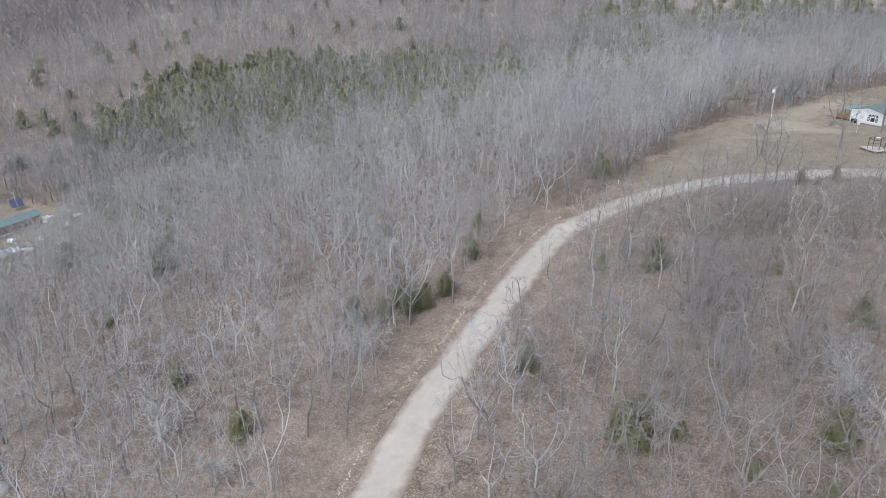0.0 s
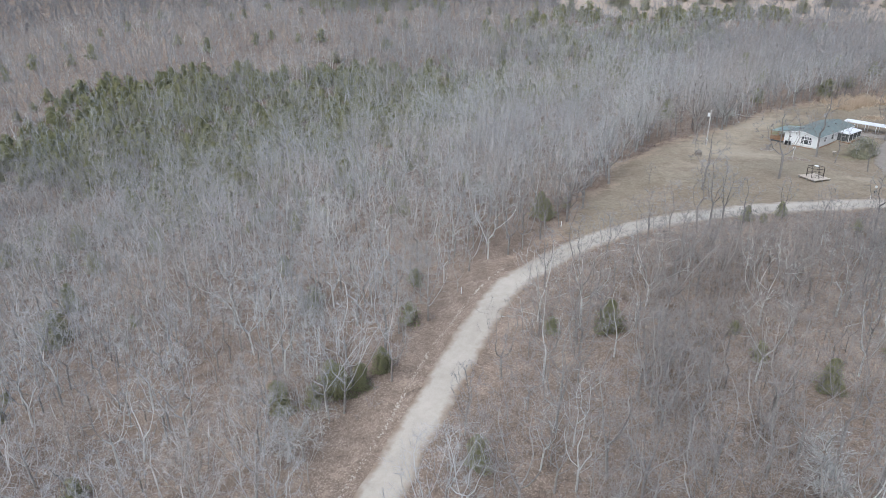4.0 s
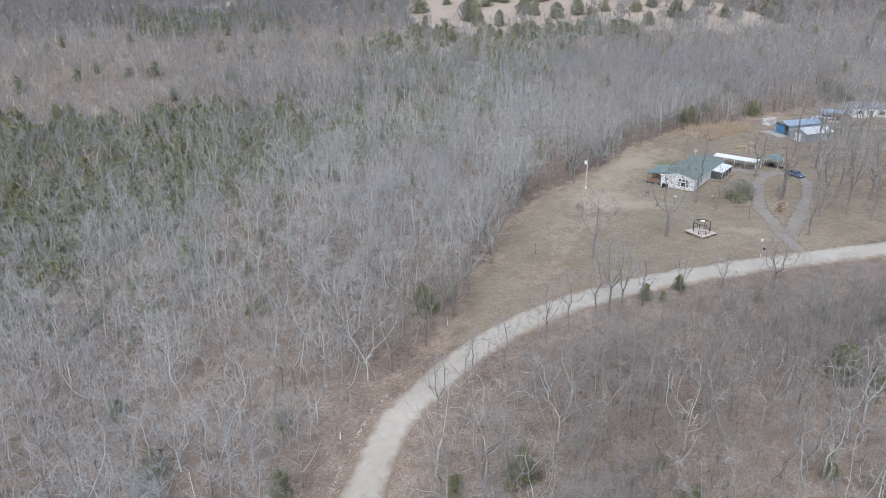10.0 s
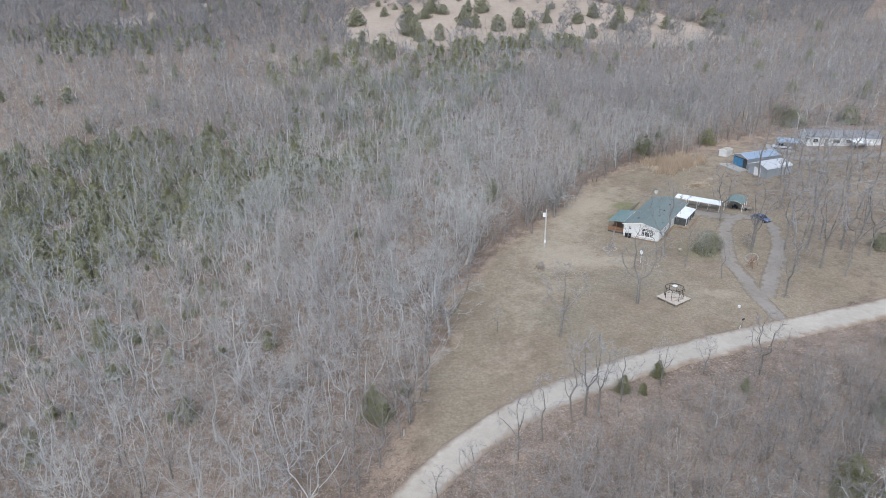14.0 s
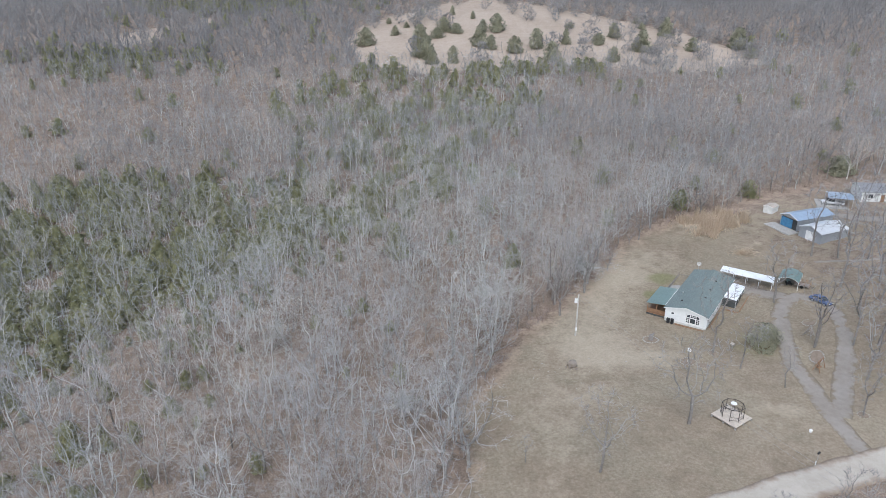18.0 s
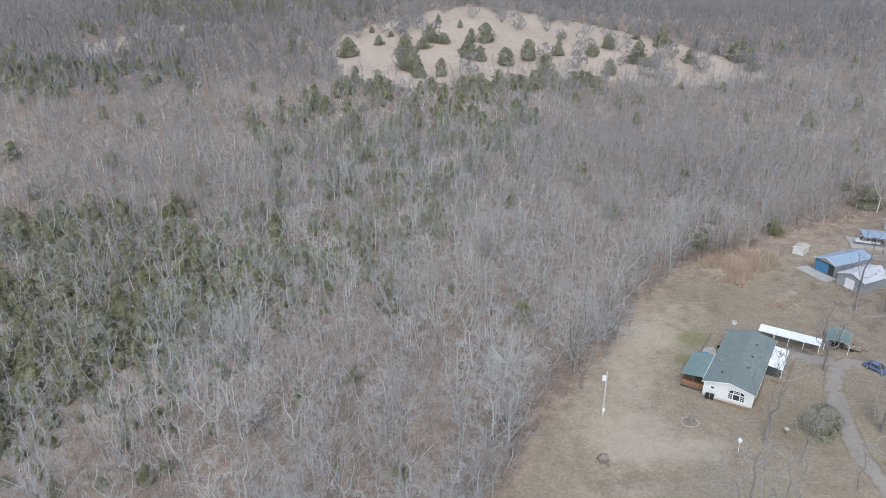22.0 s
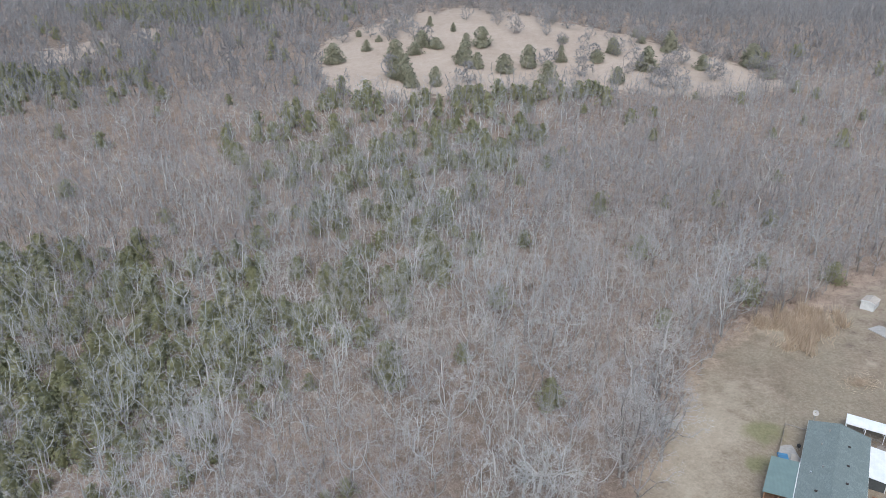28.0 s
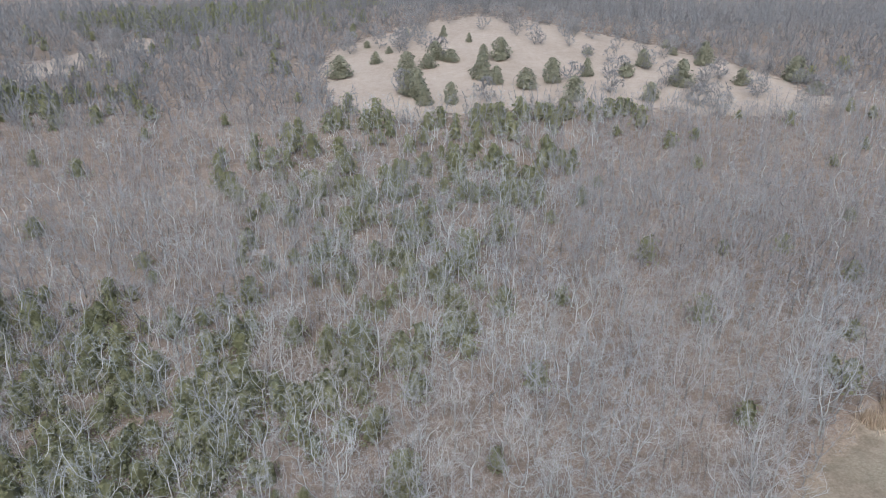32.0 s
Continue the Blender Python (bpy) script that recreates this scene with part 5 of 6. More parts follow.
def build_pole():
    p = thing("power_pole", at_ground(41.6, 82.9), "weathered grey wooden power pole with a transformer", "power pole")
    part("pole", rod((0, 0, -0.4), (0, 0, 9.1), 0.2, 0.14, 10), M_POLE, p)
    c = part("transformer", rod((-0.42, 0, 7.4), (-0.42, 0, 8.25), 0.3, 0.3, 14), M_TRIM, p, "white transformer can")
    part("bushing", rod((-0.42, 0, 8.25), (-0.42, 0, 8.5), 0.05, 0.03), M_GREYWOOD, c)
    part("bracket", box(-0.24, -0.08, -0.06, 0.06, 7.7, 7.9), M_STEEL, c)
    part("meter_box", box(-0.18, 0.18, -0.3, -0.14, 1.2, 1.9, 0.02), M_TRIM, p, "white meter box")
    part("conduit", rod((0, -0.17, 1.9), (0, -0.14, 7.0), 0.03), M_STEEL, p)
    part("insulator", rod((0, 0, 9.1), (0, 0, 9.3), 0.06, 0.03), M_GREYWOOD, p)
    z0 = float(height(41.6, 82.9))
    for k, (dz, bx) in enumerate(((9.25, 61.6), (8.3, 61.0))):
        a, b = np.array([41.6, 82.9, z0 + dz]), np.array([bx, 28.0, 8.2 - 0.8 * k])
        bm = bmesh.new()
        pts = [a + (b - a) * t - np.array([0, 0, 1.1 * 4 * t * (1 - t)]) for t in np.linspace(0, 1, 15)]
        for q, s in zip(pts, pts[1:]):
            rod(tuple(q), tuple(s), 0.014, sides=5, bm=bm)
        tagged(part("overhead_wire", bm, M_WIRE, None), "thin grey overhead wire hanging from the power pole", "wire", "overhead wires")


build_pole()


# ---------- vehicles ----------
def build_car(name, m, paint, label, long=4.5, wide=1.75, tall=1.42, pickup=False):
    c = thing(name, m, label, "pickup truck" if pickup else "car")
    L, W, g = long / 2, wide / 2, 0.32
    belt = 0.92 if not pickup else 1.05
    if pickup:
        side = [(-L, g + 0.15), (-L, belt), (-L * 0.05 - 0.35, belt), (L * 0.55, belt), (L * 0.97, belt - 0.08), (L, g + 0.15)]
        cab = [(-0.5, belt), (-0.42, tall), (1.0, tall), (1.75, belt)]
    else:
        side = [(-L, g + 0.1), (-L * 0.99, belt - 0.05), (-L * 0.7, belt + 0.03), (L * 0.35, belt), (L * 0.92, belt - 0.2), (L, g + 0.1)]
        cab = [(-L * 0.82, belt), (-L * 0.48, tall), (L * 0.12, tall), (L * 0.52, belt)]
    bm = prism(side, -W, W)
    bmesh.ops.bevel(bm, geom=list(bm.edges), offset=0.07, segments=2, affect='EDGES')
    body = part("body", bm, paint, c)
    bm = prism(cab, -W + 0.12, W - 0.12)
    bmesh.ops.bevel(bm, geom=list(bm.edges), offset=0.06, segments=2, affect='EDGES')
    part("window_glass", bm, M_GLASS, c, "dark car windows")
    part("roof_panel", box(cab[1][0] + 0.05, cab[2][0] - 0.02, -W + 0.17, W - 0.17, tall - 0.01, tall + 0.03, 0.01), paint, c)
    for s in (-1, 1):
        y = s * (W - 0.15)
        for a, b in ((cab[0], cab[1]), (cab[2], cab[3]), (((cab[0][0] + cab[3][0]) / 2, belt), ((cab[1][0] + cab[2][0]) / 2, tall))):
            part("pillar", beam((a[0], y, a[1]), (b[0], y, b[1]), 0.07, 0.1), paint, c)
        part("headlight", box(L - 0.12, L + 0.01, s * W * 0.72 - 0.17, s * W * 0.72 + 0.17, 0.62, 0.76, 0.02), M_LAMP, c, "clear headlight")
        part("tail_light", box(-L - 0.01, -L + 0.1, s * W * 0.76 - 0.12, s * W * 0.76 + 0.12, 0.65, 0.85, 0.02), M_REDLAMP, c, "red tail light")
        part("mirror", box(cab[3][0] - 0.5, cab[3][0] - 0.38, s * (W + 0.09) - 0.09, s * (W + 0.09) + 0.09, belt, belt + 0.13, 0.02), paint, c)
        for x in (-L * 0.6, L * 0.62):
            r = 0.32 if not pickup else 0.38
            w = part("wheel", rod((x, s * (W - 0.2), r), (x, s * (W + 0.015), r), r, sides=18), M_RUBBER, c, "black tyre")
            part("rim", rod((x, s * (W + 0.016), r), (x, s * (W + 0.03), r), r * 0.6, sides=12), M_STEEL, w)
    if pickup:
        part("bed_liner", box(-L + 0.1, -0.62, -W + 0.15, W - 0.15, belt - 0.02, belt + 0.006), M_BLACK, c, "dark truck bed")
    part("bumper", box(L - 0.06, L + 0.05, -W + 0.1, W - 0.1, 0.36, 0.52, 0.03), M_BLACK, c)
    part("bumper", box(-L - 0.05, -L + 0.06, -W + 0.1, W - 0.1, 0.36, 0.52, 0.03), M_BLACK, c)
    return c


build_car("sedan", at_ground(95.4, 87.0, -67), M_CARBLUE, "blue sedan parked on the gravel driveway loop")
build_car("pickup_truck", at_ground(129.3, 136.6, 155), M_CARWHITE, "white crew cab pickup under a blue-grey carport", 5.6, 1.95, 1.85, True)


def build_trailer():
    t = thing("utility_trailer", at_ground(95.6, 94.2, -40), "brown utility trailer with mesh sides parked on the lawn", "trailer")
    part("bed", box(-1.5, 1.5, -0.9, 0.9, 0.5, 0.58), M_GREYWOOD, t)
    for x in (-1.5, -0.5, 0.5, 1.5):
        for y in (-0.9, 0.9):
            part("stake", box(x - 0.03, x + 0.03, y - 0.03, y + 0.03, 0.58, 1.4), M_CEDARWOOD, t)
    for y in (-0.9, 0.9):
        for z in (0.8, 1.1, 1.38):
            part("side_rail", box(-1.5, 1.5, y - 0.02, y + 0.02, z, z + 0.05), M_CEDARWOOD, t)
        part("wheel", rod((0, y * 1.05 - 0.09, 0.33), (0, y * 1.05 + 0.09, 0.33), 0.33, sides=16), M_RUBBER, t, "black tyre")
    for x in (-1.5, 1.5):
        for z in (0.8, 1.1, 1.38):
            part("end_rail", box(x - 0.02, x + 0.02, -0.88, 0.88, z, z + 0.05), M_CEDARWOOD, t)
    part("tongue", beam((1.5, 0, 0.5), (2.6, 0, 0.42), 0.08), M_IRON, t)
    part("jack", rod((2.3, 0.08, 0.0), (2.3, 0.08, 0.6), 0.03), M_STEEL, t)


build_trailer()


# ---------- things about the lawn ----------
STONES = [stone_mesh(200 + k) for k in range(4)]
STONE_ME = []
for _k, _b in enumerate(STONES):
    _m = bpy.data.meshes.new("stone")
    _b.to_mesh(_m)
    _b.free()
    _m.materials.append(M_STONE)
    STONE_ME.append(_m)


def stone(name, k, parent, x, y, z, s, turn=0.0):
    ob = new(name, STONE_ME[k % 4])
    ob.parent = parent
    ob.matrix_basis = pose(x, y, z, 0, 0, turn) @ Matrix.Diagonal((s, s, s, 1))
    return ob


def stone_ring(name, x, y, rx, ry, turn, count, label, size=0.42, seed=1):
    r = thing(name, at_ground(x, y, turn), label, "garden bed", "stone rings on the lawn")
    rng = np.random.default_rng(seed)
    for k in range(count):
        a = 6.283 * k / count
        stone("stone", k, r, rx * math.cos(a) * rng.uniform(0.95, 1.05), ry * math.sin(a) * rng.uniform(0.95, 1.05), 0.05, size * rng.uniform(0.7, 1.3), rng.uniform(0, 360))
    n = 18
    part("soil", rod((0, 0, -0.25), (0, 0, 0.05), 1.0, 0.9, n), M_SOIL, r, "bare brown soil").matrix_basis = Matrix.Diagonal((rx * 0.95, ry * 0.95, 1, 1))
    return r


stone_ring("stone_ring", 83.0, 68.1, 2.5, 1.2, 50, 26, "oval ring of white stones round bare soil in the driveway island", 0.34, seed=2)
stone_ring("stone_ring", 55.5, 78.9, 1.5, 1.3, 10, 18, "ring of grey stones round a stump on the lawn", 0.34, seed=3)
stone_ring("stone_ring", 65.0, 72.2, 0.9, 0.9, 0, 14, "ring of small stones round the foot of a tall tree", 0.2, seed=4)
stone_ring("stone_ring", 88.6, 79.8, 1.6, 1.1, 20, 18, "oval ring of grey stones in the driveway island", 0.26, seed=8)
stone_ring("stone_ring", 59.2, 70.0, 1.5, 1.25, 20, 20, "ring of small grey stones round the foot of a birdhouse", 0.24, seed=6)
stone_ring("stone_ring", 61.3, 68.5, 1.2, 0.9, -30, 15, "small oval bed edged with pale stones on the lawn", 0.24, seed=7)
stone_ring("stone_ring", 80.5, 51.1, 0.9, 0.9, 0, 12, "ring of pale stones round a lawn tree beside the road", 0.22, seed=5)


def build_small_things():
    s = thing("stump", at_ground(55.5, 78.9), "cut tree stump standing in a ring of stones", "stump")
    part("trunk", rod((0, 0, -0.2), (0.05, 0, 1.15), 0.5, 0.36, 9), M_TRUNK, s, "dark weathered stump")
    part("cut_limb", rod((0.1, 0.1, 0.5), (0.7, 0.35, 1.3), 0.22, 0.17, 7), M_TRUNK, s)
    m = thing("rock_pile", at_ground(37.9, 71.9), "large grey-brown boulder with small rocks on the dry lawn", "rock pile")
    rng = np.random.default_rng(5)
    for k in range(9):
        a, d = 0.75 * k + rng.uniform(-0.3, 0.3), (0.0 if k == 0 else rng.uniform(0.8, 1.3))
        o = stone("rock", k, m, d * math.cos(a), d * math.sin(a), 0.35 if k == 0 else 0.08, 2.3 if k == 0 else rng.uniform(0.35, 0.7), rng.uniform(0, 360))
        o.data = ROCK_ME[k % 4]
        if k == 0:
            o.matrix_basis = pose(0, 0, 0.55, 0, 0, 40) @ Matrix.Diagonal((2.2, 1.9, 2.6, 1))
    for k in range(34):
        a, d = rng.uniform(0, 6.28), abs(rng.normal(0, 4.0)) + 1.6
        x, y = 37.0 + 1.3 * d * math.cos(a), 69.0 + d * math.sin(a)
        o = new("loose_stone", STONE_ME[k % 4])
        o.matrix_basis = at_ground(x, y, rng.uniform(0, 360), 0.02) @ Matrix.Scale(rng.uniform(0.12, 0.3), 4)
        tagged(o, "small pale stone lying on the dry lawn", "stone", "loose stones on the lawn")
    b = thing("birdhouse", at_ground(59.1, 70.0), "white birdhouse on a thin white pole", "birdhouse")
    part("pole", rod((0, 0, -0.2), (0, 0, 2.2), 0.035), M_TRIM, b)
    part("box", box(-0.22, 0.22, -0.22, 0.22, 2.2, 2.6, 0.02), M_TRIM, b)
    part("roof", prism([(-0.3, 2.6), (0.3, 2.6), (0, 2.85)], -0.3, 0.3), M_TRIM, b)
    f = thing("garden_trellis", at_ground(85.8, 75.3, 30), "dark wooden pyramid trellis standing in the driveway island", "trellis")
    for x, y in ((-0.8, -0.8), (0.8, -0.8), (0.8, 0.8), (-0.8, 0.8)):
        part("leg", beam((x, y, -0.1), (x * 0.06, y * 0.06, 2.3), 0.08), M_GREYWOOD, f)
    for z in (0.5, 1.1, 1.6):
        u = 0.8 * (1 - z / 2.4)
        for p, q in (((-u, -u), (u, -u)), ((u, -u), (u, u)), ((u, u), (-u, u)), ((-u, u), (-u, -u))):
            part("slat", beam((*p, z), (*q, z), 0.06), M_GREYWOOD, f)
    f = thing("bird_feeder", at_ground(69.3, 73.3, 25), "small weathered wooden bird feeder with a pitched roof on the lawn", "bird feeder")
    part("post", box(-0.05, 0.05, -0.05, 0.05, -0.2, 0.7), M_GREYWOOD, f)
    part("tray", box(-0.35, 0.35, -0.28, 0.28, 0.7, 0.76), M_GREYWOOD, f)
    for x in (-0.28, 0.28):
        part("side", box(x - 0.02, x + 0.02, -0.2, 0.2, 0.76, 1.05), M_GREYWOOD, f)
    part("roof", prism([(-0.42, 1.05), (0.42, 1.05), (0, 1.3)], -0.34, 0.34), M_TAN, f, "tan pitched roof")
    u = thing("utility_box", at_ground(69.6, 48.1, 20), "small white utility box standing on the lawn", "utility box")
    part("cabinet", box(-0.2, 0.2, -0.16, 0.16, -0.1, 0.42, 0.02), M_TRIM, u)
    part("lid", box(-0.22, 0.22, -0.18, 0.18, 0.42, 0.47, 0.01), M_TRIM, u)
    p = thing("mailbox", at_ground(67.1, 42.2, -60), "black mailbox on a wooden post beside the road", "mailbox")
    part("post", box(-0.05, 0.05, -0.05, 0.05, -0.3, 1.05), M_GREYWOOD, p)
    arc = [(0.13 * math.cos(a), 1.2 + 0.13 * math.sin(a)) for a in np.linspace(0, math.pi, 8)]
    part("box", prism(arc + [(-0.13, 1.05), (0.13, 1.05)], -0.26, 0.26), M_BLACK, p)
    w = thing("marker_post", at_ground(66.0, 41.0, 0), "short white marker post beside the road", "post")
    part("post", rod((0, 0, -0.2), (0, 0, 0.8), 0.07, 0.06), M_TRIM, w)
    for x, y in ((-10.0, -1.7), (5.6, 23.6)):
        w = thing("marker_post", at_ground(x, y), "short white marker post at the edge of the wood", "post")
        part("post", rod((0, 0, -0.2), (0.05, 0, 1.1), 0.08, 0.06), M_TRIM, w)
    a = thing("swing_frame", at_ground(80.9, 64.2, 35), "brown wooden swing frame beside the driveway island", "swing frame")
    for x in (-1.1, 1.1):
        for s in (-0.7, 0.7):
            part("leg", beam((x, s, -0.1), (x * 0.9, 0, 2.0), 0.1), M_CEDARWOOD, a)
    part("crossbar", beam((-1.2, 0, 2.0), (1.2, 0, 2.0), 0.11), M_CEDARWOOD, a)
    st = part("bench", box(-0.65, 0.65, -0.25, 0.25, 0.5, 0.56), M_CEDARWOOD, a)
    part("bench_back", box(-0.65, 0.65, 0.2, 0.26, 0.56, 1.0), M_CEDARWOOD, st)
    for x in (-0.6, 0.6):
        part("chain", rod((x, 0, 0.56), (x, 0, 2.0), 0.012, sides=5), M_STEEL, st)
    # beside the house
    for k, (x, y) in enumerate(((0.95, -0.55), (1.75, -0.5))):
        t = thing("rubbish_bin", local(x, y, 0, 8 * k), "black wheeled rubbish bin beside the white house wall", "bin", "bins by the house")
        bm = prism([(-0.26, 0.05), (0.26, 0.05), (0.31, 0.95), (-0.31, 0.95)], -0.28, 0.28)
        part("body", bm, M_BLACK, t)
        part("lid", box(-0.34, 0.34, -0.33, 0.33, 0.95, 1.02, 0.02), M_BLACK, t)
        part("axle_wheel", rod((-0.3, 0.28, 0.1), (0.3, 0.28, 0.1), 0.1, sides=10), M_RUBBER, t)
    for pts, lab in (([(8.7, 1.0), (8.7, 11.5)], "a"), ([(12.3, 10.2), (12.4, 21.5)], "b"), ([(9.6, 10.3), (12.2, 10.3)], "c"), ([(2.5, -0.75), (8.2, -0.75)], "d")):
        (x0, y0), (x1, y1) = pts
        t = thing("garden_border", local((x0 + x1) / 2, (y0 + y1) / 2), "reddish-brown timber edging of a bed beside the house", "garden edging", "timber edgings by the house")
        n = max(1, int(math.hypot(x1 - x0, y1 - y0) / 2.4))
        for k in range(n):
            a0, b0 = k / n - 0.5, (k + 1) / n - 0.5
            part("timber", beam(((x1 - x0) * a0, (y1 - y0) * a0, 0.1), ((x1 - x0) * (b0 - 0.01), (y1 - y0) * (b0 - 0.01), 0.1), 0.16, 0.2), M_CEDARWOOD, t)
    d = thing("satellite_dish", local(0.4, 22.3), "grey satellite dish on a post at the back of the house", "satellite dish")
    part("post", rod((0, 0, -0.2), (0, 0, 3.4), 0.04), M_STEEL, d)
    bm = bmesh.new()
    bmesh.ops.create_cone(bm, cap_ends=False, segments=16, radius1=0.12, radius2=0.5, depth=0.16, matrix=Matrix.Translation((0, -0.1, 3.5)) @ pose(0, 0, 0, 60, 0, 20))
    part("dish", bm, M_CONCRETE, d)
    tp = thing("folded_tarp", house.matrix_basis @ pose(-2.7, 13.0, 0.57, 0, 0, 15), "crumpled bright blue tarp lying on the deck", "tarp")
    part("cloth", box(-0.8, 0.8, -1.0, 1.0, 0, 0.35, 0.12), M_TARP, tp)
    tb = thing("plywood_sheet", house.matrix_basis @ pose(-1.1, 13.4, 0.57, 0, 0, 5), "tan plywood sheet lying on crates on the deck", "board")
    part("sheet", box(-0.5, 0.5, -1.0, 1.0, 0.35, 0.42), M_TAN, tb)
    for y in (-0.7, 0.7):
        part("crate", box(-0.4, 0.4, y - 0.2, y + 0.2, 0, 0.35), M_GREYWOOD, tb)
    gr = thing("barbecue_grill", house.matrix_basis @ pose(-0.9, 16.4, 0.57, 0, 0, 0), "dark round kettle grill standing on the deck", "grill")
    part("bowl", rod((0, 0, 0.6), (0, 0, 0.95), 0.22, 0.33, 14), M_BLACK, gr)
    part("lid", rod((0, 0, 0.95), (0, 0, 1.2), 0.33, 0.12, 14), M_BLACK, gr)
    for a in (0.3, 2.4, 4.5):
        part("leg", rod((0.3 * math.cos(a), 0.3 * math.sin(a), 0), (0.15 * math.cos(a), 0.15 * math.sin(a), 0.65), 0.02, sides=6), M_STEEL, gr)


ROCK_ME = []
for _m in STONE_ME:
    _c = _m.copy()
    _c.materials.clear()
    _c.materials.append(M_ROCK)
    ROCK_ME.append(_c)
build_small_things()


# ---------- the second homestead ----------
def gabled(name, m, long, wide, eave, ridge, wall, roof, label, category, over=0.25, front_open=False, white_trim=True):
    """A plain building with its gable at x = 0 and its length along +x."""
    b = thing(name, m, label, category)
    T = 0.12
    part("side_wall", box(0, long, 0, T, -0.4, eave), wall, b)
    part("side_wall", box(0, long, wide - T, wide, -0.4, eave), wall, b)
    part("back_wall", box(long - T, long, T, wide - T, -0.4, eave), wall, b)
    def gable(x):
        bm = bmesh.new()
        a = [bm.verts.new((x, yy, z)) for yy, z in ((0, eave), (wide, eave), (wide / 2, ridge))]
        c = [bm.verts.new((x + T, yy, z)) for yy, z in ((0, eave), (wide, eave), (wide / 2, ridge))]
        bm.faces.new(a), bm.faces.new(c[::-1])
        for k in range(3):
            j = (k + 1) % 3
            bm.faces.new((a[k], c[k], c[j], a[j]))
        bmesh.ops.recalc_face_normals(bm, faces=bm.faces)
        return bm
    part("gable", gable(0), wall, b)
    part("gable", gable(long - T), wall, b)
    if not front_open:
        part("front_wall", box(0, T, T, wide - T, -0.4, eave), wall, b)
    s = (ridge - eave) / (wide / 2)
    for sign in (0, 1):
        y = -over if not sign else wide + over
        z = eave - s * over + 0.08
        c = [(-over, y, z), (long + over, y, z), (long + over, wide / 2, ridge + 0.08), (-over, wide / 2, ridge + 0.08)]
        part("roof_slope", slab(c if not sign else c[::-1], 0.06), roof, b)
        if white_trim:
            part("barge_board", beam((-over - 0.02, y, z - 0.06), (-over - 0.02, wide / 2, ridge + 0.02), 0.05, 0.14), M_TRIM, b)
    return b


def build_homestead():
    g = gabled("garage", at_ground(110.3, 121.9, 15, 0.1), 12.0, 5.5, 3.0, 3.9, M_GREYMETAL, M_BLUEMETAL, "blue-grey metal garage with a blue tarp across its open front", "garage", front_open=True)
    part("tarp_curtain", box(0.02, 0.06, 1.6, 5.3, 0.1, 2.5, 0.01), M_TARP, g, "hanging blue tarp")
    # added dark sheet: the shade inside the open garage, put into its colour
    part("interior_shade_panel", box(0.4, 0.5, 0.2, 5.3, -0.3, 2.9), M_SHADE, g, "dark panel standing in for the shade inside the garage")
    part("header", box(0.0, 0.1, 0.12, 5.38, 2.75, 3.0), M_GREYWOOD, g)
    pad = thing("concrete_pad", at_ground(108.0, 124.5, 15, 0.0), "cracked pale concrete pad in front of the garage", "pad")
    part("slab", box(-1.8, 1.8, -4.0, 4.5, -0.3, 0.12, 0.03), M_CONCRETE, pad)
    w = gabled("metal_shed", at_ground(111.6, 113.6, 18, 0.1), 9.5, 6.4, 2.6, 3.7, M_GREYMETAL, M_PALEMETAL, "pale metal building with a white metal roof", "shed")
    part("door", box(-0.04, 0.0, 2.2, 4.4, -0.2, 2.2), M_TRIM, w, "wide white shed door")
    s = gabled("garden_shed", at_ground(110.5, 134.0, 35, 0.1), 3.4, 2.6, 1.7, 2.05, M_SKIRT, M_TAN, "small white shed with a tan flat-pitched roof", "shed", 0.15)
    part("door", box(-0.04, 0.0, 0.9, 1.7, 0.0, 1.7), M_SKIRT, s)
    c = thing("carport", at_ground(131.0, 136.6, -25), "blue-grey metal carport over a white pickup", "carport")
    part("roof_sheet", slab([(-3.2, -3.0, 2.5), (3.2, -3.0, 2.5), (3.2, 0, 3.0), (-3.2, 0, 3.0)], 0.05), M_BLUEMETAL, c)
    part("roof_sheet", slab([(-3.2, 0, 3.0), (3.2, 0, 3.0), (3.2, 3.0, 2.5), (-3.2, 3.0, 2.5)], 0.05), M_BLUEMETAL, c)
    for x in (-3.0, 0, 3.0):
        for y in (-2.9, 2.9):
            part("post", box(x - 0.04, x + 0.04, y - 0.04, y + 0.04, -0.4, 2.5), M_STEEL, c)
    pad = thing("concrete_pad", at_ground(129.8, 136.6, -25, 0.0), "pale concrete pad under the carport", "pad")
    part("slab", box(-4.6, 3.4, -3.6, 3.6, -0.4, 0.06, 0.03), M_CONCRETE, pad)
    h = gabled("neighbour_house", at_ground(137.5, 136.5, -14, 0.15), 21.0, 7.6, 2.9, 4.3, M_WHITE, M_GREYROOF, "long white house with a grey shingle roof", "house", 0.35)
    for k, (x, wd, z0) in enumerate(((1.6, 1.3, 1.1), (5.0, 1.0, 0.2), (7.6, 1.6, 1.1), (11.2, 1.3, 1.1), (16.8, 1.4, 1.1))):
        if z0 < 0.5:
            d = part("door", box(x, x + wd, -0.05, -0.01, 0.1, 2.15), M_CEDARWOOD, h, "brown front door")
            part("door_handle", box(x + 0.08, x + 0.14, -0.1, -0.05, 1.0, 1.06), M_STEEL, d)
        else:
            window("window", h, x, x + wd, z0, 2.2, -0.09, 'x', (2, 1))
    part("chimney", box(8.0, 8.5, 3.4, 3.9, 4.0, 5.0), M_ROCK, h)
    t = thing("canopy_tent", at_ground(150.5, 130.5, -14), "white peaked canopy tent on thin poles beside the house", "canopy")
    bm = bmesh.new()
    top = bm.verts.new((0, 0, 3.4))
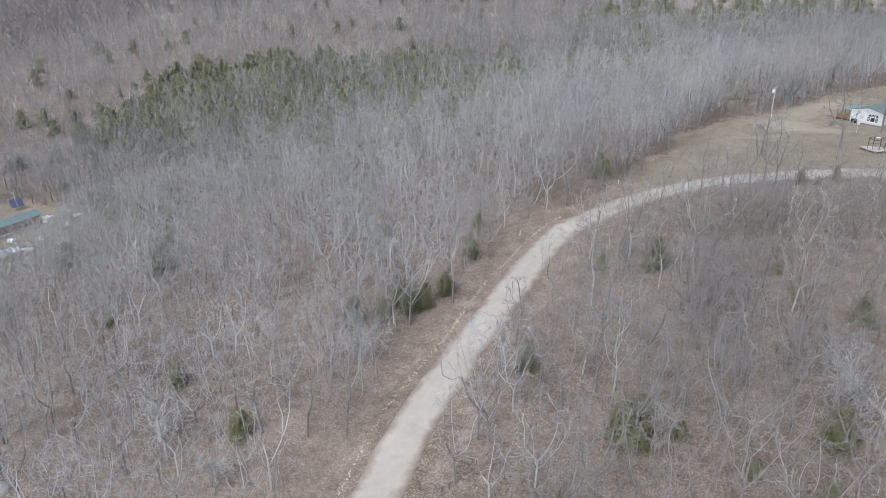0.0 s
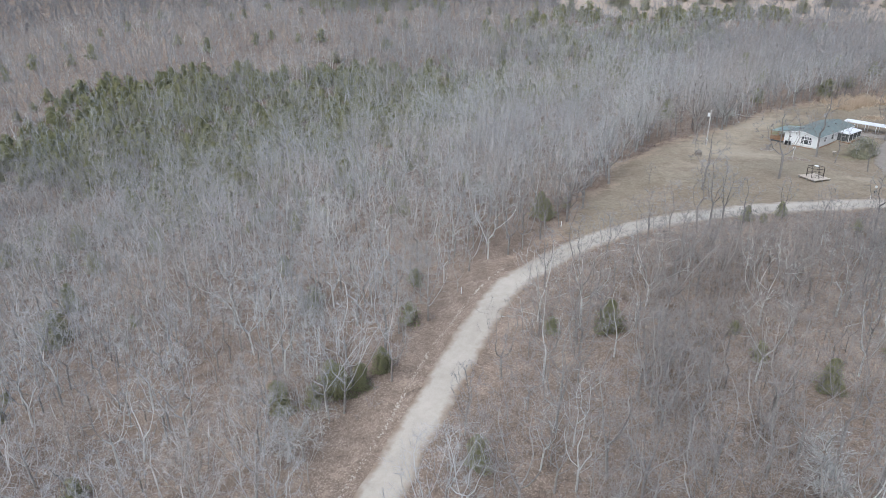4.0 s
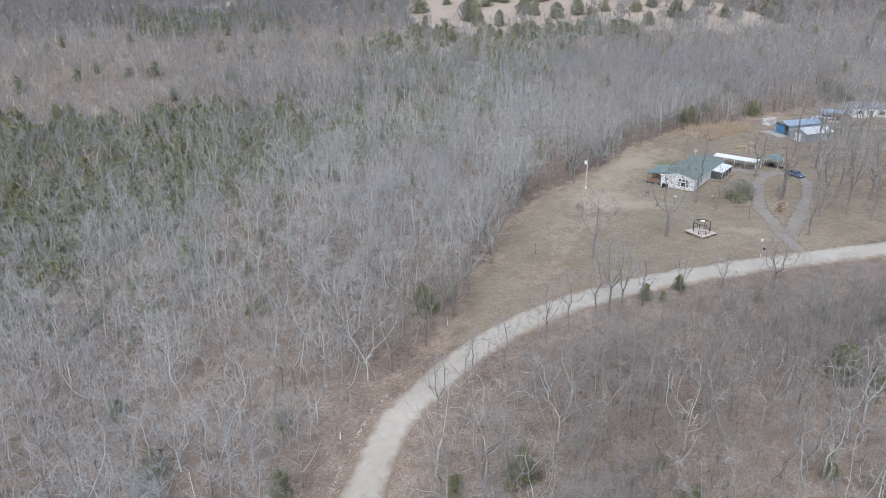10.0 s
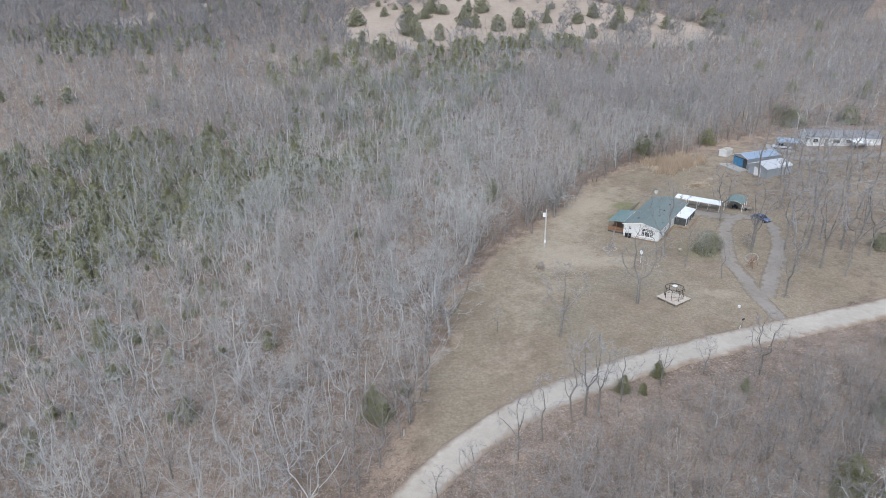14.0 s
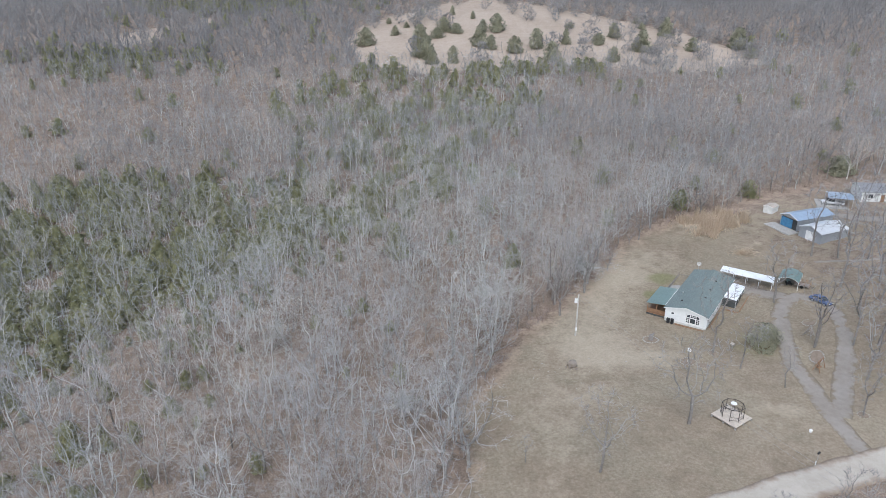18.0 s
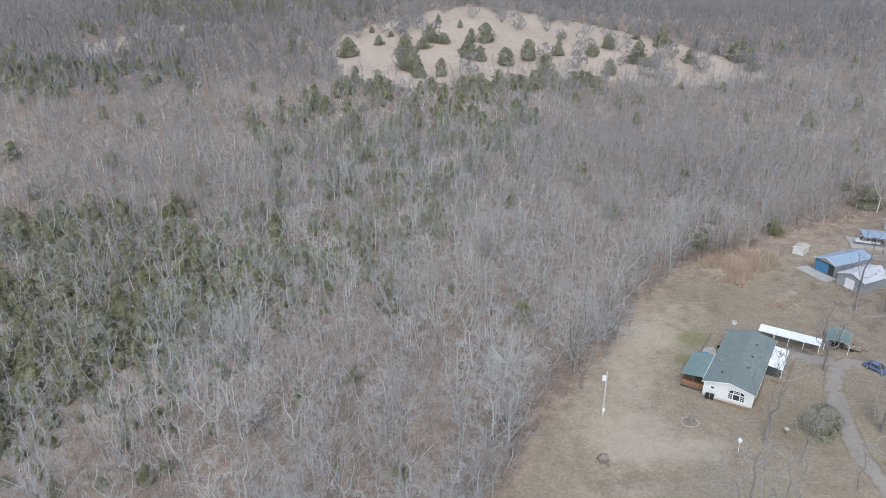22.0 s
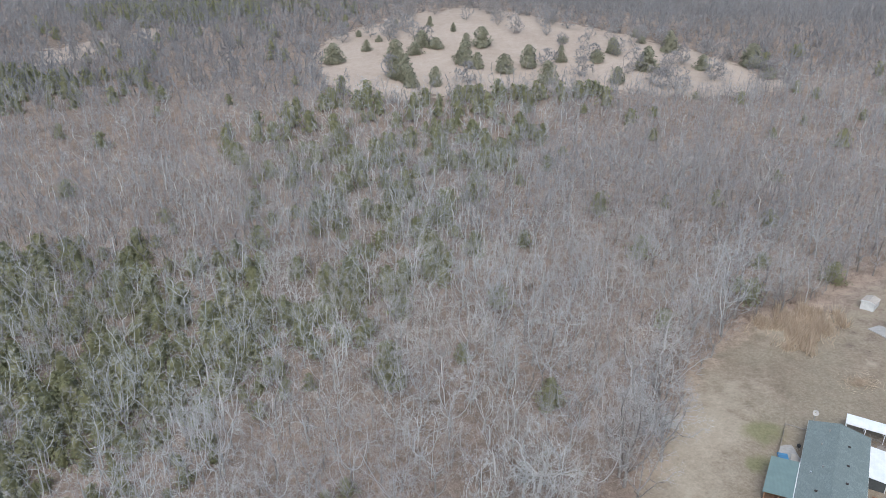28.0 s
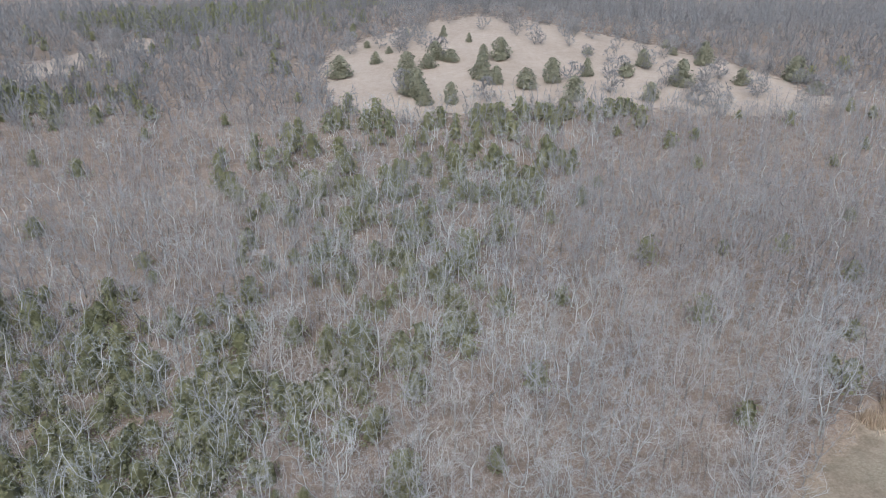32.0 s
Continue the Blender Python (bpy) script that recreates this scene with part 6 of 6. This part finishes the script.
    ring = [bm.verts.new((x, y, 2.3)) for x, y in ((-2.6, -2.2), (2.6, -2.2), (2.6, 2.2), (-2.6, 2.2))]
    low = [bm.verts.new((v.co.x, v.co.y, 2.05)) for v in ring]
    for k in range(4):
        j = (k + 1) % 4
        bm.faces.new((ring[k], ring[j], top))
        bm.faces.new((ring[k], low[k], low[j], ring[j]))
    part("cover", bm, M_TRIM, t, "white cloth cover")
    for x in (-2.55, 2.55):
        for y in (-2.15, 2.15):
            part("pole", rod((x, y, -0.4), (x, y, 2.3), 0.035), M_STEEL, t)
    ribbon("track", [(166, 122), (150, 124), (138, 124), (129, 127), (124, 132)], 4.5, 0.06, M_DRIVE, "pale gravel track before the second house", "driveway", seed=9)
    ribbon("footpath", [(105, 105), (118, 104), (132, 105), (150, 108)], 1.3, 0.05, M_DRIVE, "narrow pale worn track across the lawn", "path", seed=10)
    ch = thing("lawn_chair", at_ground(110.2, 116.6, 200), "white plastic garden chair beside the metal building", "chair")
    part("seat", box(-0.25, 0.25, -0.25, 0.25, 0.4, 0.45), M_TRIM, ch)
    part("backrest", box(-0.25, 0.25, 0.22, 0.27, 0.45, 0.95), M_TRIM, ch)
    for x in (-0.22, 0.22):
        for y in (-0.22, 0.22):
            part("leg", box(x - 0.03, x + 0.03, y - 0.03, y + 0.03, -0.1, 0.4), M_TRIM, ch)


build_homestead()


# ---------- the homestead in the west clearing ----------
def build_west():
    b = gabled("cabin", at_ground(-165.9, 23.2, 79, 0.3), 19.0, 5.2, 2.7, 3.6, M_CEDARWOOD, M_TEAL, "long brown wooden cabin with a green metal roof", "cabin", 0.6, white_trim=False)
    for x in (4.0, 9.0, 14.5):
        window("window", b, x, x + 1.0, 1.0, 2.0, -0.09, 'x', (2, 2))
    part("porch_floor", box(1, 18, -1.8, -0.02, -0.4, 0.25), M_GREYWOOD, b)
    for k in range(6):
        part("porch_post", box(1.2 + 3.3 * k, 1.32 + 3.3 * k, -1.75, -1.63, 0.25, 1.2), M_GREYWOOD, b)
    part("porch_rail", box(1, 18, -1.75, -1.66, 1.1, 1.2), M_GREYWOOD, b)
    s = thing("solar_panel", at_ground(-181.0, 51.5, 60), "solar panels on a tilted rack in the clearing", "solar panel")
    for k in (0, 1):
        p = part("panel", slab([(-1.9 + 1.95 * k, -1.2, 1.2), (-0.05 + 1.95 * k, -1.2, 1.2), (-0.05 + 1.95 * k, 1.0, 3.4), (-1.9 + 1.95 * k, 1.0, 3.4)], 0.06), M_SOLAR, s)
        part("frame", beam((-1.9 + 1.95 * k, -1.2, 1.2), (-1.9 + 1.95 * k, 1.0, 3.4), 0.07), M_STEEL, p)
    for x in (-1.5, 1.5):
        part("post", rod((x, 0.6, -0.3), (x, 0.6, 2.9), 0.05), M_STEEL, s)
    t = thing("propane_tank", at_ground(-153.5, 47.0, 60), "white propane tank on short legs", "tank")
    part("tank", rod((-1.1, 0, 0.75), (1.1, 0, 0.75), 0.45, sides=16), M_TRIM, t)
    for x in (-0.7, 0.7):
        part("leg", box(x - 0.1, x + 0.1, -0.3, 0.3, -0.3, 0.4), M_CONCRETE, t)
    for k, (x, y, lx, ly, lz, mt, lab, nm, cat) in enumerate((
            (-161.0, 43.2, 1.0, 1.2, 1.6, M_TRIM, "white box cupboard beside the cabin", "storage_box", "box"), (-151.0, 39.5, 0.6, 0.9, 0.8, M_TRIM, "white barrel-sized crate in the clearing", "crate", "crate"),
            (-149.0, 27.3, 0.5, 1.6, 0.5, M_TRIM, "long white trough lying in the clearing", "trough", "trough"), (-157.3, 25.8, 0.8, 1.0, 0.7, M_TRIM, "white chest freezer standing outdoors", "freezer", "freezer"),
            (-144.3, 18.0, 0.8, 2.0, 0.6, M_TRIM, "stack of white boards on the ground", "board_stack", "boards"), (-149.5, 21.0, 0.8, 1.0, 0.6, M_GREYWOOD, "grey wooden pallet stack", "pallet_stack", "pallets"))):
        o = thing(nm, at_ground(x, y, 30 * k), lab, cat)
        part("body", box(-lx, lx, -ly, ly, -0.15, lz, 0.05), mt, o)
        part("lid", box(-lx - 0.04, lx + 0.04, -ly - 0.04, ly + 0.04, lz, lz + 0.07, 0.02), mt, o)
    w = gabled("lean_to", at_ground(-141.0, 6.5, 75, 0.1), 6.5, 4.5, 1.9, 2.4, M_GREYWOOD, M_GREYMETAL, "low grey shed partly covered by a white sheet", "shed", white_trim=False)
    part("white_sheet", slab([(3.6, 0.2, 2.13), (6.6, 0.2, 2.13), (6.6, 2.2, 2.55), (3.6, 2.2, 2.55)], 0.03), M_TRIM, w, "white tarp over the roof")


build_west()


# ---------- trees and growth about the lawn and road ----------
def spots(rows):
    return tuple(np.array(rows, float).T)


LAWN_OAK = [bare_tree(300 + k, 11.5, 3.6, 0.18, 170, 620, 0.05, base=0.34, flare=0.55, step=0.5, crook=0.2, rise=0.8, stout=2.0) for k in range(4)]
TALL = [bare_tree(310 + k, 13.0, 3.1, 0.16, 120, 420, 0.046, base=0.36, flare=0.5, step=0.5, crook=0.16, limbs=5, rise=1.2, stout=2.1) for k in range(4)]
stand("lawn_tree", LAWN_OAK, spots([(34.4, 43.9, 1.2), (51.6, 52.4, 1.45), (80.5, 51.1, 1.0), (86.2, 88.9, 1.3), (62.5, 27.9, 1.0)]), M_TRUNK, M_DARKTWIG,
      "bare dark-limbed oak standing alone on the dry lawn", "trees on the lawn", seed=50)
stand("tall_tree", TALL, spots([(65.0, 72.2, 1.4), (84.4, 71.2, 1.2), (85.0, 71.6, 1.0), (67.3, 66.3, 0.8), (72.0, 59.7, 0.7), (24, 47.8, 0.4)]), M_TRUNK, M_DARKTWIG,
      "tall slim bare tree with a dark trunk on the lawn", "slim trees on the lawn", seed=51)
def grove_spots():
    rng = np.random.default_rng(61)
    rows = [(91.8, 70.7, 1.05), (87.4, 60.1, 0.95), (96.4, 70, 1.2), (94, 61.1, 1.0), (103.6, 68.8, 1.1), (97.2, 57.4, 1.1), (133.4, 105.5, 1.2), (127.4, 101, 1.1), (111.4, 106.1, 1.15),
            (103.6, 92.9, 1.2), (99.8, 80.7, 1.25), (123.7, 108, 1.1), (107.6, 65.3, 1.1), (106, 56, 1.1)]
    while len(rows) < 58:
        x, y = rng.uniform(100, 175), rng.uniform(56, 129)
        if (y < 109 or (x > 124 and math.hypot(x - 131, y - 137) > 10 and y < 127 - 0.2 * (x - 137))) and min(math.hypot(x - a, y - b) for a, b, _s in rows) > 5.5 and near_line(ROAD, np.array([x]), np.array([y]))[0] > 6:
            rows.append((x, y, rng.uniform(0.9, 1.25)))
    return spots([(x, y, 1.28 * s) for x, y, s in rows])


stand("grove_tree", TALL, grove_spots(), M_GROVE, M_TWIGM,
      "slim bare tree of the open grove before the second house", "trees of the grove", seed=52)
stand("roadside_tree", TALL + LAWN_OAK[:1], spots([(20.7, 15.2, 0.85), (25, 18.6, 0.9), (30.1, 21.4, 1.0), (32.3, 22.4, 1.05), (34.5, 22.8, 0.9), (13.5, 10.3, 0.7), (8.8, 5.2, 0.75), (3.4, 0.0, 0.75),
      (38.5, 24.5, 0.8), (-4.8, -33.5, 0.75), (46, 27.5, 0.6), (54, 29.5, 0.6)]), M_GROVE, M_TWIGM,
      "bare dark tree standing at the edge of the gravel road", "trees along the road", seed=53)


def crooked_oak(seed, tall, reach):
    """An old oak: a short stem and long limbs that wind, fork and droop."""
    w = Wood(seed)
    r = w.r

    def grow(p, d, length, rad, level):
        n = (6, 4, 2)[level]
        path, turns = [p], []
        for k in range(n):
            d = unit(d + r.normal(0, 0.42, 3) + np.array([0, 0, 0.06]))
            path.append(path[-1] + d * length / n)
            turns.append(d)
        w.limb(path, [max(0.018, rad * (1 - 0.85 * k / n)) for k in range(n + 1)], 5 if level == 0 else 3)
        for k in range(1, n + 1):
            if level < 2:
                for q in range(1 + k % 2 if level == 0 else 1):
                    grow(path[k], w.turned(turns[k - 1], r.uniform(0.5, 1.1)), length * r.uniform(0.35, 0.6), rad * (0.62 - 0.08 * k), level + 1)
            for q in range(3):
                w.twig(path[k], w.turned(turns[k - 1], r.uniform(0.4, 1.0)), length * r.uniform(0.15, 0.4), 0.055)

    stem = np.array([r.normal(0, 0.3), r.normal(0, 0.3), tall * 0.42])
    w.limb([np.array([0, 0, -0.4]), stem * 0.5, stem], [0.36, 0.28, 0.24], 7)
    for k in range(8):
        az = 0.785 * k + r.uniform(-0.35, 0.35)
        grow(stem * r.uniform(0.75, 1.0), unit(np.array([math.cos(az), math.sin(az), r.uniform(0.25, 1.0)])), reach * r.uniform(0.8, 1.2), 0.17, 0)
    return w


PALE_BIG = [crooked_oak(330 + k, 10.0, 5.6) for k in range(3)]
stand("white_oak", PALE_BIG, spots([(36, -40.5, 1.05), (14.5, -45.5, 0.55), (28.3, 99, 1.0), (-26, -39, 0.7), (50.5, 107.5, 0.8), (-46, -57, 0.75), (-35, -62, 0.5), (-34, -10, 0.7), (6, 64, 0.75), (-12, 40, 0.7), (-20, 96, 0.75)]), M_PALE, M_PALE,
      "spreading bare oak with pale twisting limbs", "pale spreading oaks", seed=54)
CEDAR_OWN = [evergreen(340 + k, 5.0, 2.0, 2600, 0.21, base=0.02, point=0.6, lumps=0.28) for k in range(4)]
stand("cedar_tree", CEDAR_OWN, spots([(-22.9, -27.3, 1.1), (-20.5, -25.5, 0.8), (-30.1, -30.5, 0.9), (-26, -29, 0.7), (10.6, -48.8, 1.3), (12.2, -47, 1.1), (-2.6, -38.5, 0.9), (33.3, -45.2, 1.1), (-35.5, -55, 0.9),
      (24.1, -51.1, 0.5), (-82.4, -7.7, 1.5), (-91, 7.5, 1.2), (-24.7, -25.2, 0.9), (2.6, 27.8, 0.9), (1.4, 29.5, 1.0), (-31.9, -28, 0.7), (13.2, -12.2, 1.0), (39.7, 26.8, 0.6), (46.4, 29.6, 0.55), (42.5, 26, 0.4),
      (-91.3, 40.6, 1.3), (40.1, -22.3, 0.9), (61.2, 3.4, 1.2), (75.9, 16, 1.2), (89, 32.4, 0.9), (-52.7, 72, 1.5), (-18.3, -21.8, 0.8), (8.3, 135, 1.9), (36, 119, 1.2)]),
      M_TRUNK, M_CEDAR, "green cedar growing among bare trees", "cedars of the ridge wood", "cedar tree", seed=55)
BROAD = [evergreen(350 + k, 3.4, 2.6, 1800, 0.26, base=0.02, point=0.45, lumps=0.25) for k in range(2)]
stand("bare_bush", LAWN_OAK[:1], spots([(73.6, 71.6, 0.5)]), M_TWIG, M_TWIG, "bare pale-twigged bush growing into an evergreen on the lawn", "", "bush", seed=57)
stand("evergreen_bush", BROAD, spots([(75.5, 73.2, 1.25), (145, 158, 1.7), (163.9, 155.9, 1.6), (113, 68.5, 1.0)]), M_TRUNK, M_FIELDCEDAR,
      "broad dark green evergreen bush on the lawn", "evergreen bushes", "bush", seed=56)


def build_growth():
    rng = np.random.default_rng(17)
    reeds = [(82.5, 133.5), (87, 131), (85.2, 126), (86.8, 122.8), (90, 123.6), (95, 127), (101, 130), (102.5, 134.5), (98, 139.5), (90, 139)]
    rim = reeds + reeds[:1]
    vs, fs = [], []
    px, py = rng.uniform(76, 106, 16000), rng.uniform(121, 143, 16000)
    depth = near_line(rim, px, py) * np.where(inside(reeds, px, py), 1, -1)
    tuft = lumps2(px, py, 5, 3)
    for k in np.flatnonzero(depth + 3.2 * (tuft - 0.5) + rng.normal(0, 0.7, 16000) > 0.6)[:8000]:
        p, d = np.array([px[k], py[k], float(height(px[k], py[k]))]), unit(np.array([rng.normal(0, 0.4), rng.normal(0, 0.4), 1]))
        s = unit(np.cross(d, rng.normal(size=3))) * rng.uniform(0.04, 0.09)
        i = len(vs)
        vs += [p - s, p + s, p + d * rng.uniform(0.9, 1.8) * (0.7 + tuft[k])]
        fs.append((i, i + 1, i + 2))
    tagged(link_mesh("reed_bed", vs, fs, M_STRAW), "tall dry golden reeds at the edge of the lawn", "reeds", kind="stuff")
    vs, fs = [], []
    for k in range(700):
        a, r = rng.uniform(0, 6.28), abs(rng.normal(0, 1.0))
        x, y = 91.8 + 2.2 * r * math.cos(a), 112.8 + 1.3 * r * math.sin(a)
        p = np.array([x, y, float(height(x, y)) + rng.uniform(0, 0.5) * max(0, 1 - r / 2)])
        d = unit(np.array([rng.normal(), rng.normal(), abs(rng.normal()) * 0.4]))
        s = unit(np.cross(d, rng.normal(size=3))) * 0.05
        i = len(vs)
        vs += [p - s, p + s, p + d * rng.uniform(0.4, 1.0)]
        fs.append((i, i + 1, i + 2))
    tagged(link_mesh("hay_pile", vs, fs, M_STRAW), "low heap of dry straw and brush on the lawn", "straw heap", kind="stuff")
    # leaf-keeping saplings and brush along the edge of the lawn
    vs, fs = [], []
    edge = smooth_line(LAWN[1:14], 1.0)
    n = 0
    tm = [merged(w) for w in SHRUB]
    for k in range(560):
        q = edge[rng.integers(len(edge))] + rng.normal(0, 2.4, 2)
        if inside(LAWN, q[0] + 1.5, q[1] - 1.5) and inside(LAWN, q[0], q[1]):
            continue
        v, f, _k = tm[rng.integers(4)]
        s = rng.uniform(0.35, 1.0)
        vs.append(v * s + np.array([q[0], q[1], float(height(q[0], q[1]))]))
        fs.append(f + n)
        n += len(v)
    tagged(link_mesh("edge_brush", np.concatenate(vs), np.concatenate(fs), M_DEADLEAF), "reddish-brown brush along the edge of the lawn", "brush", kind="stuff")


build_growth()


def rubble_line(side, count, seed, label):
    """Clods and stones that the grader has pushed to the side of the road."""
    c = smooth_line(ROAD)
    c = c[c[:, 1] < 4]
    t = np.gradient(c, axis=0)
    t /= np.linalg.norm(t, axis=1)[:, None]
    rng = np.random.default_rng(seed)
    vs, fs = [], []
    for k in rng.integers(0, len(c), count):
        drift = 0.25 * math.sin(k * 0.21 + seed) + rng.normal(0, 0.14)
        x, y = c[k] + np.array([-t[k, 1], t[k, 0]]) * (side + drift) + rng.uniform(-0.6, 0.6) * t[k]
        s, z, a = rng.uniform(0.04, 0.15), float(height(x, y)), rng.uniform(0, 6.28)
        i = len(vs)
        for q in range(4):
            vs.append((x + s * rng.uniform(0.7, 1.3) * math.cos(a + 1.57 * q), y + s * rng.uniform(0.7, 1.3) * math.sin(a + 1.57 * q), z - 0.15))
        vs.append((x, y, z + s * rng.uniform(0.4, 0.8)))
        fs += [(i + q, i + (q + 1) % 4, i + 4) for q in range(4)]
    tagged(link_mesh("roadside_rubble", vs, fs, M_BERM), label, "rubble", kind="stuff")


rubble_line(4.4, 1700, 31, "pale clods and stones pushed up along the road's edge")


def edge_trees():
    """Full-grown trees whose crowns hang over the edge of the lawn."""
    rng = np.random.default_rng(71)
    line = smooth_line(LAWN[1:13], 1.0)
    rows = [(44.5, 103, 1.35), (48.5, 107.5, 1.25), (53.5, 113.5, 1.35), (41, 99, 1.3)]
    for k in range(0, len(line) - 1, 4):
        d = unit(line[k + 1] - line[k])
        q = line[k] + np.array([-d[1], d[0]]) * rng.uniform(-1.8, 5.0)
        rows.append((q[0], q[1], rng.choice((0.55, 0.9, 1.1, 1.3, 1.4)) * rng.uniform(0.9, 1.1)))
    return spots(rows)


EDGE_OAK = [bare_tree(380 + k, 11.0, 4.2, 0.2, 190, 620, 0.028, base=0.28, flare=0.5, step=0.5, crook=0.1) for k in range(4)]
stand("edge_tree", EDGE_OAK, edge_trees(), M_OAK, M_TWIG, "full-grown bare tree at the edge of the lawn", "trees along the lawn's edge", seed=58)


def boulder():
    rng = np.random.default_rng(5)
    x, y = -61.2, -67.3
    vs = [(0.0, 0.0, 1.5)]
    for ring, (rad, z) in enumerate(((1.0, 1.15), (1.5, 0.4), (1.6, -0.4))):
        for q in range(9):
            a = 0.698 * q + 0.3 * ring
            vs.append((rad * rng.uniform(0.8, 1.2) * math.cos(a), rad * rng.uniform(0.8, 1.2) * math.sin(a), z + rng.uniform(-0.15, 0.15)))
    fs = [(0, 1 + q, 1 + (q + 1) % 9) for q in range(9)]
    for ring in range(2):
        b = 1 + 9 * ring
        for q in range(9):
            fs += [(b + q, b + 9 + q, b + 9 + (q + 1) % 9), (b + q, b + 9 + (q + 1) % 9, b + (q + 1) % 9)]
    ob = link_mesh("boulder", vs, fs, M_STONE)
    ob.matrix_basis = pose(x, y, float(height(x, y))) @ Matrix.Diagonal((0.7, 0.7, 0.7, 1))
    tagged(ob, "large pale limestone boulder lying in the wood", "boulder")


boulder()
